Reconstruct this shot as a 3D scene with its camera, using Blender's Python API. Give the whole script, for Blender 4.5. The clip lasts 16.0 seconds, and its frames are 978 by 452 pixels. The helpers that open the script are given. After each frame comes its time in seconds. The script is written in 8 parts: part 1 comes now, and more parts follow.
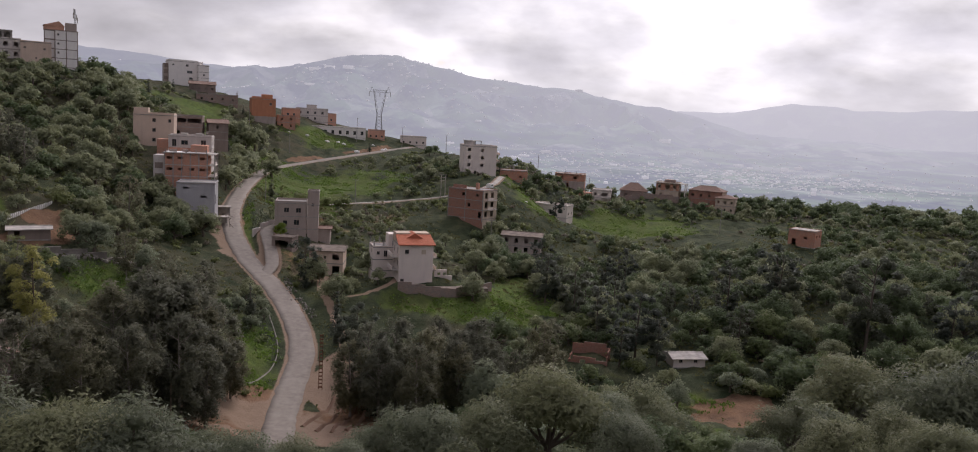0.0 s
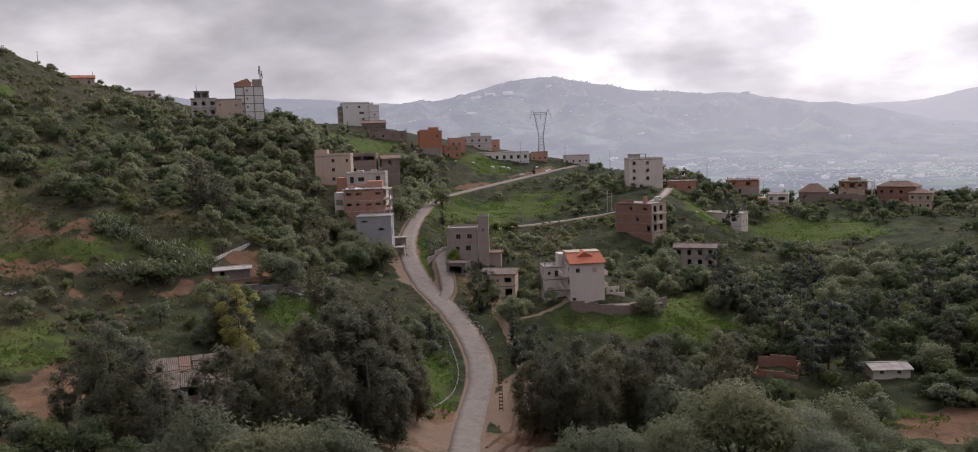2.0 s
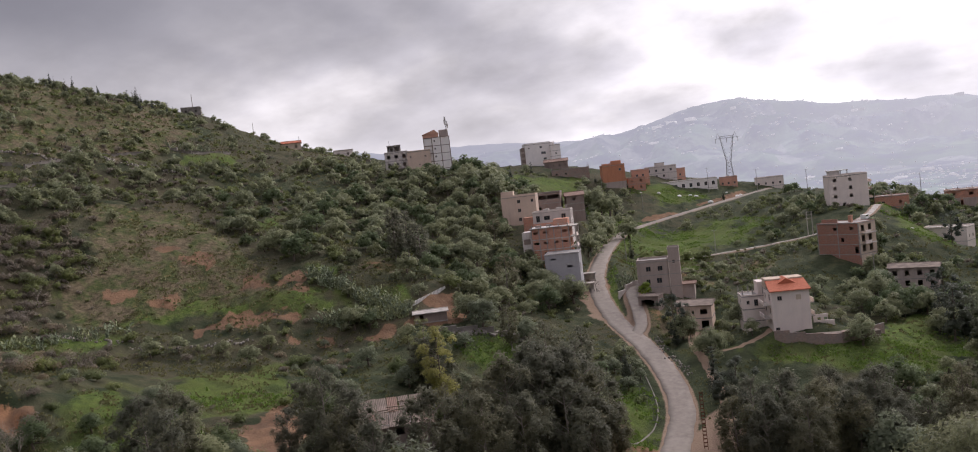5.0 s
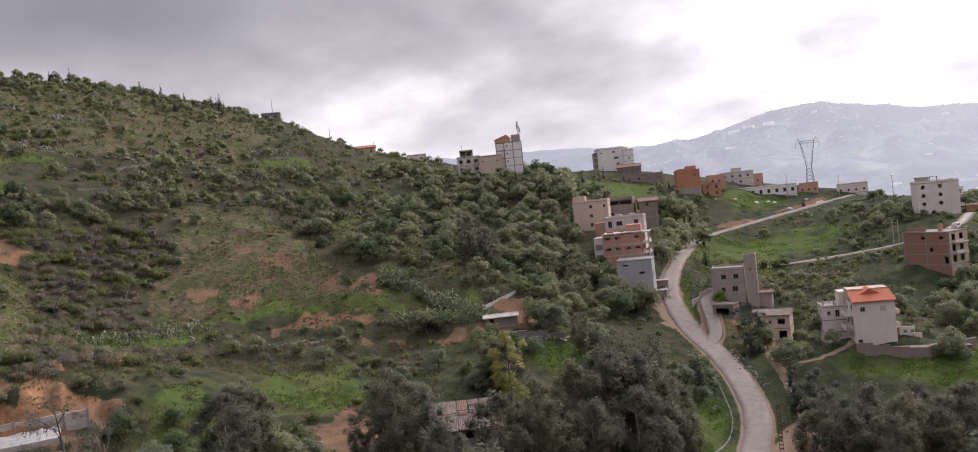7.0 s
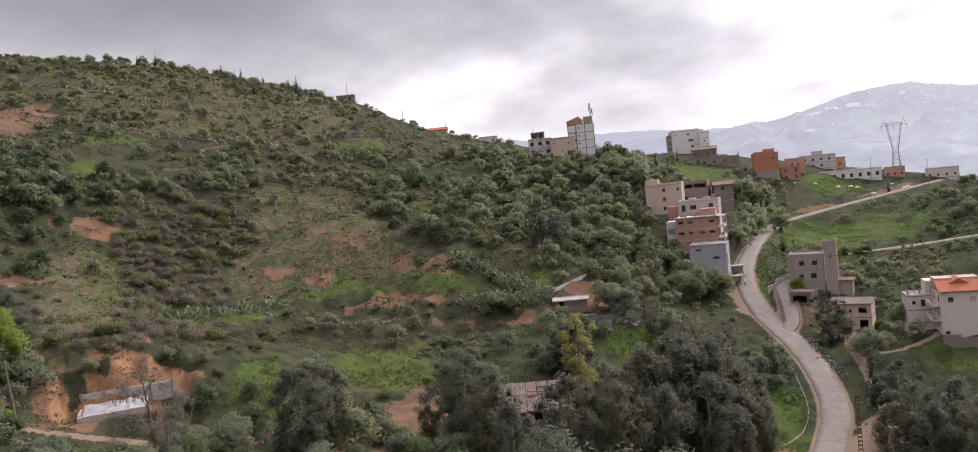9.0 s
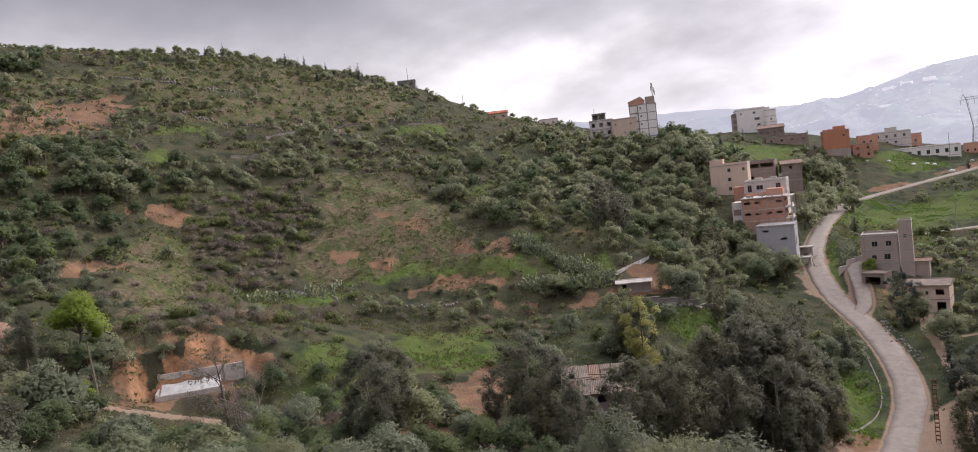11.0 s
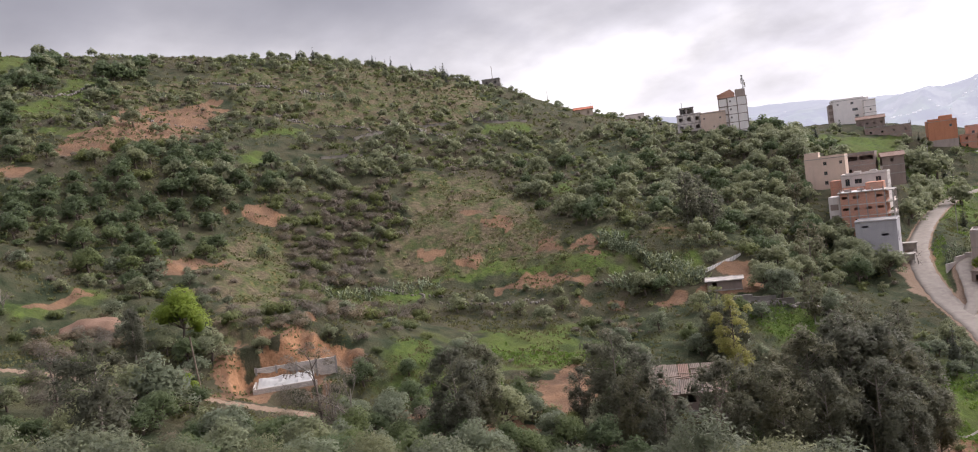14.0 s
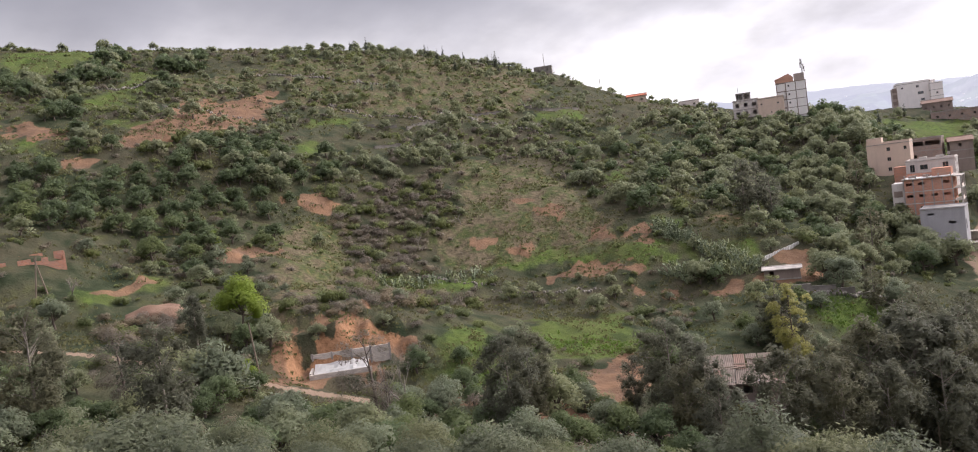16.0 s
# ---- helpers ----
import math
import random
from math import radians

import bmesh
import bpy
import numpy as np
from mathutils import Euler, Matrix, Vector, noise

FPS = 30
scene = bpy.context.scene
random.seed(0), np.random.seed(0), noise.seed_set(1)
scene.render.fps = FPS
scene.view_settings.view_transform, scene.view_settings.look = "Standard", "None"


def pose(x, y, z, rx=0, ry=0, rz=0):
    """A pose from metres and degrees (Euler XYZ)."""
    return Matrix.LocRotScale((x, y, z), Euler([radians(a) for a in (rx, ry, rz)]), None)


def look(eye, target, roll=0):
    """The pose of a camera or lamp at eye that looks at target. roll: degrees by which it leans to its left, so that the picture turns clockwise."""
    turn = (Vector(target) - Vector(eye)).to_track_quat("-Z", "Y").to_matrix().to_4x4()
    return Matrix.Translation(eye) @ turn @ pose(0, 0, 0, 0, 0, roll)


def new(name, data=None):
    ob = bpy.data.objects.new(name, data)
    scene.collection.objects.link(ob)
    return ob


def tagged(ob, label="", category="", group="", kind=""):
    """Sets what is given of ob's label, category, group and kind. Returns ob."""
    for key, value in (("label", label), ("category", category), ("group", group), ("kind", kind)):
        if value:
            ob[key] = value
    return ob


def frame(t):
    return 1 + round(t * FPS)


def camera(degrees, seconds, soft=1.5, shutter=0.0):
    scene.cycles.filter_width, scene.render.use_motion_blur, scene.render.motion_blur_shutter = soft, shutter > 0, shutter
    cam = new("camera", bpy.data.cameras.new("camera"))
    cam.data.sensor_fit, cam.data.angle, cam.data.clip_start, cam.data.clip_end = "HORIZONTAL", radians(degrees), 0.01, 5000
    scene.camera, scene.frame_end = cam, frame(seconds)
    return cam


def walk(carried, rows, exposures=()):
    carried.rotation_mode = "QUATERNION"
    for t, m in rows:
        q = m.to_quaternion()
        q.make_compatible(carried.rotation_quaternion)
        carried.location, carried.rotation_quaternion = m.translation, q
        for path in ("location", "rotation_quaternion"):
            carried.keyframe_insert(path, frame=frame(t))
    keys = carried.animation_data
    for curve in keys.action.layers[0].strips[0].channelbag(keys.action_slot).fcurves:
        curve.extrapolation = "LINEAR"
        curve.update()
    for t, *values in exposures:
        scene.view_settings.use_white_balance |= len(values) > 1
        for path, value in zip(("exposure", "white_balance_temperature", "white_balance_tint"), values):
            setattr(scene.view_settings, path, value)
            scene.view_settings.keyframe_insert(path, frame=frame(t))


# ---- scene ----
cam = camera(62.96, 16.0, 1.0)
EYE = 60.0   # eye height above the plan's zero, on a balcony over the slope
# seconds, yaw, pitch, roll of a camera turned by hand at arm's length
ROWS = [
    (0.0, 0.41, -7.41, -3.18),
    (0.5, 2.92, -7.46, -2.27),
    (1.0, 7.17, -7.39, -0.94),
    (1.5, 10.83, -6.83, 0.86),
    (2.0, 11.88, -6.17, 2.01),
    (2.5, 12.69, -5.56, 2.64),
    (3.0, 13.81, -4.95, 3.19),
    (3.5, 16.25, -4.34, 3.82),
    (4.0, 20.26, -3.68, 4.90),
    (4.5, 23.04, -3.10, 5.95),
    (7.0, 30.09, -1.68, 6.21),
    (7.5, 31.57, -1.76, 5.91),
    (8.0, 32.80, -1.94, 5.75),
    (8.5, 34.06, -2.09, 5.72),
    (9.0, 35.19, -2.42, 5.78),
    (11.5, 40.65, -3.14, 6.70),
    (12.0, 41.74, -3.02, 6.77),
    (12.5, 42.88, -2.85, 6.78),
    (13.0, 44.02, -2.69, 6.85),
    (13.5, 44.95, -2.59, 6.96),
    (14.0, 45.69, -2.61, 7.22),
    (14.5, 46.32, -2.70, 7.41),
    (15.0, 47.25, -2.71, 7.47),
    (15.5, 48.26, -2.80, 7.48),
    (16.0, 49.44, -2.96, 7.51),
]
ARM = 0.4
EXPOSURES = [(0.0, -0.3, 6480, 19), (1.5, -0.3, 6480, 19), (3.5, -0.25, 6480, 19), (4.5, -0.1, 6480, 19), (7.0, 0.22, 6480, 19), (9.0, 0.36, 6480, 18), (11.5, 0.4, 6480, 18), (16.0, 0.65, 6480, 17)]
walk(cam, [(t, pose(-ARM * math.sin(radians(yaw)), ARM * math.cos(radians(yaw)), EYE, 90 + pitch, roll, yaw)) for t, yaw, pitch, roll in ROWS], EXPOSURES)


# ---- sky and sun ----
SUN_AZ, SUN_EL = 16.0, 30.0   # degrees right of +y, above the horizon
sun_dir = Vector((math.sin(radians(SUN_AZ)) * math.cos(radians(SUN_EL)), math.cos(radians(SUN_AZ)) * math.cos(radians(SUN_EL)), math.sin(radians(SUN_EL))))


class Nodes:
    """Small helper to write node trees in a line each."""

    def __init__(self, tree):
        self.tree = tree
        tree.nodes.clear()

    def add(self, kind, **sets):
        n = self.tree.nodes.new(kind)
        for key, value in sets.items():
            if key == "operation":
                n.operation = value
            elif key == "use_clamp":
                n.use_clamp = value
            elif key == "data_type":
                n.data_type = value
            elif key == "blend_type":
                n.blend_type = value
            elif key == "bands_direction":
                n.bands_direction = value
            elif key == "attribute_name":
                n.attribute_name = value
            else:
                n.inputs[key].default_value = value
        return n

    def link(self, a, b):
        self.tree.links.new(a, b)

    def math(self, op, a, b=None, clamp=False):
        n = self.add("ShaderNodeMath", operation=op, use_clamp=clamp)
        for i, v in enumerate((a, b)):
            if v is None:
                continue
            if isinstance(v, (int, float)):
                n.inputs[i].default_value = v
            else:
                self.link(v, n.inputs[i])
        return n.outputs[0]

    def vec(self, op, a, b=None):
        n = self.add("ShaderNodeVectorMath", operation=op)
        for i, v in enumerate((a, b)):
            if v is None:
                continue
            if isinstance(v, (tuple, list, Vector)):
                n.inputs[i].default_value = v
            else:
                self.link(v, n.inputs[i])
        return n.outputs["Value"] if op in ("DOT_PRODUCT", "LENGTH") else n.outputs["Vector"]

    def scale(self, colour, k):
        n = self.add("ShaderNodeVectorMath", operation="SCALE")
        self.link(colour, n.inputs[0])
        self.link(k, n.inputs["Scale"])
        return n.outputs["Vector"]

    def noise(self, vector, scale, detail=4.0, rough=0.55, distort=0.0):
        n = self.add("ShaderNodeTexNoise")
        n.inputs["Scale"].default_value, n.inputs["Detail"].default_value = scale, detail
        n.inputs["Roughness"].default_value, n.inputs["Distortion"].default_value = rough, distort
        if vector is not None:
            self.link(vector, n.inputs["Vector"])
        return n.outputs["Fac"]

    def ramp(self, fac, *stops):
        n = self.add("ShaderNodeValToRGB")
        els = n.color_ramp.elements
        while len(els) < len(stops):
            els.new(0.5)
        for e, (p, c) in zip(els, stops):
            e.position, e.color = p, (*c, 1) if len(c) == 3 else c
        self.link(fac, n.inputs["Fac"])
        return n.outputs["Color"]

    def mix(self, fac, a, b, how="MIX"):
        n = self.add("ShaderNodeMix", data_type="RGBA", blend_type=how)
        for i, v in ((0, fac), (6, a), (7, b)):
            if isinstance(v, (int, float)):
                n.inputs[i].default_value = v
            elif isinstance(v, tuple):
                n.inputs[i].default_value = (*v, 1)
            else:
                self.link(v, n.inputs[i])
        return n.outputs[2]


world = bpy.data.worlds.new("overcast_sky")
scene.world = world
world.use_nodes = True
w = Nodes(world.node_tree)
way = w.add("ShaderNodeTexCoord").outputs["Generated"]
sky = w.add("ShaderNodeTexSky")
sky.sky_type, sky.sun_disc, sky.sun_elevation, sky.sun_rotation = "NISHITA", False, radians(SUN_EL), radians(SUN_AZ)
sky.air_density, sky.dust_density = 1.2, 3.0
sep = w.add("ShaderNodeSeparateXYZ")
w.link(way, sep.inputs[0])
up = w.math("MAXIMUM", sep.outputs["Z"], 0.0)
depth = w.math("ADD", up, 0.50)
plane = w.add("ShaderNodeCombineXYZ")
w.link(w.math("DIVIDE", sep.outputs["X"], depth), plane.inputs[0])
w.link(w.math("DIVIDE", sep.outputs["Y"], depth), plane.inputs[1])
deck = w.noise(plane.outputs[0], 1.7, 3.0, 0.5, 0.05)
low_depth = w.math("ADD", up, 0.36)
deck_at = w.add("ShaderNodeCombineXYZ")
w.link(w.math("DIVIDE", sep.outputs["X"], low_depth), deck_at.inputs[0])
w.link(w.math("DIVIDE", sep.outputs["Y"], low_depth), deck_at.inputs[1])
billow = w.noise(deck_at.outputs[0], 3.4, 9.0, 0.5, 0.0)
# the side of each billow that turns to the sun is lighter
sunny = w.noise(w.vec("ADD", deck_at.outputs[0], (sun_dir.x * 0.09, sun_dir.y * 0.09, 0.0)), 3.4, 9.0, 0.5, 0.0)
relief = w.math("ADD", 1.0, w.math("MULTIPLY", w.math("SUBTRACT", billow, sunny), 1.9))
cover = w.math("ADD", w.math("MULTIPLY", deck, 0.50), w.math("MULTIPLY", w.math("ADD", w.math("MULTIPLY", w.math("SUBTRACT", billow, 0.5), 1.25), 0.5), 0.50))
grey = w.ramp(cover, (0.36, (1.0, 0.995, 0.99)), (0.45, (0.84, 0.835, 0.84)), (0.53, (0.57, 0.57, 0.59)), (0.64, (0.37, 0.37, 0.395)))
# clouds thin and glow round the hidden sun, and pale towards the horizon
near_sun = w.math("MAXIMUM", w.vec("DOT_PRODUCT", way, sun_dir), 0.0)
glow = w.math("POWER", near_sun, 7.0)
pale = w.math("POWER", w.math("SUBTRACT", 1.0, up, True), 9.0)
lit = w.scale(w.scale(grey, relief), w.math("ADD", 1.0, w.math("MULTIPLY", glow, 1.7)))
# heavy grey undersides above the bright rim, then the bright vault of an overcast sky overhead
def rise(lo, hi):
    r = w.add("ShaderNodeMapRange")
    r.interpolation_type = "SMOOTHSTEP"
    r.inputs["From Min"].default_value, r.inputs["From Max"].default_value = lo, hi
    w.link(up, r.inputs["Value"])
    return r.outputs[0]


under = w.math("MULTIPLY", rise(0.09, 0.26), w.math("SUBTRACT", 1.0, w.math("MULTIPLY", glow, 2.2), True))
lit = w.mix(w.math("MULTIPLY", under, 0.85), lit, (0.22, 0.23, 0.27))
vault = w.math("ADD", 1.0, w.math("MULTIPLY", rise(0.32, 0.75), 1.95))
lit = w.scale(lit, vault)
thick = w.add("ShaderNodeMapRange")
thick.inputs["From Min"].default_value, thick.inputs["From Max"].default_value, thick.inputs["To Min"].default_value = 0.25, 0.75, 0.85
w.link(near_sun, thick.inputs["Value"])
lit = w.scale(lit, thick.outputs[0])
lit = w.mix(w.math("MULTIPLY", pale, 0.62), lit, (0.94, 0.935, 0.95))
blue = w.vec("MULTIPLY", sky.outputs[0], (0.1, 0.1, 0.1))
gap = w.ramp(cover, (0.24, (0, 0, 0)), (0.36, (1, 1, 1)))
both = w.mix(gap, blue, lit)
sky_out = w.add("ShaderNodeBackground", Strength=1.0)
w.link(both, sky_out.inputs["Color"])
w.link(sky_out.outputs[0], w.add("ShaderNodeOutputWorld").inputs["Surface"])

sun = new("sun", bpy.data.lights.new("sun", "SUN"))
sun.data.energy, sun.data.angle, sun.data.color = 0.95, radians(18), (1.0, 0.96, 0.9)
sun.matrix_world = look(sun_dir * 100, (0, 0, 0))


# ---- materials ----
def material(name):
    m = bpy.data.materials.new(name)
    m.use_nodes = True
    n = Nodes(m.node_tree)
    return m, n


def finish(n, colour, rough=0.9, bump=None, strength=0.3, distance=0.05, metal=0.0, spec=0.3):
    b = n.add("ShaderNodeBsdfPrincipled", Metallic=metal)
    b.inputs["Specular IOR Level"].default_value = spec
    if isinstance(colour, tuple):
        b.inputs["Base Color"].default_value = (*colour, 1)
    else:
        n.link(colour, b.inputs["Base Color"])
    if isinstance(rough, (int, float)):
        b.inputs["Roughness"].default_value = rough
    else:
        n.link(rough, b.inputs["Roughness"])
    if bump is not None:
        k = n.add("ShaderNodeBump", Strength=strength, Distance=distance)
        n.link(bump, k.inputs["Height"])
        n.link(k.outputs[0], b.inputs["Normal"])
    n.link(b.outputs[0], n.add("ShaderNodeOutputMaterial").inputs["Surface"])
    return b


def scaled(colour, k):
    return tuple(min(1.0, c * k) for c in colour)


def plaster(name, colour, stain=0.35):
    """Rendered wall: cloudy tone, streaks of rain dirt, fine grain."""
    m, n = material(name)
    at = n.add("ShaderNodeTexCoord").outputs["Object"]
    big = n.noise(at, 0.35, 4)
    fine = n.noise(at, 6.0, 5)
    streak = n.noise(n.vec("MULTIPLY", at, (0.8, 0.8, 0.13)), 1.0, 6, 0.65)
    c = n.mix(big, scaled(colour, 0.84), scaled(colour, 1.08))
    c = n.mix(n.math("MULTIPLY", n.ramp(streak, (0.48, (0, 0, 0)), (0.72, (1, 1, 1))), stain), c, scaled(colour, 0.5))
    c = n.mix(0.14, c, n.ramp(fine, (0.3, (0.1, 0.1, 0.1)), (0.7, (0.9, 0.9, 0.88))), "OVERLAY")
    finish(n, c, 0.92, fine, 0.25, 0.02, spec=0.2)
    return m


def brickwork(name, colour, mortar):
    """Hollow clay blocks laid in courses, 0.3 x 0.2 m."""
    m, n = material(name)
    at = n.add("ShaderNodeTexCoord").outputs["Object"]
    sp = n.add("ShaderNodeSeparateXYZ")
    n.link(at, sp.inputs[0])
    uv = n.add("ShaderNodeCombineXYZ")
    n.link(n.math("ADD", sp.outputs["X"], sp.outputs["Y"]), uv.inputs[0])
    n.link(sp.outputs["Z"], uv.inputs[1])
    b = n.add("ShaderNodeTexBrick", Scale=1.0)
    b.inputs["Brick Width"].default_value, b.inputs["Row Height"].default_value = 0.32, 0.21
    b.inputs["Mortar Size"].default_value = 0.018
    b.inputs["Color1"].default_value, b.inputs["Color2"].default_value = (*scaled(colour, 0.85), 1), (*scaled(colour, 1.2), 1)
    b.inputs["Mortar"].default_value = (*mortar, 1)
    n.link(uv.outputs[0], b.inputs["Vector"])
    big = n.noise(at, 0.5, 5)
    c = n.mix(n.math("MULTIPLY", n.ramp(big, (0.42, (0, 0, 0)), (0.7, (1, 1, 1))), 0.5), b.outputs["Color"], scaled(mortar, 0.8))
    finish(n, c, 0.95, b.outputs["Fac"], -0.4, 0.02, spec=0.15)
    return m


def concrete(name, colour):
    m, n = material(name)
    at = n.add("ShaderNodeTexCoord").outputs["Object"]
    big, fine = n.noise(at, 0.6, 5), n.noise(at, 9.0, 6)
    c = n.mix(n.ramp(big, (0.35, (0, 0, 0)), (0.65, (1, 1, 1))), scaled(colour, 0.68), scaled(colour, 1.12))
    finish(n, c, 0.93, fine, 0.4, 0.02, spec=0.2)
    return m


def metal(name, colour, rough=0.55, rust=0.3):
    m, n = material(name)
    at = n.add("ShaderNodeTexCoord").outputs["Object"]
    spots = n.ramp(n.noise(at, 3.0, 6), (0.5, (0, 0, 0)), (0.68, (1, 1, 1)))
    c = n.mix(n.math("MULTIPLY", spots, rust), colour, (0.16, 0.07, 0.04))
    finish(n, c, rough, None, metal=0.7)
    return m


def tiles(name, colour):
    m, n = material(name)
    at = n.add("ShaderNodeTexCoord").outputs["Object"]
    wv = n.add("ShaderNodeTexWave", bands_direction="X", Scale=1.25, Distortion=0.4)
    n.link(at, wv.inputs["Vector"])
    big = n.noise(at, 1.3, 6, 0.65)
    c = n.mix(big, scaled(colour, 0.55), scaled(colour, 1.3))
    finish(n, c, 0.85, wv.outputs["Fac"], 0.8, 0.06, spec=0.2)
    return m


def wood(name, colour):
    m, n = material(name)
    at = n.add("ShaderNodeTexCoord").outputs["Object"]
    grain = n.noise(n.vec("MULTIPLY", at, (9, 9, 0.7)), 1.0, 6, 0.6)
    c = n.mix(grain, scaled(colour, 0.55), scaled(colour, 1.35))
    finish(n, c, 0.9, grain, 0.5, 0.02, spec=0.15)
    return m


def foliage(name, dark, light, shine=0.25, glass=0.35, round_off=0.9, haze_sheen=0.07):
    """Leaves: tone by leaf and by bough, light passing through the blades."""
    m, n = material(name)
    geo = n.add("ShaderNodeNewGeometry")
    obj = n.add("ShaderNodeObjectInfo").outputs["Random"]
    big = n.noise(geo.outputs["Position"], 0.09, 3)
    bough = n.noise(geo.outputs["Position"], 0.8, 3)
    k = n.math("ADD", n.math("MULTIPLY", geo.outputs["Random Per Island"], 0.24), n.math("MULTIPLY", bough, 0.66))
    k = n.math("ADD", k, n.math("MULTIPLY", n.math("SUBTRACT", big, 0.5), 0.7))
    k = n.math("ADD", k, n.math("MULTIPLY", n.math("SUBTRACT", obj, 0.5), 0.22), True)
    c = n.mix(k, dark, light)
    # some plants are yellower or drier than the rest
    odd = n.ramp(n.math("ADD", n.math("MULTIPLY", obj, 0.5), n.math("MULTIPLY", n.noise(geo.outputs["Position"], 0.16, 2), 0.5)), (0.42, (0, 0, 0)), (0.72, (1, 1, 1)))
    c = n.mix(n.math("MULTIPLY", odd, 0.42), c, n.vec("MULTIPLY", c, (1.42, 1.2, 0.62)))
    # a sprig stands for many small leaves that face all ways, most of them upwards
    side = n.add("ShaderNodeVectorTransform")
    side.vector_type, side.convert_from, side.convert_to = "VECTOR", "OBJECT", "WORLD"
    n.link(n.add("ShaderNodeAttribute", attribute_name="out").outputs["Vector"], side.inputs[0])
    facing = n.vec("ADD", n.vec("MULTIPLY", geo.outputs["Normal"], (0.4, 0.4, 0.4)), n.vec("MULTIPLY", side.outputs[0], (round_off, round_off, round_off)))
    facing = n.vec("NORMALIZE", n.vec("ADD", facing, (0.0, 0.0, 0.35)))
    p = n.add("ShaderNodeBsdfPrincipled", Roughness=0.62)
    # pale bluish sheen painted on every leaf in place of a veil of haze
    p.inputs["Sheen Weight"].default_value, p.inputs["Sheen Roughness"].default_value = haze_sheen, 0.6
    p.inputs["Sheen Tint"].default_value = (0.92, 0.96, 1.0, 1)
    n.link(facing, p.inputs["Normal"])
    p.inputs["Specular IOR Level"].default_value = shine
    n.link(c, p.inputs["Base Color"])
    t = n.add("ShaderNodeBsdfTranslucent")
    n.link(n.mix(0.5, c, scaled(light, 1.2)), t.inputs["Color"])
    mx = n.add("ShaderNodeMixShader")
    mx.inputs[0].default_value = glass
    n.link(p.outputs[0], mx.inputs[1])
    n.link(t.outputs[0], mx.inputs[2])
    n.link(mx.outputs[0], n.add("ShaderNodeOutputMaterial").inputs["Surface"])
    return m


WHITE = plaster("white_render", (0.78, 0.67, 0.605), 0.16)
CREAM = plaster("cream_render", (0.57, 0.45, 0.35))
BEIGE = plaster("beige_render", (0.66, 0.50, 0.40), 0.25)
GREY = plaster("grey_render", (0.41, 0.335, 0.295))
PALE = plaster("pale_grey_render", (0.62, 0.555, 0.515))
BLUEGREY = plaster("blue_grey_block", (0.42, 0.40, 0.41), 0.25)
ORANGE = plaster("orange_render", (0.52, 0.225, 0.13))
PINK = plaster("salmon_render", (0.60, 0.33, 0.24))
BROWN = plaster("brown_render", (0.27, 0.21, 0.18), 0.4)
BRICK = brickwork("clay_block", (0.50, 0.225, 0.145), (0.42, 0.30, 0.24))
BRICK_OLD = brickwork("weathered_block", (0.32, 0.22, 0.18), (0.30, 0.27, 0.25))
BRICK_RED = brickwork("red_block", (0.36, 0.165, 0.115), (0.30, 0.22, 0.18))
CONC = concrete("cast_concrete", (0.34, 0.31, 0.285))
CONC_PALE = concrete("pale_concrete", (0.48, 0.43, 0.385))
TILE = tiles("red_roof_tile", (0.50, 0.16, 0.09))
TILE_OLD = tiles("old_roof_tile", (0.27, 0.175, 0.135))
SHEET_OLD = concrete("fibre_cement_sheet", (0.24, 0.19, 0.155))
STEEL = metal("galvanised_steel", (0.42, 0.42, 0.43), 0.5, 0.15)
RUST = metal("rusty_steel", (0.24, 0.12, 0.08), 0.8, 0.7)
BARK = wood("bark", (0.14, 0.11, 0.09))
BARK_PALE = wood("pale_bark", (0.26, 0.225, 0.19))
PLANK = wood("weathered_wood", (0.22, 0.17, 0.13))
FRAME = plaster("window_frame_paint", (0.33, 0.25, 0.21), 0.1)
BRIGHT = plaster("bright_white_render", (0.86, 0.80, 0.76), 0.12)
STONE = concrete("field_stone", (0.27, 0.24, 0.21))
LIMEWASH = plaster("lime_washed_stone", (0.75, 0.73, 0.70), 0.3)

BLOCK = brickwork("concrete_block", (0.56, 0.50, 0.44), (0.42, 0.37, 0.33))
HAY = foliage("dry_grass_blade", (0.060, 0.066, 0.022), (0.190, 0.175, 0.075), 0.1, 0.35)
GLASS, _n = material("window_glass")
finish(_n, (0.03, 0.035, 0.04), 0.08, spec=0.8)

# haze is painted into this olive leaf: lighter and bluer than the near one
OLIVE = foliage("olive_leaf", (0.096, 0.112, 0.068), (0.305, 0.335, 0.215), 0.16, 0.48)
OLIVE_NEAR = foliage("near_silver_olive_leaf", (0.042, 0.049, 0.026), (0.225, 0.245, 0.145), 0.3, 0.42, 0.6, 0.05)
# darker copy of the olive leaf, shade put into its colour
OLIVE_SHADED = foliage("shaded_olive_leaf", (0.048, 0.068, 0.029), (0.180, 0.226, 0.100), 0.2, 0.44)
GUM = foliage("eucalyptus_leaf", (0.058, 0.060, 0.039), (0.190, 0.188, 0.124), 0.18, 0.46)
SCRUB = foliage("lentisk_leaf", (0.066, 0.082, 0.032), (0.228, 0.262, 0.108), 0.12, 0.46)
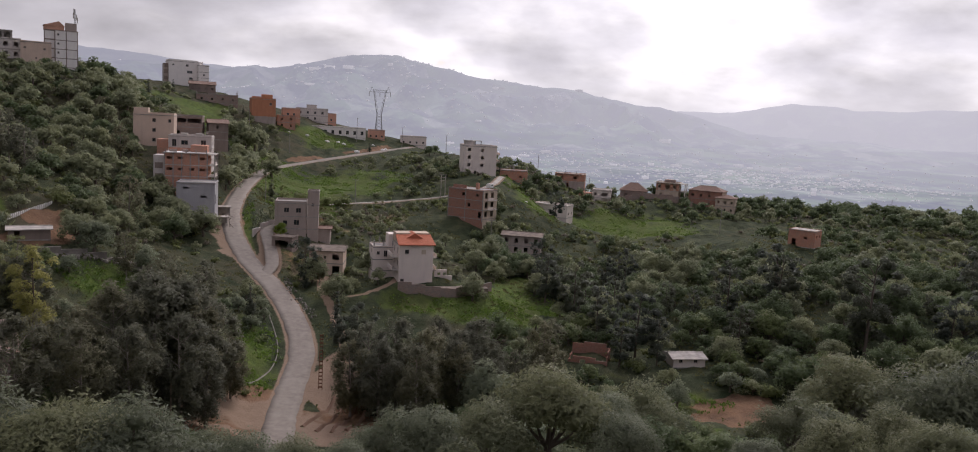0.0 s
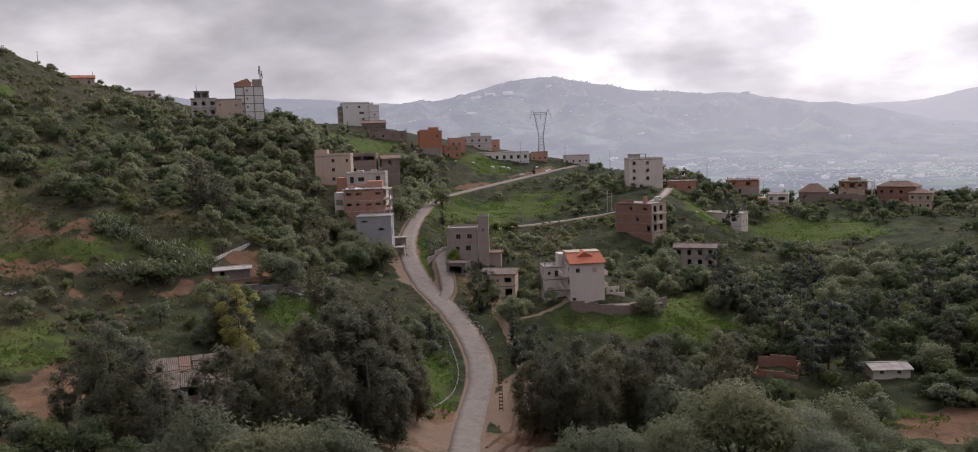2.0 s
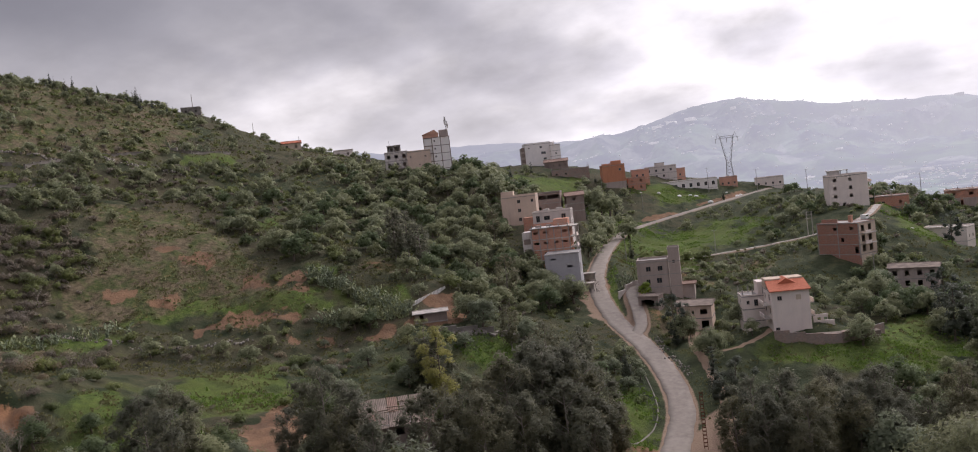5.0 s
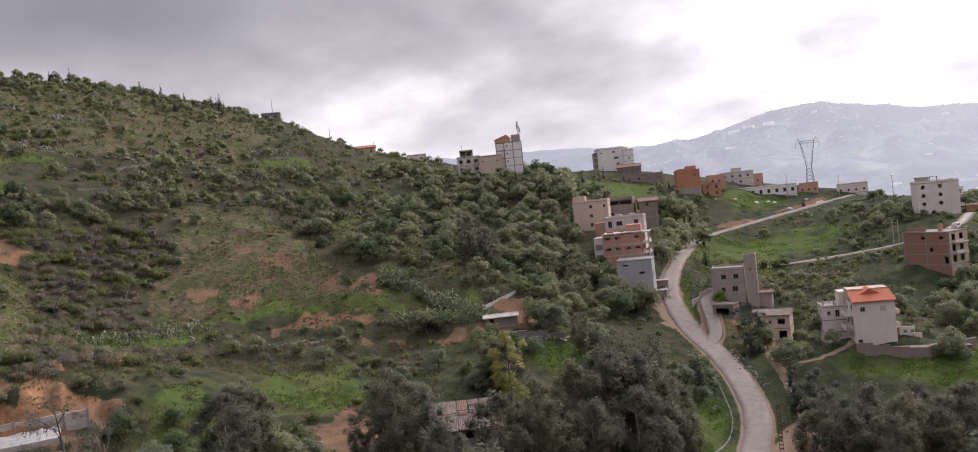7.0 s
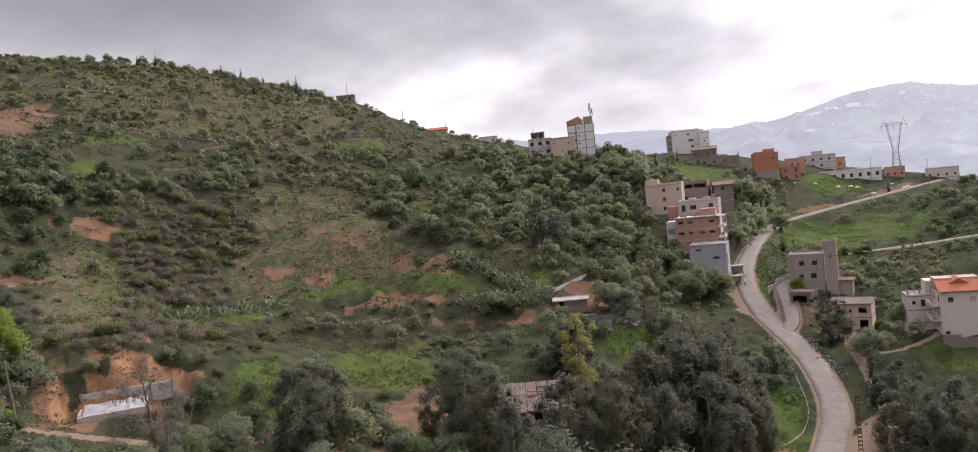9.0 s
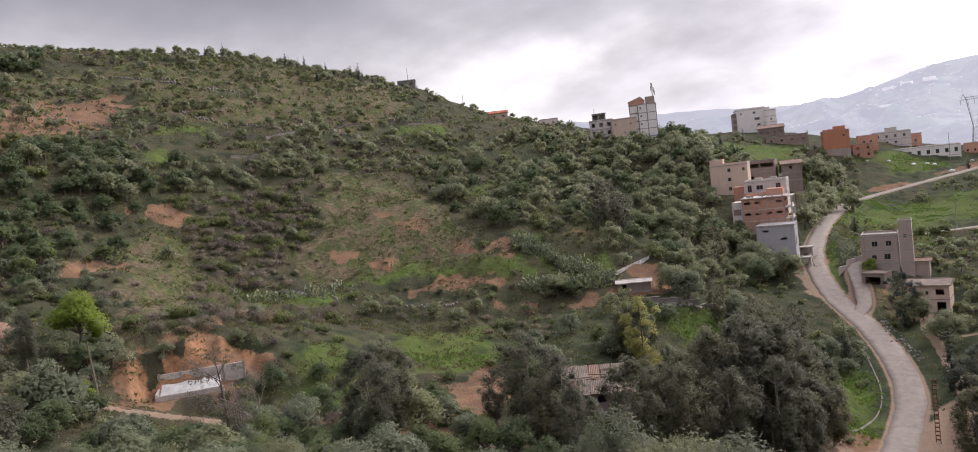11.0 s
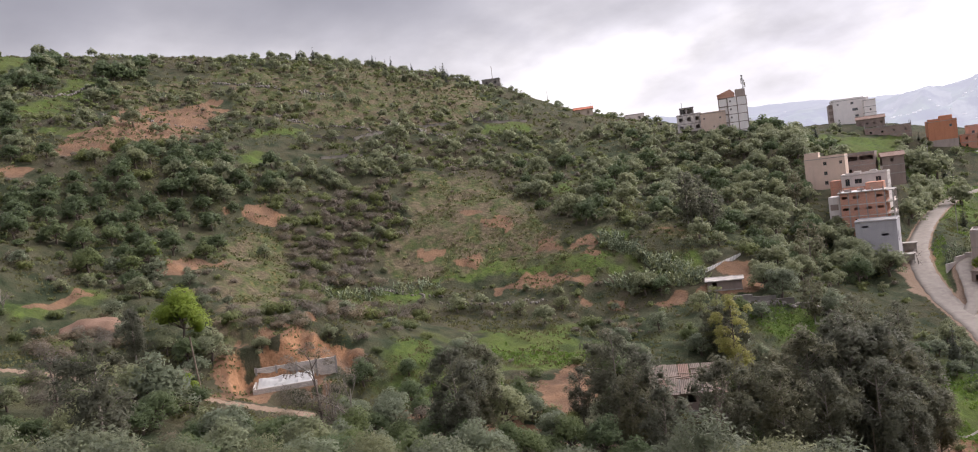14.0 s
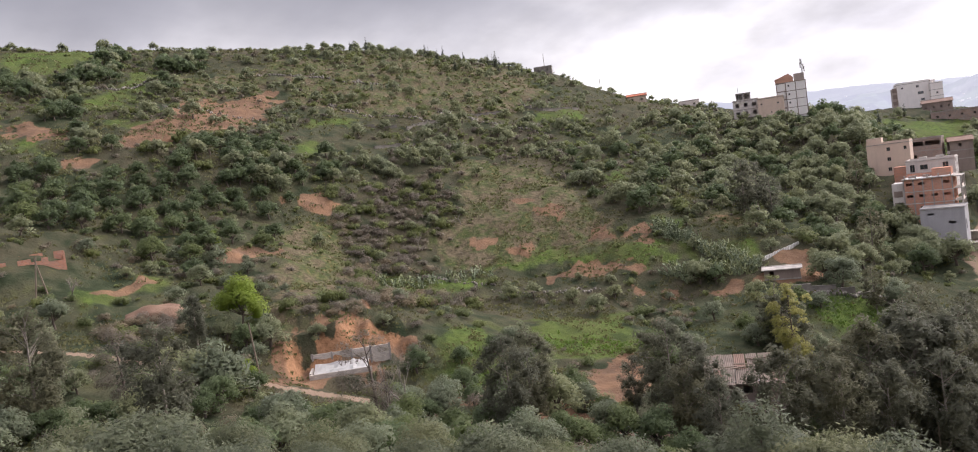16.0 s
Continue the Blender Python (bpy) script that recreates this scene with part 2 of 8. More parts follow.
DRY = foliage("dry_twig", (0.110, 0.092, 0.068), (0.260, 0.215, 0.165), 0.1, 0.25)
LIME = foliage("young_lime_leaf", (0.11, 0.16, 0.012), (0.30, 0.38, 0.05), 0.25, 0.45)
PINE = foliage("conifer_needle", (0.032, 0.040, 0.030), (0.108, 0.122, 0.088), 0.2, 0.40)
CACTUS = foliage("prickly_pear_pad", (0.085, 0.112, 0.052), (0.34, 0.38, 0.215), 0.35, 0.1)
WEED = foliage("meadow_weed", (0.045, 0.09, 0.012), (0.16, 0.24, 0.035), 0.2, 0.4)


# ---- the lie of the land ----
# heights (x, y, z) fitted to the camera's view: roads, terraces, crests, valley between
ROAD = [(-24, 92, 14.2), (-30, 114, 12.6), (-33, 136, 12.0), (-34.4, 151, 14.2), (-40.9, 167, 17.4), (-50.5, 183, 20.5), (-60.9, 196.2, 23.7), (-72.9, 220.7, 29.5), (-82.7, 262, 33.2), (-91.4, 317, 35.6), (-92, 353, 35.8), (-72, 403.6, 39.3), (-46.6, 457.6, 43.4)]
LANE = [(-52.6, 185.6, 20.9), (-51.9, 190.8, 22.4), (-54.2, 197.7, 25.3), (-60.4, 213.6, 28.4), (-59.0, 224.0, 29.4)]
PATH = [(-60, 292, 26.6), (-50, 295.5, 27.4), (-34.2, 298, 28.9), (-15.6, 300, 31.4), (0, 303, 35.6), (4, 330, 38.0)]
TRACK = [(-21.5, 131, 12.6), (-26, 150, 14.6), (-33, 170, 18.0), (-39.5, 185.8, 20.0), (-40, 196, 19.6)]
DRIVE = [(-31, 178.5, 18.9), (-27, 180, 19.6), (-22.6, 185.2, 20.9), (-21.5, 190, 21.4)]
FOOTWAY = [(-125, 14, 47.2), (-117.7, 23.4, 45.7), (-106.3, 35.2, 41.4), (-100, 48, 35.6), (-86, 52, 34.6), (-72.4, 53.5, 33.6), (-58, 78, 26.6), (-45, 105, 17.6), (-30, 113, 12.8)]
CREST = [(-364, 67, 138.0), (-369, 91, 138.8), (-353.6, 152, 136.4), (-324, 217, 130.4), (-303, 276, 118.6), (-284, 296, 110.6), (-253, 310, 93.4), (-223, 320, 84.2), (-176, 291, 72.8), (-156, 291, 71.8), (-171, 448, 70.4), (-141, 406, 61.5), (-112, 400, 50.6), (-96, 429, 50.6), (-84, 447, 48.0), (-83, 425, 44.6), (-71, 495, 48.6), (-50, 467, 45.6)]
SPUR = [(-24.6, 419, 42.0), (-3.7, 340, 38.4), (9, 350, 36.5), (21, 369, 36.0), (40.6, 418, 28.4), (69, 394, 26.6), (86.5, 390, 28.2), (104, 386, 25.4), (138, 407, 24.6), (186, 421, 20.6), (254, 431, 23.0)]
SLOPES = [(-17, 190, 21.8), (-52, 214, 27.6), (-82, 220, 32.3), (-105, 249, 46.2), (-89, 239, 45.5), (-100, 267, 49.8), (-5.9, 270, 27.6), (25, 329, 23.3), (53, 396, 23.0), (102, 261, 25.4), (21.4, 158.6, 12.4), (48, 142, 9.6), (-8, 180, 17.6), (85, 170, 15.0), (138, 243, 19), (66, 262, 17.7), (37.5, 212, 14.6), (118, 361, 22.3), (-107, 203, 42.0), (-146, 239, 57.4), (-90, 195, 33.5), (-49, 107, 18.6), (10, 255, 19.8), (-58, 240, 29.0), (-40, 201, 19.4), (82, 199, 19.5)]
TERRACES = [(-103, 58, 34.4), (-108, 61, 40.5), (-60.6, 92, 26.8), (-84, 143, 32.2), (-86, 150, 32.6), (-141, 120, 38.8), (-157, 139, 51), (-199, 151, 70.4), (-235, 186, 87.2), (-173, 49.5, 62), (-215, 81, 84.6), (-234, 55, 90), (-129, 39, 45.6), (-148, 25, 57), (-121, 153, 43.4), (-93, 151.6, 35.4), (-90, 162, 37.0), (-128, 127, 36.6), (-102, 138, 31.8), (-91, 93, 31.2), (-90, 72, 32.4), (-138, 90, 40.2), (-241, 121, 87.8), (-312, 108, 120), (-270, 73, 102.4), (-152, 65, 51.2), (-173, 91, 54.4)]
HIDDEN = [(0, 0, 48), (-25, 12, 47), (28, 16, 45), (0, 58, 34), (-45, 40, 36), (45, 58, 34), (-45, 10, 42.5), (-16, 60, 28.5), (-22, 78, 21), (36, 98, 16), (-12, 92, 17.5), (-30, 520, 38), (20, 480, 20), (110, 480, 8), (230, 520, 2), (-180, 530, 64), (-270, 430, 78), (-340, 340, 112), (-430, 230, 138), (-470, 60, 142), (-400, -40, 138), (-250, -30, 96), (-150, -20, 60), (-80, -30, 49), (330, 300, 0), (260, 150, -2), (150, 60, 12), (60, -60, 50), (-40, -80, 56)]


def along(line, step):
    """Points at even steps along a line."""
    pts = np.array(line, float)
    out = []
    for a, b in zip(pts[:-1], pts[1:]):
        k = max(1, int(np.linalg.norm(b - a) / step))
        out += [a + (b - a) * i / k for i in range(k)]
    return np.array(out + [pts[-1]])


def smooth(line, rounds=2):
    """A line with its corners rounded off."""
    pts = np.array(line, float)
    for _ in range(rounds):
        a, b = pts[:-1], pts[1:]
        cut = np.empty((2 * len(a), 3))
        cut[0::2], cut[1::2] = a * 0.75 + b * 0.25, a * 0.25 + b * 0.75
        pts = np.vstack([pts[:1], cut, pts[-1:]])
    return pts


knots = np.vstack([np.array(l, float) for l in (ROAD, LANE, PATH, FOOTWAY, CREST, SPUR, SLOPES, TERRACES, HIDDEN)])
_, _keep = np.unique(np.round(knots[:, :2] / 3), axis=0, return_index=True)
knots = knots[np.sort(_keep)]


def kernel(r2):
    return r2 * np.log(r2 + 1e-6) * 0.5


K = kernel(((knots[:, None, :2] - knots[None, :, :2]) ** 2 / 1e4).sum(-1))
ones = np.column_stack([np.ones(len(knots)), knots[:, :2] / 100])
system = np.block([[K + 0.0012 * np.eye(len(knots)), ones], [ones.T, np.zeros((3, 3))]])
weights = np.linalg.solve(system, np.concatenate([knots[:, 2], np.zeros(3)]))

rng = np.random.default_rng(7)
_g = rng.normal(size=(256, 256))


def value_noise(x, y):
    """Smooth noise, one cell a metre, about -1 to 1."""
    xi, yi = np.floor(x).astype(int), np.floor(y).astype(int)
    fx, fy = x - xi, y - yi
    fx, fy = fx * fx * (3 - 2 * fx), fy * fy * (3 - 2 * fy)
    a, b = _g[xi % 256, yi % 256], _g[(xi + 1) % 256, yi % 256]
    c, d = _g[xi % 256, (yi + 1) % 256], _g[(xi + 1) % 256, (yi + 1) % 256]
    return (a * (1 - fx) + b * fx) * (1 - fy) + (c * (1 - fx) + d * fx) * fy


def fractal(x, y, scale, octaves=4):
    s, amp = 0, 1.0
    for i in range(octaves):
        s = s + amp * value_noise(x / scale + 17.3 * i, y / scale + 5.1 * i)
        scale, amp = scale / 2.1, amp * 0.5
    return s


def step(a, b, x):
    k = np.clip((x - a) / (b - a), 0, 1)
    return k * k * (3 - 2 * k)


def to_line(x, y, pts):
    """Distance to a fine line, and its height there."""
    best, height = np.full(x.shape, 1e9), np.zeros(x.shape)
    near = (x > pts[:, 0].min() - 25) & (x < pts[:, 0].max() + 25) & (y > pts[:, 1].min() - 25) & (y < pts[:, 1].max() + 25)
    xs, ys = x[near], y[near]
    b, h = best[near], height[near]
    for px, py, pz in pts:
        d = np.hypot(xs - px, ys - py)
        m = d < b
        b[m], h[m] = d[m], pz
    best[near], height[near] = b, h
    return best, height


WAYS = [(along(smooth(ROAD), 1.0), 3.0), (along(smooth(LANE), 0.8), 2.2), (along(smooth(PATH), 0.8), 1.5), (along(smooth(TRACK), 0.8), 0.8), (along(smooth(DRIVE), 0.8), 0.6), (along(smooth(FOOTWAY), 0.8), 0.6)]


def far_height(x, y):
    """The plain in the distance and the ranges behind it."""
    r, az = np.hypot(x, y), np.degrees(np.arctan2(x, y))
    plain = -42 + 5 * fractal(x, y, 400, 3)
    ridge = np.interp(az, [-90, -50, -32, -26, -19, -15, -11, -7, -4, -1, 5, 9, 11.5, 14, 17, 22, 40], [60, 150, 250, 242, 258, 287, 326, 320, 290, 260, 226, 202, 180, 130, 80, 60, 40])
    back = np.interp(az, [-40, -26, -15, 8, 13, 16.5, 20, 27, 32, 45], [345, 345, 260, 120, 190, 185, 235, 240, 232, 200])
    rough = fractal(x, y, 520, 5)
    folds = np.abs(fractal(x + 900, y, 330, 4))
    front = np.maximum(ridge + 16 * rough + 42, 0) * step(2300, 3900, r) * (1 - 0.34 * folds * step(2300, 3000, r) * (1 - step(3500, 3850, r)))
    rear = np.maximum(back + 14 * rough + 42, 0) * step(4050, 4650, r)
    return plain + np.maximum(front * (1 - step(3950, 4400, r) * 0.8), rear)


def height(x, y, detail=True):
    x, y = np.atleast_1d(np.asarray(x, float)), np.atleast_1d(np.asarray(y, float))
    shape = x.shape
    x, y = x.ravel(), y.ravel()
    r = np.maximum(np.hypot(x, y), 1e-6)
    k = np.minimum(1, 560 / r)
    cx, cy = x * k, y * k
    z = np.empty(len(x))
    for i in range(0, len(x), 20000):
        s = slice(i, i + 20000)
        d2 = ((cx[s, None] - knots[None, :, 0]) ** 2 + (cy[s, None] - knots[None, :, 1]) ** 2) / 1e4
        z[s] = kernel(d2) @ weights[:-3] + weights[-3] + weights[-2] * cx[s] / 100 + weights[-1] * cy[s] / 100
    if detail:
        z = z + 0.55 * fractal(x, y, 13, 4) + 0.25 * fractal(x + 50, y, 3.2, 2)
        # old field terraces step the hill side
        hill = step(-95, -140, x) * step(500, 430, r)
        t = z / 5.5 + 0.25 * fractal(x, y, 40, 2)
        saw = t - np.floor(t)
        z = z + hill * 0.9 * (np.where(saw < 0.82, -0.5 * saw, -0.41 + (saw - 0.82) * 2.28))
    for pts, half in WAYS[::-1]:
        d, h = to_line(x, y, pts)
        f = 1 - step(half + 0.6, half + 4.5, d)
        z = z * (1 - f) + (h - 0.05) * f
    # the cut made for the building site
    u, v = (x + 104.5) * 0.55 + (y - 57.5) * 0.83, -(x + 104.5) * 0.83 + (y - 57.5) * 0.55
    cut = (1 - step(6.5, 8.5, np.abs(u))) * (1 - step(3.0, 4.2, np.abs(v)))
    z = z * (1 - cut) + 35.3 * cut
    # gullies worn into the raw bank above it
    raw = (1 - step(9, 15, np.hypot((x + 110) / 1.2, y - 62))) * (1 - cut)
    z = z + raw * (0.55 * fractal(x + 11, y, 2.6, 3) + 0.5 * np.abs(fractal(x, y + 40, 5.0, 2)))
    f = step(500, 900, r)
    if f.size and f.max() > 0:
        z = z * (1 - f) + far_height(x, y) * f
    return z.reshape(shape)


def ground_z(x, y):
    return float(height([x], [y])[0])


def ellipse(x, y, cx, cy, rx, ry, turn):
    c, s = math.cos(radians(turn)), math.sin(radians(turn))
    u, v = (x - cx) * c + (y - cy) * s, -(x - cx) * s + (y - cy) * c
    return np.hypot(u / rx, v / ry)


# bare earth and fresh grass: centre, half-lengths, turn
BARE = [(-90, 160, 5, 4, 30), (-75, 85, 4, 9, 40), (-78, 85, 4, 3.5, 0), (-83, 62, 4, 1.5, 30), (-32, 118, 17, 13, 0), (-25, 130, 6, 14, 0), (-14, 112, 12, 7, -20), (48, 142, 9, 5, -15), (-87.6, 380, 2.2, 24, -22), (-64.4, 432.6, 2.2, 26, -26), (-43, 126, 3.5, 13, 10)]
BARE += [(-72, 66, 5, 5, 0), (-70, 222, 2.5, 10, 20), (-86, 152, 7, 5, 30)]
# dusty yards beside the road
TRODDEN = [(-69, 206, 3.5, 11, 28), (-74.5, 224, 3.5, 12, 18), (-79, 242, 2.5, 12, 12), (-36, 119, 12, 7, 20), (-27, 134, 4.6, 18, 2), (-22, 116, 8, 8, 0), (-42, 130, 1.6, 12, 8), (-74, 218, 2.0, 9, 20)]
# thin, stony turf where the earth shows through
THIN = [(-34, 268, 9, 12, 0), (-110, 170, 8, 6, 0), (-44, 196, 8, 9, 30), (-46, 232, 9, 6, 0)]
LUSH = [(-4, 180, 18, 6.5, 5), (-42, 143, 4.5, 15, 12), (-72, 300, 20, 45, 10), (-93, 420, 22, 14, 50), (-95, 97, 13, 7, 40), (-90, 73, 9, 6, 30), (15, 315, 10, 24, 10), (62, 335, 30, 24, 0), (-66, 215, 2.2, 24, 15), (-112, 345, 30, 22, 0)]
LUSH += [(-63, 207, 1.6, 11, 20), (8, 191, 10, 9, 0), (-60, 335, 26, 28, 0), (40, 146, 8, 3.4, -10), (30, 205, 10, 6, 0), (-60, 262, 14, 20, 0), (-70, 145, 8, 7, 0)]

# open turf where little grows tall
OPEN = [(-95, 97, 14, 9, 40), (-92, 73, 9, 7, 30), (-72, 145, 9, 8, 0), (95, 290, 26, 40, -15), (55, 350, 30, 22, 0), (12, 305, 10, 30, 10)]
# fields and clearings with no trees at all, kept open to the camera's view
FIELDS = [(-69, 144, 5, 6, 0), (-90, 158, 5, 5, 30), (-6, 181.5, 19, 5, 5), (-66, 300, 14, 34, 10), (-62, 335, 24, 26, 0), (8, 192, 9, 9, 0), (20, 300, 14, 24, 0), (50, 335, 24, 18, 0), (90, 300, 15, 24, -15), (30, 265, 10, 7, 0), (-93, 420, 18, 10, 50), (-27, 134, 4, 14, 0), (-37, 120, 6, 8, 35), (28, 335, 8, 14, 0), (70, 345, 18, 12, 0), (46, 146, 8, 5, -10), (-44, 143, 3, 12, 12)]


def patches(x, y, table):
    edge = 0.26 * fractal(x, y, 7, 4)
    m = np.zeros(x.shape)
    for e in table:
        m = np.maximum(m, 1 - step(0.45, 1.25, ellipse(x, y, *e) + edge))
    return m


# the hill's fields, clearings and thickets by plan corners cast from the camera's view
PLOTS = {}


def plot(kind, *corners):
    PLOTS.setdefault(kind, []).append(np.array(corners, float))


plot("lush", (-346, 64), (-362, 104), (-333, 96), (-318, 80), (-305, 67), (-308, 56))
plot("lush", (-280, 80), (-309, 100), (-320, 110), (-290, 98), (-263, 81), (-256, 67), (-273, 72))
plot("lush", (-233, 62), (-240, 70), (-226, 75), (-221, 74), (-225, 68))
plot("lush", (-228, 42), (-226, 47), (-214, 44), (-215, 39))
plot("lush", (-215, 110), (-222, 122), (-214, 118), (-209, 108))
plot("lush", (-247, 136), (-247, 155), (-237, 144), (-239, 131))
plot("lush", (-226, 221), (-221, 246), (-209, 232), (-222, 214))
plot("lush", (-163, 187), (-164, 200), (-150, 181), (-154, 177))
plot("lush", (-124, 159), (-120, 164), (-115, 157), (-121, 156))
plot("lush", (-143, 124), (-140, 134), (-125, 146), (-112, 154), (-103, 151), (-113, 144), (-120, 141), (-130, 134), (-139, 124))
plot("lush", (-110, 156), (-100, 160), (-95, 160), (-96, 155), (-104, 153))
plot("lush", (-112, 101), (-112, 116), (-104, 121), (-88, 103), (-84, 90), (-94, 89))
plot("lush", (-75, 141), (-69, 149), (-68, 142), (-67, 132), (-72, 136))
plot("lush", (-109, 78), (-107, 87), (-91, 75), (-92, 71), (-99, 73))
plot("lush", (-140, 31), (-140, 38), (-135, 35), (-134, 30))
plot("lush", (-144, 42), (-146, 50), (-138, 43), (-140, 41))
plot("lush", (-149, 92), (-144, 119), (-137, 114), (-142, 93))
plot("lush", (-168, 376), (-149, 392), (-135, 416), (-126, 378), (-124, 340), (-134, 352), (-150, 366))
plot("bare", (-221, 65), (-224, 76), (-268, 102), (-276, 138), (-265, 132), (-240, 110), (-215, 96), (-214, 90), (-216, 88), (-211, 71), (-211, 64))
plot("bare", (-239, 41), (-235, 56), (-218, 52), (-226, 47), (-230, 40))
plot("bare", (-202, 46), (-209, 52), (-206, 62), (-204, 61), (-204, 55))
plot("bare", (-180, 90), (-188, 98), (-188, 103), (-182, 103), (-178, 98))
plot("bare", (-155, 61), (-160, 69), (-161, 77), (-157, 76), (-153, 61))
plot("bare", (-139, 33), (-144, 43), (-143, 44), (-140, 38))
plot("bare", (-161, 145), (-159, 150), (-156, 149), (-160, 145))
plot("bare", (-154, 146), (-151, 149), (-149, 148), (-151, 144))
plot("bare", (-153, 150), (-150, 153), (-144, 150), (-146, 147))
plot("bare", (-156, 126), (-153, 131), (-150, 129), (-153, 125))
plot("bare", (-146, 128), (-144, 134), (-141, 131), (-145, 128))
plot("bare", (-133, 128), (-130, 135), (-120, 142), (-117, 139), (-120, 135), (-130, 127))
plot("bare", (-114, 134), (-93, 145), (-90, 140), (-103, 139), (-112, 132))
plot("bare", (-106, 47), (-111, 51), (-114, 58), (-111, 62), (-109, 71), (-105, 68), (-103, 61), (-101, 56), (-102, 45))
plot("bare", (-73, 76), (-84, 90), (-84, 96), (-75, 86), (-70, 85), (-68, 80))
plot("bare", (-137, 149), (-124, 155), (-123, 149), (-131, 145))
plot("thin", (-192, 154), (-175, 172), (-139, 155), (-122, 152), (-124, 146), (-138, 130), (-149, 112), (-161, 116), (-170, 135))
plot("thin", (-313, 156), (-320, 228), (-294, 268), (-244, 253), (-224, 197), (-245, 160), (-264, 141))
plot("thin", (-173, 84), (-180, 103), (-174, 102), (-123, 68), (-115, 53), (-144, 66))
plot("thin", (-299, 101), (-304, 151), (-277, 136), (-267, 100))
plot("open", (-194, 155), (-181, 178), (-138, 156), (-120, 151), (-104, 150), (-117, 138), (-119, 134), (-134, 125), (-148, 107), (-161, 116), (-170, 136))
plot("upland", (-317, 158), (-336, 239), (-293, 271), (-248, 261), (-220, 197), (-242, 157), (-261, 140))
plot("open", (-183, 92), (-189, 101), (-180, 103), (-174, 102), (-123, 69), (-115, 54), (-144, 65), (-164, 77))
plot("upland", (-302, 102), (-310, 157), (-267, 134), (-236, 108), (-213, 95), (-208, 78), (-210, 63), (-222, 65), (-266, 97))
plot("open", (-116, 105), (-107, 126), (-86, 101), (-83, 89), (-93, 87))
plot("upland", (-369, 68), (-340, 192), (-318, 180), (-324, 113), (-260, 87), (-232, 62), (-298, 54))
plot("lush", (32, 150), (37, 151), (38, 143), (42, 131), (36, 130), (29, 143))
plot("lush", (-27, 179), (-12, 179), (12, 196), (13, 215), (5, 212), (-2, 192), (-8, 182), (-22, 182))
plot("lush", (-46, 112), (-41, 116), (-36, 112), (-40, 104))
plot("bare", (45, 151), (56, 150), (58, 141), (44, 132), (40, 140))
plot("bare", (-24, 133), (-27, 115), (-21, 114), (-17, 120), (-20, 130))
plot("bare", (-117, 58), (-114, 67), (-108, 71), (-103, 65), (-105, 57))
plot("orchard", (-205, 35), (-204, 54), (-190, 66), (-190, 93), (-183, 92), (-172, 81), (-162, 74), (-158, 61), (-135, 50), (-160, 45), (-169, 27))
plot("dark_wood", (-205, 60), (-215, 86), (-210, 99), (-211, 119), (-193, 112), (-188, 92), (-190, 74), (-194, 58))
plot("thorn", (-188, 102), (-189, 142), (-167, 133), (-160, 117), (-130, 92), (-124, 71), (-175, 100))
plot("thorn", (-128, 60), (-116, 66), (-142, 114), (-131, 106), (-111, 63), (-116, 56))
plot("thorn", (-133, 35), (-126, 42), (-118, 43), (-115, 34), (-124, 30))
plot("slope_wood", (-201, 215), (-192, 272), (-174, 393), (-109, 254), (-94, 224), (-84, 208), (-70, 209), (-64, 189), (-83, 158), (-95, 162), (-106, 157), (-125, 162), (-142, 158), (-175, 175))
plot("hedge_wood", (-229, 139), (-216, 170), (-219, 229), (-202, 231), (-178, 183), (-192, 154), (-188, 139), (-190, 113), (-206, 116))
plot("valley_belt", (-131, 19), (-127, 30), (-106, 47), (-100, 64), (-88, 63), (-82, 79), (-77, 90), (-72, 119), (-68, 126), (-54, 95), (-61, 58), (-91, 12))
plot("dark_wood", (-305, 56), (-308, 64), (-292, 67), (-274, 59), (-275, 49))
plot("dark_wood", (-323, 74), (-336, 106), (-297, 92), (-283, 76), (-300, 67))
plot("dark_wood", (-360, 104), (-338, 109), (-332, 97))
plot("dark_wood", (-320, 112), (-323, 132), (-308, 126), (-304, 107))
plot("dark_wood", (-295, 94), (-292, 110), (-275, 102), (-274, 89))
plot("dark_wood", (-265, 63), (-262, 70), (-237, 60), (-242, 51), (-255, 54))
plot("dark_wood", (-227, 53), (-232, 62), (-213, 62), (-208, 59), (-212, 48))


def beyond(x, y, pts):
    """Distance outside a plot's edge, negative inside."""
    best, inside = np.full(x.shape, 1e9), np.zeros(x.shape, bool)
    for a, b in zip(pts, np.roll(pts, -1, 0)):
        e = b - a
        t = np.clip(((x - a[0]) * e[0] + (y - a[1]) * e[1]) / (e @ e), 0, 1)
        best = np.minimum(best, np.hypot(x - a[0] - t * e[0], y - a[1] - t * e[1]))
        cross = (a[1] > y) != (b[1] > y)
        inside ^= cross & (x < a[0] + (y - a[1]) * e[0] / (e[1] if e[1] else 1e-9))
    return np.where(inside, -best, best)


def breadth(pts):
    """The side of a square as large as the plot."""
    x, y = pts[:, 0], pts[:, 1]
    return math.sqrt(abs(np.dot(x, np.roll(y, -1)) - np.dot(y, np.roll(x, -1))) / 2)


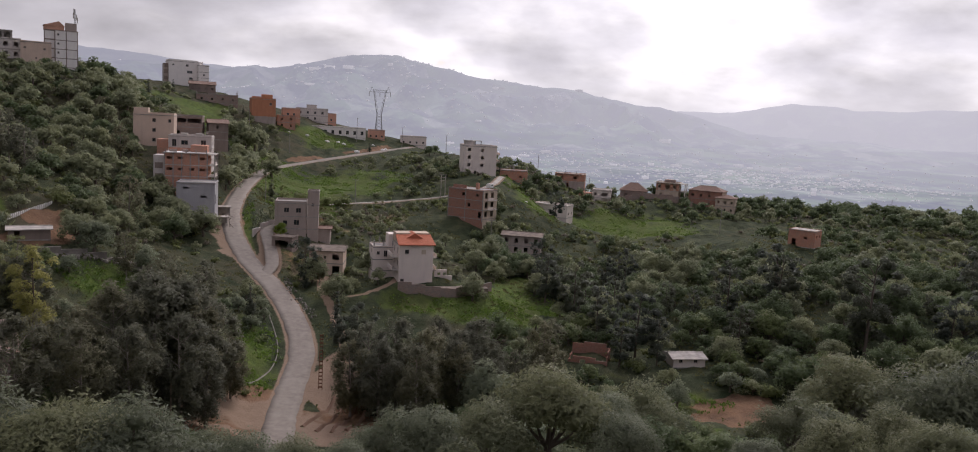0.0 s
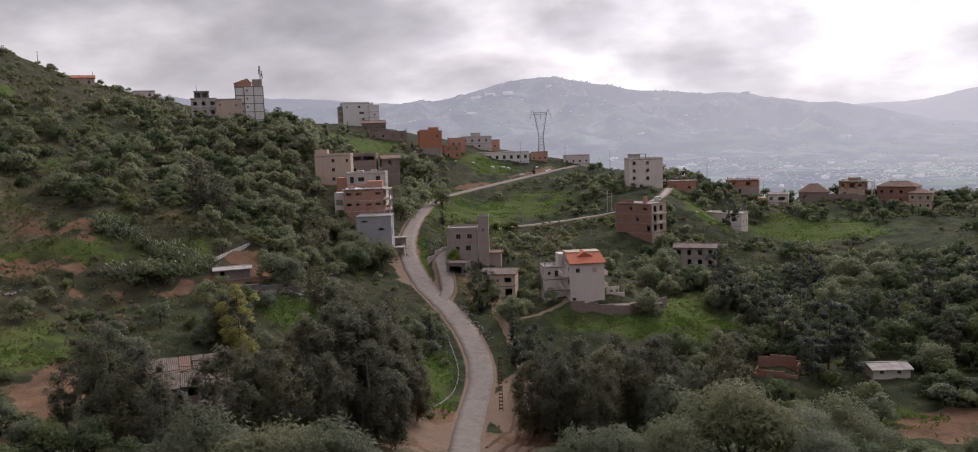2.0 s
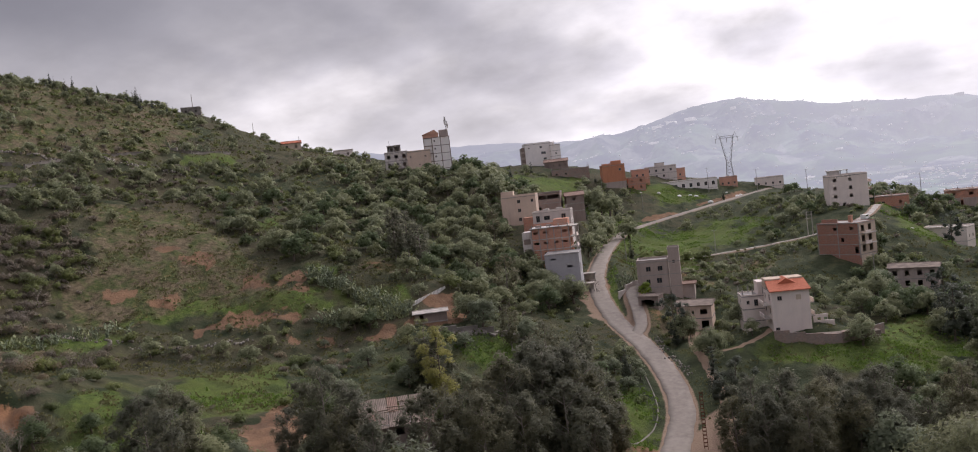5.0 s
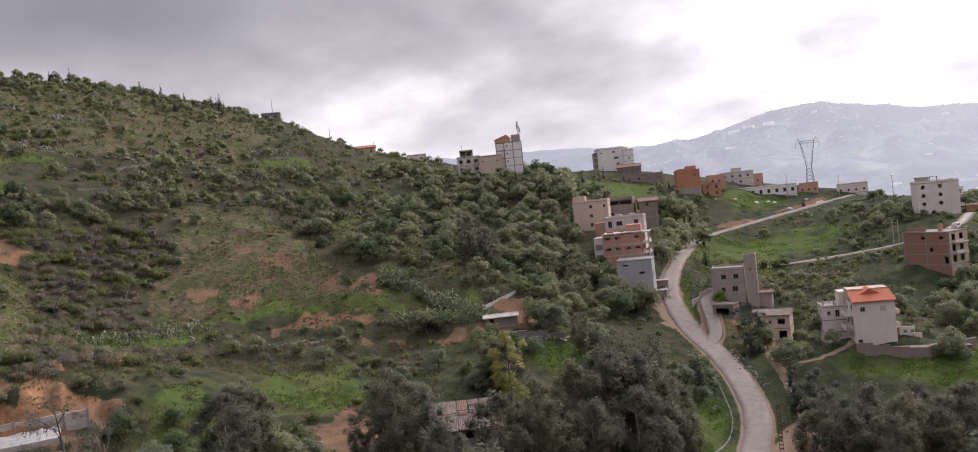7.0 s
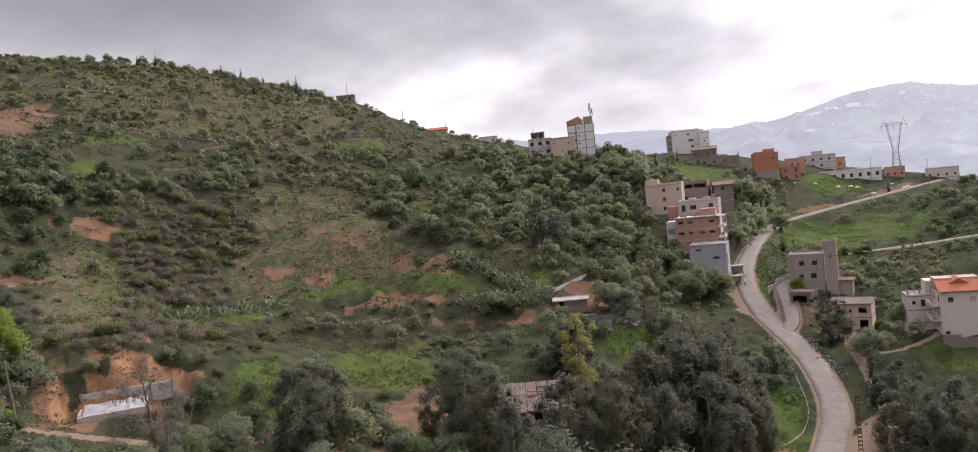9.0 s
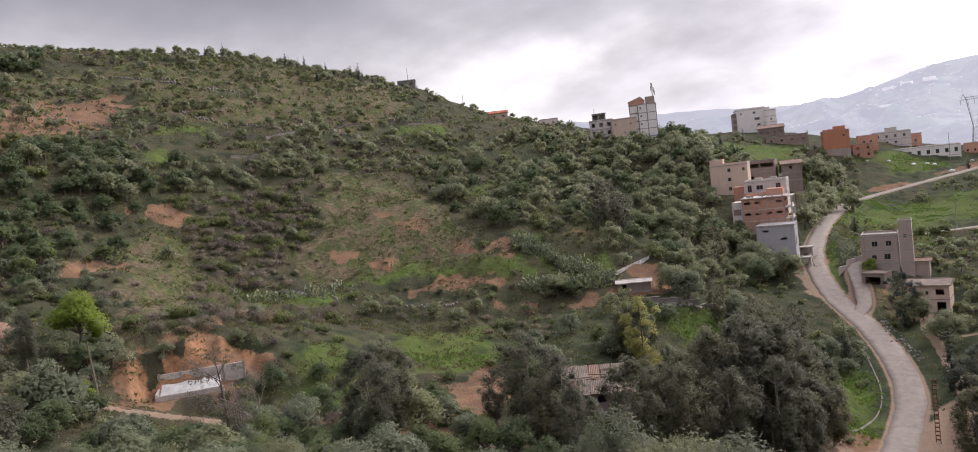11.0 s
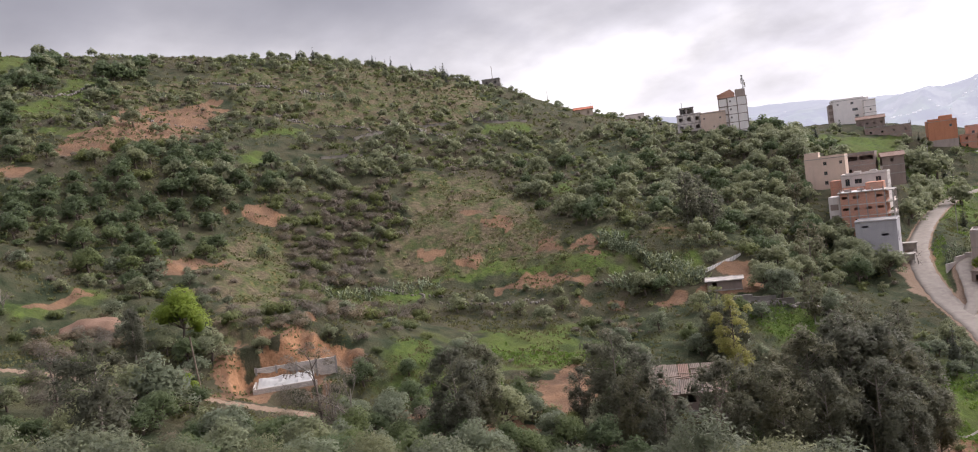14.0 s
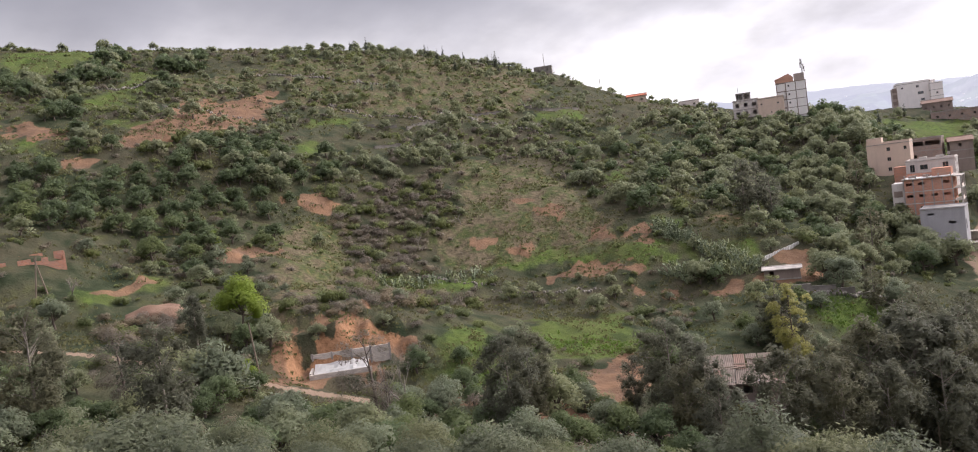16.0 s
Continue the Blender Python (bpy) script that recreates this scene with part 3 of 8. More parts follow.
def plots(x, y, kind):
    """How far a place lies in plots of a kind, with ragged edges."""
    ragged = fractal(x, y, 5, 4)
    m = np.zeros(x.shape)
    for pts in PLOTS.get(kind, ()):
        soft = min(2.2, 0.22 * breadth(pts))
        near = (x > pts[:, 0].min() - 6) & (x < pts[:, 0].max() + 6) & (y > pts[:, 1].min() - 6) & (y < pts[:, 1].max() + 6)
        m[near] = np.maximum(m[near], 1 - step(-soft, soft, beyond(x[near], y[near], pts) + soft * 0.9 * ragged[near]))
    return m


def part(name, bm, mat, parent=None, label=""):
    me = bpy.data.meshes.new(name)
    bmesh.ops.recalc_face_normals(bm, faces=bm.faces)
    bm.to_mesh(me)
    bm.free()
    me.materials.append(mat)
    ob = new(name, me)
    ob.parent = parent
    if label:
        ob["label"] = label
    return ob


def from_arrays(name, verts, faces, mats, index=None, parent=None, out=None):
    """A mesh from numpy arrays, all faces with the same count of corners."""
    me = bpy.data.meshes.new(name)
    n, k = faces.shape
    me.vertices.add(len(verts))
    me.vertices.foreach_set("co", np.ascontiguousarray(verts, np.float32).ravel())
    me.loops.add(n * k)
    me.loops.foreach_set("vertex_index", np.ascontiguousarray(faces, np.int32).ravel())
    me.polygons.add(n)
    me.polygons.foreach_set("loop_start", np.arange(0, n * k, k, dtype=np.int32))
    if index is not None:
        me.polygons.foreach_set("material_index", np.ascontiguousarray(index, np.int32))
    for m in mats:
        me.materials.append(m)
    me.update(calc_edges=True)
    if out is not None:
        me.attributes.new("out", "FLOAT_VECTOR", "POINT").data.foreach_set("vector", np.ascontiguousarray(out, np.float32).ravel())
    ob = new(name, me)
    ob.parent = parent
    return ob


# one sheet of ground, fine where the eye rests on it
_az = np.concatenate([np.arange(-180, -92, 4.0), np.arange(-92, 40, 0.25), np.arange(40, 180, 4.0)])
_r = np.concatenate([[0.0], np.geomspace(6, 30, 14)[:-1], np.geomspace(30, 520, 340), np.geomspace(525, 4900, 150)])
AZ, RR = np.meshgrid(np.radians(_az), _r, indexing="ij")
GX, GY = RR * np.sin(AZ), RR * np.cos(AZ)
GZ = height(GX, GY)
na, nr = GX.shape
i, j = np.meshgrid(np.arange(na), np.arange(nr - 1), indexing="ij")
i2 = (i + 1) % na
quads = np.stack([i * nr + j, i * nr + j + 1, i2 * nr + j + 1, i2 * nr + j], -1).reshape(-1, 4)
far = RR[i, j].ravel() > 640

m, n = material("hill_ground")
geo = n.add("ShaderNodeNewGeometry").outputs["Position"]
bare = n.add("ShaderNodeAttribute", attribute_name="bare").outputs["Fac"]
lush = n.add("ShaderNodeAttribute", attribute_name="lush").outputs["Fac"]
tread = n.add("ShaderNodeAttribute", attribute_name="tread").outputs["Fac"]
sere = n.add("ShaderNodeAttribute", attribute_name="sere").outputs["Fac"]
big, mid, fine = n.noise(geo, 0.03, 4), n.noise(geo, 0.22, 5, 0.62), n.noise(geo, 2.2, 6, 0.7)
tuft = n.noise(geo, 0.9, 5, 0.75)
grass = n.mix(n.ramp(mid, (0.36, (0, 0, 0)), (0.64, (1, 1, 1))), (0.027, 0.036, 0.018), (0.070, 0.077, 0.041))
dry = n.mix(tuft, (0.038, 0.036, 0.021), (0.118, 0.096, 0.062))
# the valley side is moister and greener than the hill
east = n.add("ShaderNodeMapRange")
east.inputs["From Min"].default_value, east.inputs["From Max"].default_value, east.inputs["To Max"].default_value = -110.0, -45.0, 0.085
at_x = n.add("ShaderNodeSeparateXYZ")
n.link(geo, at_x.inputs[0])
n.link(at_x.outputs["X"], east.inputs["Value"])
c = n.mix(n.ramp(n.math("SUBTRACT", n.math("ADD", n.math("MULTIPLY", big, 0.5), n.math("MULTIPLY", mid, 0.5)), east.outputs[0]), (0.42, (0, 0, 0)), (0.58, (1, 1, 1))), grass, dry)
clod = n.ramp(tuft, (0.36, (0, 0, 0)), (0.64, (1, 1, 1)))
straw = n.mix(n.ramp(mid, (0.43, (0, 0, 0)), (0.59, (1, 1, 1))), n.mix(clod, (0.066, 0.053, 0.032), (0.186, 0.146, 0.092)), n.mix(clod, (0.038, 0.048, 0.019), (0.104, 0.122, 0.045)))
c = n.mix(n.ramp(n.math("ADD", sere, n.math("MULTIPLY", n.math("SUBTRACT", tuft, 0.5), 1.0)), (0.25, (0, 0, 0)), (0.75, (1, 1, 1))), c, straw)
fresh = n.mix(n.ramp(tuft, (0.36, (0, 0, 0)), (0.64, (1, 1, 1))), (0.040, 0.066, 0.016), (0.118, 0.160, 0.036))
fresh = n.mix(n.ramp(n.noise(geo, 0.09, 4, 0.6), (0.4, (0, 0, 0)), (0.62, (1, 1, 1))), fresh, n.mix(fine, (0.050, 0.066, 0.020), (0.128, 0.146, 0.044)))
c = n.mix(n.ramp(n.math("ADD", lush, n.math("MULTIPLY", n.math("SUBTRACT", mid, 0.5), 2.2)), (0.15, (0, 0, 0)), (0.9, (1, 1, 1))), c, fresh)
earth = n.mix(n.ramp(mid, (0.35, (0, 0, 0)), (0.65, (1, 1, 1))), (0.12, 0.068, 0.043), (0.275, 0.152, 0.086))
earth = n.mix(n.math("MULTIPLY", fine, 0.5), earth, (0.16, 0.12, 0.085))
# freshly cut steep banks show raw orange clay
tilt = n.add("ShaderNodeSeparateXYZ")
n.link(n.add("ShaderNodeNewGeometry").outputs["Normal"], tilt.inputs[0])
raw = n.mix(n.ramp(tuft, (0.35, (0, 0, 0)), (0.65, (1, 1, 1))), (0.22, 0.112, 0.058), (0.41, 0.225, 0.125))
earth = n.mix(n.ramp(tilt.outputs["Z"], (0.62, (1, 1, 1)), (0.84, (0, 0, 0))), earth, raw)
c = n.mix(n.ramp(n.math("ADD", bare, n.math("ADD", n.math("MULTIPLY", n.math("SUBTRACT", tuft, 0.5), 0.8), n.math("MULTIPLY", n.math("SUBTRACT", mid, 0.5), 1.3))), (0.52, (0, 0, 0)), (0.74, (1, 1, 1))), c, earth)
dust = n.mix(mid, (0.225, 0.155, 0.108), (0.33, 0.235, 0.170))
c = n.mix(n.ramp(n.math("ADD", tread, n.math("MULTIPLY", n.math("SUBTRACT", fine, 0.5), 0.6)), (0.4, (0, 0, 0)), (0.62, (1, 1, 1))), c, dust)
c = n.mix(n.ramp(fine, (0.58, (0, 0, 0)), (0.74, (0.35, 0.35, 0.35))), c, (0.06, 0.055, 0.03))
rel = n.math("ADD", n.math("MULTIPLY", tuft, 0.7), n.math("MULTIPLY", fine, 0.3))
finish(n, c, 0.97, rel, 0.9, 0.5, spec=0.08)
GROUND = m

# far fields, woods and towns washed blue grey; thick white haze painted as glow
m, n = material("painted_haze_distance")
geo = n.add("ShaderNodeNewGeometry").outputs["Position"]
field = n.noise(geo, 0.0022, 6, 0.65, 0.6)
wood_f = n.noise(geo, 0.009, 6, 0.7)
rr = n.vec("LENGTH", n.vec("MULTIPLY", geo, (1, 1, 0)))
land = n.mix(n.ramp(field, (0.38, (0, 0, 0)), (0.62, (1, 1, 1))), (0.055, 0.085, 0.11), (0.33, 0.38, 0.32))
cells = n.add("ShaderNodeTexVoronoi", Scale=0.007)
n.link(geo, cells.inputs["Vector"])
plot = n.add("ShaderNodeSeparateColor")
n.link(cells.outputs["Color"], plot.inputs[0])
land = n.mix(0.55, land, n.ramp(plot.outputs[0], (0.0, (0.07, 0.11, 0.07)), (0.35, (0.26, 0.34, 0.17)), (0.6, (0.50, 0.46, 0.36)), (0.8, (0.16, 0.24, 0.12)), (1.0, (0.34, 0.40, 0.26))))
land = n.mix(n.ramp(wood_f, (0.42, (0, 0, 0)), (0.6, (1, 1, 1))), land, (0.12, 0.13, 0.16))
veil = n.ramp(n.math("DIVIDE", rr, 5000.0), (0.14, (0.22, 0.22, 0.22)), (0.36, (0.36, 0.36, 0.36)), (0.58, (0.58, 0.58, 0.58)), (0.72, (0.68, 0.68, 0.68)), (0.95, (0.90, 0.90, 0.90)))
# painted haze is paler towards the sun and low down
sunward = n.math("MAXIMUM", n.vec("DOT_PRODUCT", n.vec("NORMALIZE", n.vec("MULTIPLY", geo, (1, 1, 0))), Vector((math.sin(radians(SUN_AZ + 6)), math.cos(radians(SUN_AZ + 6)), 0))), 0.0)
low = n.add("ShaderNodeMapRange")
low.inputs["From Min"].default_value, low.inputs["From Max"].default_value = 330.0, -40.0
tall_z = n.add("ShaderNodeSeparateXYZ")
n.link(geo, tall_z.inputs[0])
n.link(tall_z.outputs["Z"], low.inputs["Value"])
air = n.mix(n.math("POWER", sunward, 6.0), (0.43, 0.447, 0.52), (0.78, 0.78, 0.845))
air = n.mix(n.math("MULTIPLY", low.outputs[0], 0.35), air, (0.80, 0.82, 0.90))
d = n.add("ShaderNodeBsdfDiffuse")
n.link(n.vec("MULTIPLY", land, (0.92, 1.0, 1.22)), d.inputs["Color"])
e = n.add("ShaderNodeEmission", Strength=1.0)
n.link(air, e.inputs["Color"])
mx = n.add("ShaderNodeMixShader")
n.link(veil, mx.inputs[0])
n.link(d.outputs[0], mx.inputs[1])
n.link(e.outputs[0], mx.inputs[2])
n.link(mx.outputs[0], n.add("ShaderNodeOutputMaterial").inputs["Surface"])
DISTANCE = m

gverts = np.stack([GX.ravel(), GY.ravel(), GZ.ravel()], 1)
ground = from_arrays("ground", gverts, quads[~far], [GROUND])
tagged(ground, "grassy hillside ground with terraces and bare earth", "ground", kind="structure")
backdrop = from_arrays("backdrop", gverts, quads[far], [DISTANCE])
tagged(backdrop, "blue-grey plain and mountain ranges far away, haze painted in as glow", "mountains", kind="structure")
for ob in (ground, backdrop):
    ob.data.polygons.foreach_set("use_smooth", np.ones(len(ob.data.polygons), bool))
close = RR.ravel() < 640
gx, gy = GX.ravel(), GY.ravel()
bare_v, lush_v, tread_v = (np.zeros(len(gx), np.float32) for _ in range(3))
bare_v[close], lush_v[close] = np.maximum.reduce([1.25 * patches(gx[close], gy[close], BARE), 1.5 * plots(gx[close], gy[close], "bare"), 0.5 * patches(gx[close], gy[close], THIN), 0.36 * plots(gx[close], gy[close], "thin")]), np.maximum(patches(gx[close], gy[close], LUSH), 0.88 * plots(gx[close], gy[close], "lush"))
for pts, half in WAYS:
    d, _ = to_line(gx, gy, pts)
    tread_v = np.maximum(tread_v, 1 - step(half * 0.75, half * 0.75 + (1.7 if half > 1 else 0.9), d))
tread_v[close] = np.maximum(tread_v[close], 0.9 * patches(gx[close], gy[close], TRODDEN))
sere_v = np.zeros(len(gx), np.float32)
sere_v[close] = np.maximum(0.8 * patches(gx[close], gy[close], THIN), plots(gx[close], gy[close], "thin"))
for key, values in (("bare", bare_v), ("lush", lush_v), ("tread", tread_v), ("sere", sere_v)):
    ground.data.attributes.new(key, "FLOAT", "POINT").data.foreach_set("value", values.astype(np.float32))

# the metalled road, worn, with pale dust on its shoulders
m, n = material("dusty_asphalt")
geo = n.add("ShaderNodeNewGeometry").outputs["Position"]
big, mid, fine = n.noise(geo, 0.12, 4), n.noise(geo, 0.7, 6, 0.65), n.noise(geo, 12, 4)
c = n.mix(n.ramp(mid, (0.3, (0, 0, 0)), (0.7, (1, 1, 1))), (0.195, 0.162, 0.136), (0.305, 0.258, 0.218))
c = n.mix(n.math("MULTIPLY", n.ramp(big, (0.45, (0, 0, 0)), (0.65, (1, 1, 1))), 0.5), c, (0.30, 0.258, 0.22))
finish(n, c, 0.9, fine, 0.2, 0.01, spec=0.25)
ASPHALT = m


def ribbon(name, line, half, mat, rise=0.07, thick=0.25):
    """A road slab laid along a line, edges a little ragged."""
    pts = along(smooth(line), 1.5)
    t = np.gradient(pts[:, :2], axis=0)
    t /= np.linalg.norm(t, axis=1)[:, None]
    side = np.stack([t[:, 1], -t[:, 0]], 1)
    wob = 0.12 * rng.normal(size=(len(pts), 2))
    cols = []
    for k, (o, dz) in enumerate(((-1, -thick), (-1, 0), (-0.5, 0.02), (0, 0.04), (0.5, 0.02), (1, 0), (1, -thick))):
        off = o * half + (wob[:, 0] if o == -1 else wob[:, 1] if o == 1 else 0)
        cols.append(np.column_stack([pts[:, :2] + side * np.reshape(off * np.ones(len(pts)), (-1, 1)), pts[:, 2] + rise + dz]))
    v = np.stack(cols, 1)
    a, b = np.meshgrid(np.arange(len(pts) - 1), np.arange(6), indexing="ij")
    f = np.stack([a * 7 + b, a * 7 + b + 1, (a + 1) * 7 + b + 1, (a + 1) * 7 + b], -1).reshape(-1, 4)
    return from_arrays(name, v.reshape(-1, 3), f, [mat])


def draped(name, line, half, mat, rise=0.12, step_by=0.7):
    """A narrow kerb that follows the ground along a plan line."""
    pts = along(smooth([(x, y, 0) for x, y in line]), step_by)
    pts[:, 2] = height(pts[:, 0], pts[:, 1])
    pts[1:-1, 2] = (pts[:-2, 2] + pts[1:-1, 2] + pts[2:, 2]) / 3
    t = np.gradient(pts[:, :2], axis=0)
    t /= np.linalg.norm(t, axis=1)[:, None]
    side = np.column_stack([t[:, 1], -t[:, 0], np.zeros(len(t))]) * half
    up_v = np.array([0, 0, rise])
    v = np.stack([pts - side - up_v * 3, pts - side + up_v, pts + side + up_v, pts + side - up_v * 3], 1)
    a, b = np.meshgrid(np.arange(len(pts) - 1), np.arange(3), indexing="ij")
    f = np.stack([a * 4 + b, a * 4 + b + 1, (a + 1) * 4 + b + 1, (a + 1) * 4 + b], -1).reshape(-1, 4)
    return from_arrays(name, v.reshape(-1, 3), f, [mat])


tagged(ribbon("road", ROAD, 2.45, ASPHALT), "worn dusty grey country road climbing the valley", "road", kind="structure")
tagged(ribbon("lane", LANE, 1.55, ASPHALT), "narrow dusty lane forking off the road", "lane", kind="structure")
tagged(ribbon("lane", PATH, 1.1, CONC_PALE), "pale concrete lane across the slope", "lane", kind="structure")


KERB = [(-42.6, 130.5), (-40, 132), (-38.6, 137), (-38.2, 142), (-38.8, 148), (-40.5, 153.6), (-43.2, 159.8), (-47.0, 168)]


# ---- building blocks ----
def box(bm, x0, x1, y0, y1, z0, z1):
    v = [bm.verts.new(p) for p in ((x0, y0, z0), (x1, y0, z0), (x1, y1, z0), (x0, y1, z0), (x0, y0, z1), (x1, y0, z1), (x1, y1, z1), (x0, y1, z1))]
    for f in ((3, 2, 1, 0), (4, 5, 6, 7), (0, 1, 5, 4), (1, 2, 6, 5), (2, 3, 7, 6), (3, 0, 4, 7)):
        bm.faces.new([v[k] for k in f])
    return v


def beam(bm, a, b, r0, r1=None, sides=6):
    """A tapered round bar from a to b."""
    a, b = Vector(a), Vector(b)
    r1 = r0 if r1 is None else r1
    q = (b - a).to_track_quat("Z", "Y")
    rings = []
    for p, r in ((a, r0), (b, r1)):
        rings.append([bm.verts.new(p + q @ Vector((r * math.cos(t * math.tau / sides), r * math.sin(t * math.tau / sides), 0))) for t in range(sides)])
    for k in range(sides):
        bm.faces.new((rings[0][k], rings[0][(k + 1) % sides], rings[1][(k + 1) % sides], rings[1][k]))
    bm.faces.new(rings[0][::-1])
    bm.faces.new(rings[1])


def bar(bm, a, b, wide, deep):
    """A square bar from a to b."""
    a, b = Vector(a), Vector(b)
    q = (b - a).to_track_quat("Z", "Y")
    v = [bm.verts.new(p + q @ Vector((sx * wide / 2, sy * deep / 2, 0))) for p in (a, b) for sx, sy in ((-1, -1), (1, -1), (1, 1), (-1, 1))]
    for f in ((3, 2, 1, 0), (4, 5, 6, 7), (0, 1, 5, 4), (1, 2, 6, 5), (2, 3, 7, 6), (3, 0, 4, 7)):
        bm.faces.new([v[k] for k in f])


def pierced(bm, m, width, z0, z1, holes, thick=0.24):
    """A wall panel in the plane y=0 of the pose m, x from 0 to width, with openings (x0, x1, z0, z1) cut right through."""
    holes = [tuple(round(c, 3) for c in h) for h in holes]
    width, z0, z1 = round(width, 3), round(z0, 3), round(z1, 3)
    xs = sorted({0.0, width, *[h[0] for h in holes], *[h[1] for h in holes]})
    zs = sorted({z0, z1, *[h[2] for h in holes], *[h[3] for h in holes]})
    solid = [[not any(h[0] < (a + b) / 2 < h[1] and h[2] < (c + d) / 2 < h[3] for h in holes) for c, d in zip(zs, zs[1:])] for a, b in zip(xs, xs[1:])]
    cache = {}

    def vert(x, y, z):
        key = (round(x, 4), y, round(z, 4))
        if key not in cache:
            cache[key] = bm.verts.new(m @ Vector((x, y, z)))
        return cache[key]

    nx, nz = len(xs) - 1, len(zs) - 1
    for a in range(nx):
        for b in range(nz):
            if not solid[a][b]:
                continue
            x0, x1, c, d = xs[a], xs[a + 1], zs[b], zs[b + 1]
            bm.faces.new((vert(x0, 0, c), vert(x1, 0, c), vert(x1, 0, d), vert(x0, 0, d)))
            bm.faces.new((vert(x0, thick, d), vert(x1, thick, d), vert(x1, thick, c), vert(x0, thick, c)))
            if a == 0 or not solid[a - 1][b]:
                bm.faces.new((vert(x0, 0, c), vert(x0, 0, d), vert(x0, thick, d), vert(x0, thick, c)))
            if a == nx - 1 or not solid[a + 1][b]:
                bm.faces.new((vert(x1, 0, d), vert(x1, 0, c), vert(x1, thick, c), vert(x1, thick, d)))
            if b == 0 or not solid[a][b - 1]:
                bm.faces.new((vert(x0, 0, c), vert(x0, thick, c), vert(x1, thick, c), vert(x1, 0, c)))
            if b == nz - 1 or not solid[a][b + 1]:
                bm.faces.new((vert(x0, 0, d), vert(x1, 0, d), vert(x1, thick, d), vert(x0, thick, d)))


def rows_of(width, floors, fh, count, ww=1.0, wh=1.15, sill=1.0, skip=(), first=0):
    """Openings in even columns, floor by floor."""
    out = []
    for f in range(first, floors):
        for k in range(count):
            if (f, k) in skip:
                continue
            c = width * (k + 0.5) / count
            out.append((c - ww / 2, c + ww / 2, f * fh + sill, f * fh + sill + wh))
    return out


def thing(name, x, y, yaw, label, category, z=None, group="", drop=0.0):
    e = new(name)
    e.empty_display_size = 0.5
    e.matrix_world = pose(x, y, (ground_z(x, y) if z is None else z) - drop, 0, 0, yaw)
    return tagged(e, label, category, group)


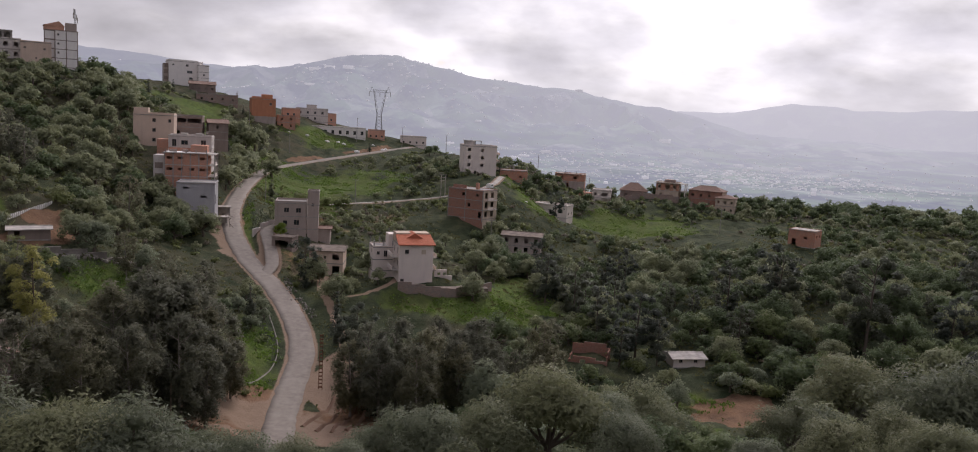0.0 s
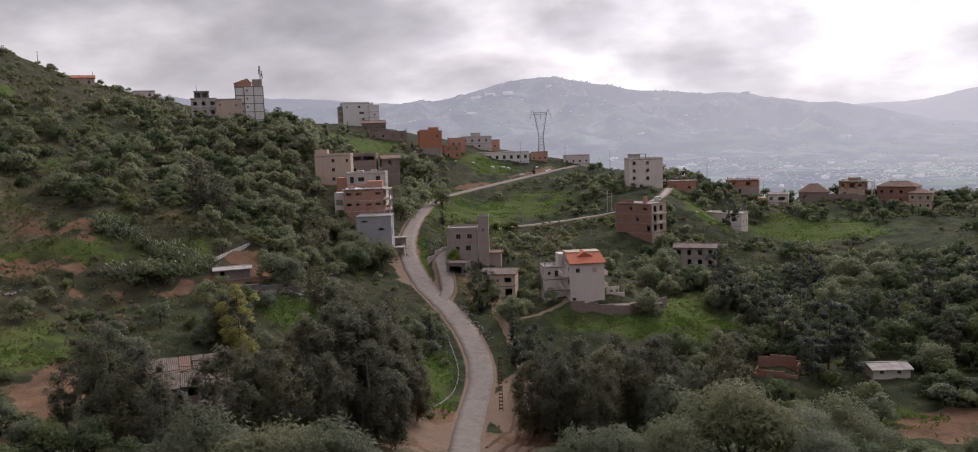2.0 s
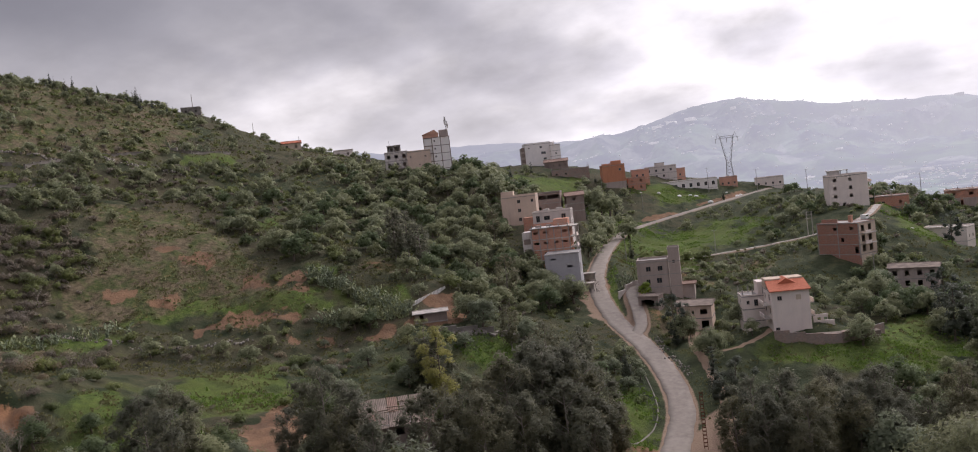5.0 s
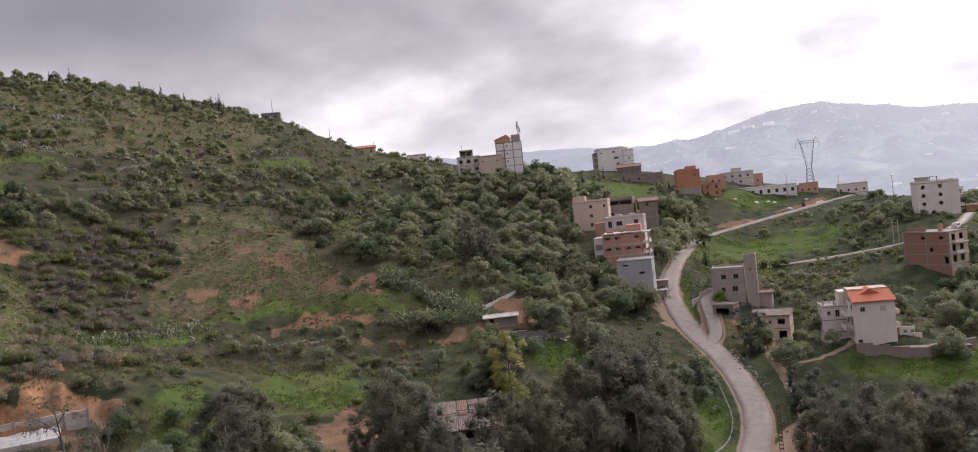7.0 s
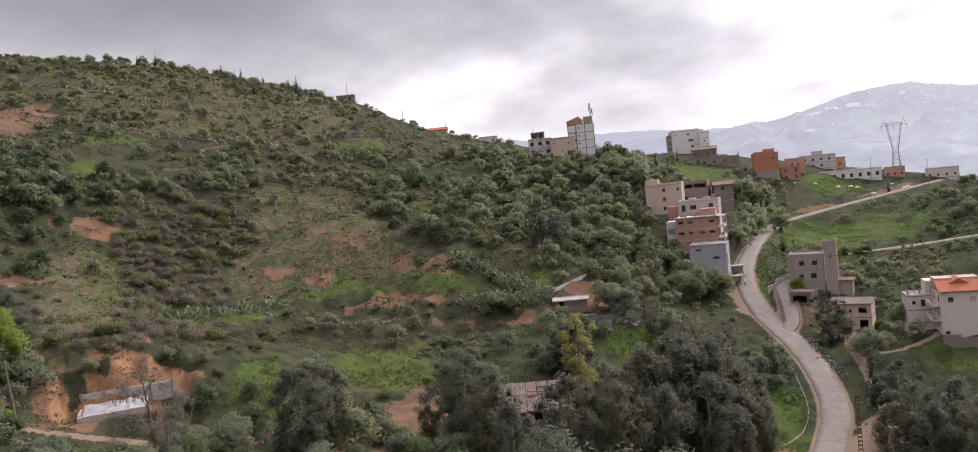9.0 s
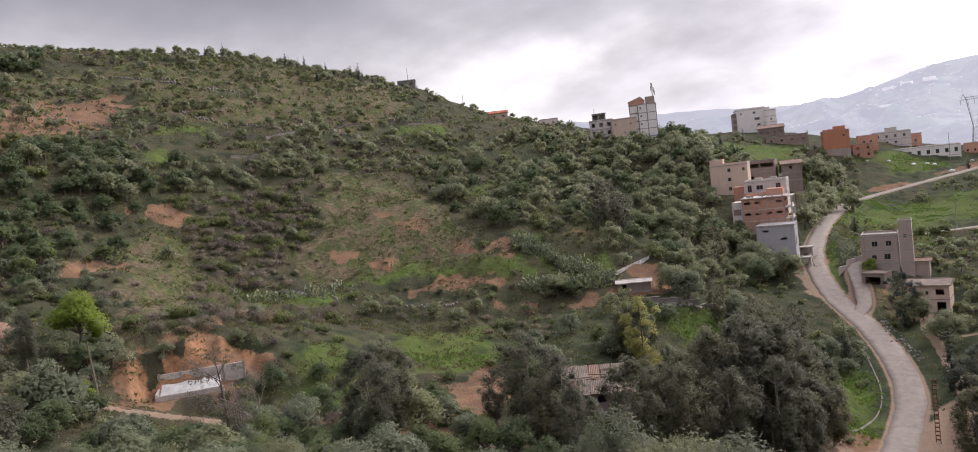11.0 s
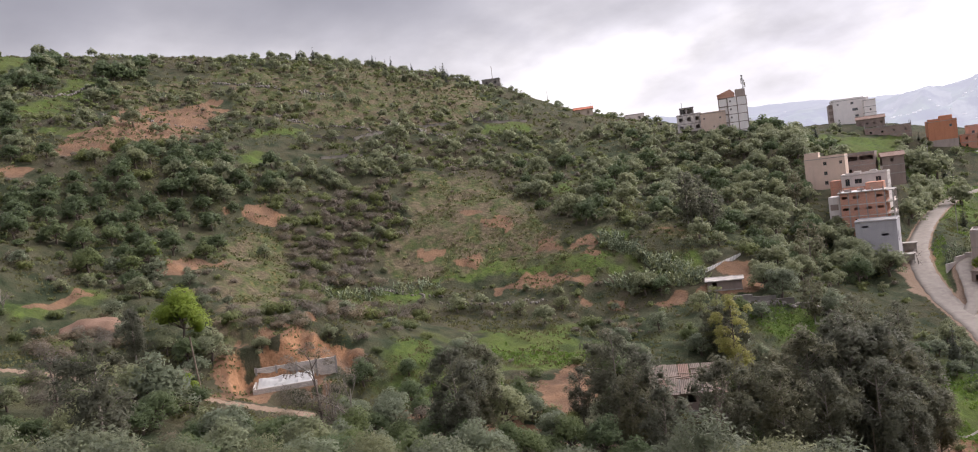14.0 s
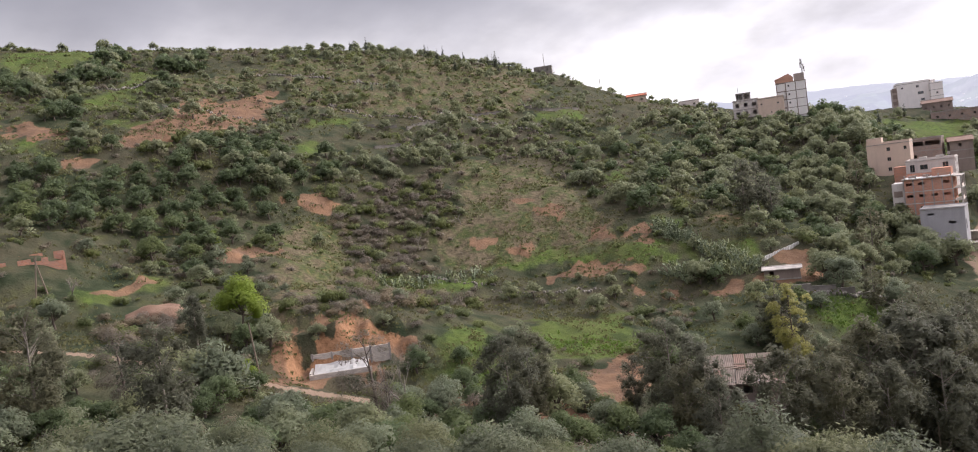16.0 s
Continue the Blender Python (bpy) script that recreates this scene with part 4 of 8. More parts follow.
def house(name, label, x, y, yaw, w, d, floors, fh, wall, front=(), left=(), right=(), back=(), top=0.5, slab=CONC, bands=True, glazed=True, columns=0, stubs=False, roof="flat", rise=2.2, tile=TILE, z=None, over=0.14, category="house", down=4.0, side_wall=None, frame_mat=None):
    """A house with pierced walls, floor slabs, windows with panes, and a flat, gable or hipped roof. x, y: the middle of its front foot."""
    h = thing(name, x, y, yaw, label, category, z)
    H, t = floors * fh, 0.24
    sides = (("front", pose(-w / 2, 0, 0), w, front), ("right", pose(w / 2, t, 0, 0, 0, 90), d - 2 * t, right), ("back", pose(w / 2, d, 0, 0, 0, 180), w, back), ("left", pose(-w / 2, d - t, 0, 0, 0, -90), d - 2 * t, left))
    for key, m, width, holes in sides:
        bm = bmesh.new()
        pierced(bm, m, width, -down, H, list(holes), t)
        part("wall", bm, side_wall if side_wall and key != "front" else wall, h)
        if glazed:
            for x0, x1, z0, z1 in holes:
                bm = bmesh.new()
                f = 0.07
                for a, b, c, e in ((x0, x1, z0, z0 + f), (x0, x1, z1 - f, z1), (x0, x0 + f, z0 + f, z1 - f), (x1 - f, x1, z0 + f, z1 - f), ((x0 + x1) / 2 - 0.03, (x0 + x1) / 2 + 0.03, z0 + f, z1 - f)):
                    box(bm, a + 0.002, b - 0.002, 0.09, 0.15, c + 0.002, e - 0.002)
                bm.transform(m)
                win = part("window", bm, FRAME, h)
                bm = bmesh.new()
                box(bm, x0 + f, x1 - f, 0.11, 0.125, z0 + f, z1 - f)
                bm.transform(m)
                part("pane", bm, GLASS, win)
                bm = bmesh.new()
                box(bm, x0 - 0.08, x1 + 0.08, -0.07, 0.08, z0 - 0.08, z0)
                bm.transform(m)
                part("sill", bm, CONC_PALE, win)
    for k in range(0, floors + 1):
        bm = bmesh.new()
        if bands or k == floors:
            o = 0.05 if k < floors else (over if roof == "flat" else 0.06)
            box(bm, -w / 2 - o, w / 2 + o, -o, d + o, k * fh - 0.24 + (0.24 if k == floors else 0.0), k * fh + (0.2 if k == floors else 0.0))
        else:
            box(bm, -w / 2 + t, w / 2 - t, t, d - t, k * fh - 0.2, k * fh)
        part("roof_slab" if k == floors else "floor_slab", bm, slab, h)
    if roof == "flat" and top > 0:
        bm = bmesh.new()
        e = H + 0.2
        for a, b, c, f in ((-w / 2, w / 2, 0, 0.15), (-w / 2, w / 2, d - 0.15, d), (-w / 2, -w / 2 + 0.15, 0.15, d - 0.15), (w / 2 - 0.15, w / 2, 0.15, d - 0.15)):
            box(bm, a, b, c, f, e, e + top)
        part("parapet", bm, wall, h)
    if roof in ("gable", "hip"):
        bm = bmesh.new()
        o, e = 0.45, H + 0.2
        x0, x1, y0, y1, ym = -w / 2 - o, w / 2 + o, -o, d + o, d / 2
        cut = min(d / 2, w / 2 - 0.4) if roof == "hip" else 0.0
        lo = [bm.verts.new(p) for p in ((x0, y0, e), (x1, y0, e), (x1, y1, e), (x0, y1, e))]
        hi = [bm.verts.new(p) for p in ((x0 + cut, ym, e + rise), (x1 - cut, ym, e + rise))]
        lo2 = [bm.verts.new(v.co - Vector((0, 0, 0.18))) for v in lo]
        for f in ((lo[0], lo[1], hi[1], hi[0]), (lo[2], lo[3], hi[0], hi[1]), (lo[1], lo[2], hi[1]), (lo[3], lo[0], hi[0]), lo2[::-1]):
            bm.faces.new(f)
        for k in range(4):
            bm.faces.new((lo[k], lo2[k], lo2[(k + 1) % 4], lo[(k + 1) % 4]))
        part("roof", bm, tile, h)
        bm = bmesh.new()
        bar(bm, (x0 + cut, ym, e + rise), (x1 - cut, ym, e + rise), 0.3, 0.2)
        part("ridge", bm, tile, h)
    if columns:
        for k in range(columns + 1):
            cx = -w / 2 + 0.15 + (w - 0.3) * k / columns
            bm = bmesh.new()
            box(bm, cx - 0.16, cx + 0.16, -0.035, 0.2, -1.0, H - 0.003)
            part("column", bm, frame_mat or CONC, h)
    if stubs:
        for sx in (-1, 0, 1):
            for sy in (0.2, d - 0.2):
                bm = bmesh.new()
                box(bm, sx * (w / 2 - 0.2) - 0.13, sx * (w / 2 - 0.2) + 0.13, sy - 0.13, sy + 0.13, H + 0.2, H + 1.7)
                for rx, ry in ((-0.08, -0.08), (0.08, 0.08)):
                    beam(bm, (sx * (w / 2 - 0.2) + rx, sy + ry, H + 1.7), (sx * (w / 2 - 0.2) + rx * 1.4, sy + ry, H + 2.4), 0.02, 0.02, 4)
                part("column_stub", bm, CONC, h)
    return h


def add_box(parent, name, mat, x0, x1, y0, y1, z0, z1, label="", soft=0.0):
    bm = bmesh.new()
    box(bm, x0, x1, y0, y1, z0, z1)
    if soft:
        bmesh.ops.bevel(bm, geom=bm.edges[:], offset=soft, segments=1, affect="EDGES")
    return part(name, bm, mat, parent, label)


def dish(parent, x, y, z):
    """A satellite dish on a bracket."""
    bm = bmesh.new()
    beam(bm, (x, y, z), (x, y, z + 0.8), 0.03)
    vs = [[bm.verts.new((x + 0.45 * r * math.cos(a * math.tau / 10), y - 0.12 + 0.12 * r * r, z + 0.9 + 0.45 * r * math.sin(a * math.tau / 10))) for a in range(10)] for r in (0.3, 1.0)]
    for a in range(10):
        bm.faces.new((vs[0][a], vs[0][(a + 1) % 10], vs[1][(a + 1) % 10], vs[1][a]))
    bm.faces.new(vs[0])
    part("satellite_dish", bm, CONC_PALE, parent)


# ---- the white house and its neighbours by the fork ----
h = house("house", "white rendered house with a red tiled hip roof", -16.8, 187.5, 18, 8.2, 8.6, 3, 3.05, WHITE, front=[(1.3, 2.3, 7.2, 8.2), (0.4, 1.3, 0.5, 1.2)], left=rows_of(8.1, 3, 3.05, 2, 1.2, 1.3, first=1), right=rows_of(8.1, 3, 3.05, 2, 1.0, 1.3), roof="none", bands=False)
bm = bmesh.new()
e0, e1 = 9.45, 11.2
rim = [(-4.5, -0.5, e0), (4.5, -0.5, e0), (4.3, 4.6, e1), (-4.3, 4.6, e1)]
top_v = [bm.verts.new(p) for p in rim]
low_v = [bm.verts.new((p[0], p[1], p[2] - 0.2)) for p in rim]
bm.faces.new(top_v)
bm.faces.new(low_v[::-1])
for k in range(4):
    bm.faces.new((top_v[k], low_v[k], low_v[(k + 1) % 4], top_v[(k + 1) % 4]))
part("roof", bm, TILE, h, "red tiled front slope of the roof")
bm = bmesh.new()
g = [bm.verts.new(p) for p in ((-2.2, 2.6, 10.45), (2.2, 2.6, 10.45), (0, 2.6, 11.75), (-2.4, 6.5, 10.5), (2.4, 6.5, 10.5), (0, 6.5, 11.9))]
for f in ((0, 1, 2), (1, 4, 5, 2), (0, 2, 5, 3), (3, 5, 4), (0, 3, 4, 1)):
    bm.faces.new([g[k] for k in f])
part("dormer", bm, TILE, h, "small tiled gable behind the slope")
add_box(h, "ridge_wall", CREAM, -4.1, 4.1, 4.65, 8.56, 9.4, 11.5, "cream parapet block above the tiles")
add_box(h, "rear_wing", WHITE, -5.2, 3.2, 8.64, 12.5, -3, 10.6, "white rear wing of the house")
for k in (1, 2):
    b = add_box(h, "balcony", CONC_PALE, -5.6, -4.14, 1.5, 6.5, 3.05 * k - 0.15, 3.05 * k + 0.02)
    add_box(b, "balustrade", WHITE, -5.7, -5.55, 1.5, 6.5, 3.05 * k + 0.02, 3.05 * k + 0.95)
    b = add_box(h, "balcony", CONC_PALE, 4.14, 5.2, 1.0, 5.0, 3.05 * k - 0.15, 3.05 * k + 0.02)
    add_box(b, "balustrade", WHITE, 5.1, 5.22, 1.0, 5.0, 3.05 * k + 0.02, 3.05 * k + 0.9)
add_box(h, "shutter", CREAM, 1.2, 2.3, -0.05, -0.004, 7.1, 8.25, "closed cream window shutter")
bm = bmesh.new()
for a, b, c in ((5.3, 8.4, 2.8), (8.4, 9.8, 1.3)):
    pierced(bm, pose(a, 3.0, 0), b - a, -2.5, c, [(a0, a0 + 0.8, 1.4, 2.1) for a0 in (0.8, 2.2)] if c > 2 else [])
part("terrace_wall", bm, WHITE, h, "white parapet of the side terrace")
add_box(h, "terrace", SHEET_OLD, 4.7, 9.8, 3.3, 9.0, -3, 0.3)
house("annexe", "small white annexe with an unfinished flat roof", -25.4, 193.0, 18, 5.0, 6.0, 2, 2.8, WHITE, z=22.6, front=[(2.6, 3.5, 3.4, 4.9), (0.9, 1.6, 3.9, 4.7)], left=rows_of(5.5, 2, 2.9, 1), stubs=True, top=0.3, category="annexe")
house("veranda_block", "roofed white columns of an unfinished annexe", -22.0, 198.5, 18, 4.4, 5.0, 3, 2.9, WHITE, front=rows_of(5.0, 3, 2.8, 2, 1.6, 2.0, 0.4), left=rows_of(4.5, 3, 2.8, 2, 1.3, 2.0, 0.4), glazed=False, stubs=True, top=0.0, category="annexe")


def masonry(name, label, line, tall, thick, mat, category="wall", cope=None, sink=1.2):
    """A free-standing wall along a line (x, y), stepping with the ground, with a coping."""
    e = thing(name, line[0][0], line[0][1], 0, label, category)
    o = e.matrix_world.translation.copy()
    for a, b in zip(line, line[1:]):
        n = max(1, int(math.dist(a, b) / 3.0))
        bm, bc = bmesh.new(), bmesh.new()
        for k in range(n):
            p = [a[i] + (b[i] - a[i]) * k / n for i in (0, 1)]
            q = [a[i] + (b[i] - a[i]) * (k + 1) / n for i in (0, 1)]
            zz = (ground_z(*p) + ground_z(*q)) / 2 - o.z
            q2, p2 = Vector((q[0] - o.x, q[1] - o.y, 0)), Vector((p[0] - o.x, p[1] - o.y, 0))
            side = (q2 - p2).normalized().cross(Vector((0, 0, 1))) * thick / 2
            for tgt, lo, hi, k2 in ((bm, zz - sink, zz + tall, 1.0), (bc, zz + tall, zz + tall + 0.09, 1.4)):
                s2 = side * k2
                v = [tgt.verts.new((c.x, c.y, zc)) for zc in (lo, hi) for c in (p2 - s2, q2 - s2, q2 + s2, p2 + s2)]
                for f in ((3, 2, 1, 0), (4, 5, 6, 7), (0, 1, 5, 4), (1, 2, 6, 5), (2, 3, 7, 6), (3, 0, 4, 7)):
                    tgt.faces.new([v[i] for i in f])
        part("panel", bm, mat, e)
        part("coping", bc, cope or mat, e)
    return e


masonry("yard_wall", "reddish block wall round the white house's yard", [(-20.5, 183.4), (-14.1, 184.4), (-6.9, 184.9), (-2.7, 187.6), (1.4, 193.3)], 2.2, 0.25, BRICK_OLD)
y = thing("yard", -7.4, 190.6, 20, "paved concrete yard behind the block wall", "yard", z=20.3)
add_box(y, "paving", SHEET_OLD, -5.5, 7.0, -4.4, 0.0, -2.2, 0.1)
add_box(y, "step", STONE, 4.0, 7.0, -0.5, 2.0, 0.1, 0.5)
tagged(draped("kerb", KERB, 0.10, STONE, 0.16), "low pale stone kerb along the grassy bank", "kerb", kind="structure")
masonry("lane_wall", "pale parapet wall beside the lane", [(-62.3, 209), (-60.4, 217), (-56.5, 222)], 1.2, 0.25, PALE)

h = house("house", "grey rendered two-storey house with a stair tower", -53.0, 211.5, 10, 8.2, 8.0, 2, 3.3, GREY, front=[(2.4, 3.7, 4.2, 5.5), (5.5, 6.8, 4.2, 5.5), (5.0, 6.4, 0.9, 2.3), (2.2, 3.3, 0.9, 2.1)], left=rows_of(7.5, 2, 3.3, 2), top=0.5, z=29.0)
house("stair_tower", "tall grey stair tower with a small window", -47.2, 212.4, 10, 2.9, 4.0, 3, 3.3, GREY, front=[(1.0, 1.7, 6.0, 6.9)], top=0.3, z=29.0, category="tower")
house("house", "cream two-storey house with a flat roof and loggia", -40.6, 199.0, 4, 8.4, 8.0, 2, 3.0, BEIGE, front=[(1.4, 2.0, 4.0, 4.8), (3.6, 4.2, 4.0, 4.8), (5.7, 7.4, 3.9, 5.2), (1.4, 2.0, 1.0, 1.8), (3.4, 4.1, 1.0, 1.9), (5.8, 7.6, 0.3, 2.3)], glazed=False, roof="gable", rise=0.9, tile=SHEET_OLD)
house("outhouse", "small grey outhouse with a red sheet roof", -45.5, 214.0, 6, 5.2, 4.0, 1, 3.4, GREY, roof="gable", rise=0.5, tile=TILE_OLD, category="outhouse")
h = house("carport", "dark carport with a flat roof beside the lane", -52.2, 200.4, -4, 5.2, 5.0, 1, 2.6, BROWN, front=[(0.8, 4.2, 0.05, 2.0)], glazed=False, top=0.15, slab=SHEET_OLD, category="garage")

# ---- the brick blocks on the road's bend ----
house("house", "blue-grey block house with bare walls", -77.6, 209.5, 14, 9.6, 9.0, 2, 2.85, BLUEGREY, front=[(1.6, 3.1, 4.3, 4.8), (6.0, 7.6, 2.0, 2.6)], right=[(1.0, 3.0, 0.2, 2.8)], glazed=False, top=0.2, bands=False, z=34.0)
h = house("apartment_block", "unfinished red brick block with concrete frame", -84.5, 220.7, 14, 11.4, 10.0, 4, 3.1, BRICK, front=rows_of(11.4, 4, 3.1, 4, 1.5, 0.7, 1.5, skip=((1, 0), (3, 2))), right=rows_of(9.5, 4, 3.1, 3, 1.7, 2.0, 0.3), left=rows_of(9.5, 4, 3.1, 2), glazed=False, columns=5, top=0.0, slab=CONC_PALE, over=0.35, z=34.4)
add_box(h, "roof_screed", LIMEWASH, -5.3, 5.3, 0.7, 6.4, 12.604, 12.68, "white lime-washed roof surface")
add_box(h, "end_bay", PALE, -8.6, -5.74, 1.2, 8.0, 3.0, 11.6, "grey rendered end bay")
# brown panels stand for the shade inside the loggia openings
for k in (1, 2):
    add_box(h, "loggia", BROWN, -8.2, -6.2, 1.14, 1.2, 3.0 * k + 2.0, 3.0 * k + 3.6, "flat brown panel painted as the shade in a loggia opening")
for k in range(1, 5):
    b = add_box(h, "balcony", CONC_PALE, 5.9, 7.7, 0.4, 9.4, 3.1 * k - 0.2, 3.1 * k)
    for yy in (0.6, 4.8, 9.2):
        add_box(b, "post", CONC_PALE, 7.35, 7.65, yy - 0.15, yy + 0.15, 3.1 * (k - 1), 3.1 * k - 0.2)
    if k < 4:
        add_box(b, "balustrade", WHITE, 7.52, 7.68, 0.78, 4.6, 3.1 * k, 3.1 * k + 0.9)
add_box(h, "roof_room", BRICK, 0.8, 5.2, 3.2, 8.6, 12.6, 14.6, "half-built brick roof room")
add_box(h, "roof_wall", BRICK, -5.4, 0.4, 6.6, 6.85, 12.6, 13.6, "half-laid brick wall on the roof")
for xx in (-5.3, -2.6, 0.0, 2.6, 5.3):
    add_box(h, "column_stub", CONC, xx - 0.15, xx + 0.15, 0.2, 0.5, 12.6, 13.5)
for xx, yy in ((-4.6, 2.2), (-1.4, 3.4)):
    add_box(h, "block_stack", BRICK_OLD, xx, xx + 1.6, yy, yy + 1.0, 12.6, 13.3, soft=0.05)
h = house("house", "grey upper house with white roof terrace", -89.0, 235.5, 14, 12.0, 8.0, 2, 3.1, PALE, front=[(1.0, 2.2, 3.4, 5.4), (3.5, 5.4, 3.9, 5.2), (9.0, 10.4, 3.4, 5.4)], right=rows_of(7.5, 2, 3.1, 2, 1.2, 1.8), top=0.35, slab=CONC_PALE, z=44.6)
add_box(h, "brick_bay", BRICK, -9.2, -6.1, 0.6, 6.0, 0, 5.2, "red brick bay")
for xx in (-3.0, 1.2):
    add_box(h, "water_tank", CONC_PALE, xx, xx + 2.0, 3.0, 4.4, 6.4, 7.3, soft=0.15)
dish(h, 4.6, 1.0, 6.75)
h = house("apartment_block", "beige rendered block with a few small windows", -104.4, 246.5, 16, 11.6, 9.0, 4, 3.0, BEIGE, front=[(5.4, 6.4, k * 3.0 + 1.0, k * 3.0 + 2.1) for k in range(1, 4)] + [(10.0, 10.8, 10.0, 11.0)], left=rows_of(8.5, 4, 3.0, 1), bands=False, top=0.6, z=44.4)
add_box(h, "stair_head", BEIGE, -5.7, -1.6, 0.5, 4.5, 12.2, 14.2)
house("long_house", "long grey unplastered house with an upper gallery", -101.0, 264.5, 14, 9.4, 7.0, 2, 3.5, BRICK_OLD, front=[(0.5, 4.4, 4.9, 6.3), (4.8, 8.9, 4.9, 6.3), (1.5, 2.4, 1.2, 2.2)], glazed=False, top=0.2, slab=CONC)
house("barn", "grey-brown gabled barn of bare block", -91.5, 267.0, 24, 6.2, 9.0, 2, 2.6, BROWN, z=49.3, front=[(2.4, 3.2, 3.6, 4.6)], right=rows_of(8.5, 2, 3.0, 1), roof="gable", rise=1.2, tile=TILE_OLD, category="barn", glazed=False)
for k, (xx, yy) in enumerate(((-73.0, 216.0), (-75.6, 226.0))):
    s = thing("roadside_stall", xx, yy, 20, "pale roadside stall of concrete slabs and posts", "stall", group="roadside stalls")
    add_box(s, "wall", CONC_PALE, -1.6, 1.6, 1.0, 1.25, -1, 2.2)
    for px in (-1.5, 1.5):
        add_box(s, "post", CONC, px - 0.12, px + 0.12, -1.6, -1.36, -1, 2.2)
    add_box(s, "roof_slab", CONC_PALE, -1.9, 1.9, -1.8, 1.4, 2.2, 2.4)

# ---- along the skyline ----
h = house("tower_block", "tall white block with dark concrete bands and a red roof lantern", -153.8, 289.5, 30, 7.4, 9.0, 4, 3.15, BRIGHT, front=[(0.9, 1.5, 3.15 * k + 1.5, 3.15 * k + 2.2) for k in range(4)], left=rows_of(8.5, 4, 3.15, 1), columns=2, slab=BROWN, frame_mat=BROWN, over=0.12, top=0.0, z=71.0, category="block")
add_box(h, "side_wing", BRIGHT, -6.9, -3.74, 0.5, 8.6, -3, 12.4, "white side wing with dark bands")
for k in range(1, 5):
    add_box(h, "band", BROWN, -6.96, -3.76, 0.42, 0.5, 3.15 * k - 0.2, 3.15 * k + 0.2)
add_box(h, "side_column", BROWN, -6.98, -6.7, 0.38, 0.5, -2, 12.4)
bm = bmesh.new()
box(bm, -7.0, -0.6, 0.4, 7.0, 12.85, 14.2)
v = [bm.verts.new(p) for p in ((-7.2, 0.2, 14.2), (-0.4, 0.2, 14.2), (-0.4, 7.2, 14.2), (-7.2, 7.2, 14.2), (-2.2, 0.2, 15.9), (-2.2, 7.2, 15.9))]
for f in ((0, 1, 4), (2, 3, 5), (1, 2, 5, 4), (3, 0, 4, 5), (3, 2, 1, 0)):
    bm.faces.new([v[k] for k in f])
part("roof_lantern", bm, PINK, h, "salmon attic with a lopsided pitched roof")
add_box(h, "lift_head", GREY, -0.2, 3.4, 1.0, 5.0, 12.85, 15.6)
bm = bmesh.new()
for dx, dy in ((-0.25, 0), (0.25, 0), (0, 0.4)):
    beam(bm, (2.9 + dx, 2 + dy, 12.8), (2.9 + dx * 0.6, 2 + dy, 20.8), 0.07)
for k in range(9):
    beam(bm, (2.65, 2, 13.2 + k * 0.85), (3.15, 2, 13.8 + k * 0.85), 0.04)
part("mast", bm, STEEL, h, "steel lattice mast")
for dx, zz in ((-0.5, 18.5), (0.5, 17.9), (0.75, 16.9), (-0.3, 19.9)):
    add_box(h, "antenna", CONC_PALE, 2.9 + dx - 0.16, 2.9 + dx + 0.16, 1.5, 1.8, zz - 1.0, zz + 1.0)
house("house", "beige rendered side house with tiny windows", -161.5, 284.0, 30, 9.5, 7.0, 2, 3.4, BEIGE, front=[(1.0, 1.7, 4.6, 5.2), (7.0, 7.7, 4.4, 5.0), (4.5, 5.0, 1.2, 1.8)], top=0.3, bands=False)
h = house("house", "unfinished grey house with open frames", -172.5, 284.5, 30, 9.5, 8.0, 2, 3.3, PALE, front=rows_of(9.5, 2, 3.3, 3, 1.4, 1.5, 0.9), left=rows_of(7.5, 2, 3.3, 2, 1.4, 1.5), right=rows_of(7.5, 2, 3.3, 2), glazed=False, top=0.3)
house("roof_room", "open concrete frame of a roof storey", -174.5, 286.5, 30, 5.5, 5.0, 1, 2.9, CONC, front=[(0.4, 2.4, 0.3, 2.5), (3.0, 5.0, 0.3, 2.5)], left=[(0.4, 4.0, 0.3, 2.5)], right=[(0.4, 4.0, 0.3, 2.5)], glazed=False, top=0.0, z=ground_z(-172.5, 284.5) + 6.8, category="roof storey", down=0.0)
h = house("apartment_block", "large white apartment block with recessed bays", -172.5, 446.0, 30, 15.4, 12.0, 4, 3.5, BRIGHT, front=[(8.8, 10.2, 11.6, 12.8), (9.4, 12.2, 8.0, 9.4), (10.6, 12.4, 4.6, 5.8), (1.8, 2.8, 11.8, 12.6)], left=rows_of(11.5, 4, 3.5, 2, 1.2, 2.0), bands=False, top=0.9, z=69.5)
add_box(h, "stair_column", GREY, -9.9, -7.74, 1.5, 8.0, -2, 12.6, "grey stair column, its open landings shown by dark panels")
# solid brown panels, coloured as the shade of open landings
for k in range(1, 4):
    add_box(h, "landing", BROWN, -9.94, -7.8, 1.44, 1.5, k * 3.3 + 0.6, k * 3.5 + 2.3, "flat brown panel painted as the shade in a stair landing opening")
for xx in (7.74, 9.1):
    add_box(h, "pier", BRIGHT, xx, xx + 0.9, -0.7, 3.0, -2, 14.6, "white pier of the recessed bay")
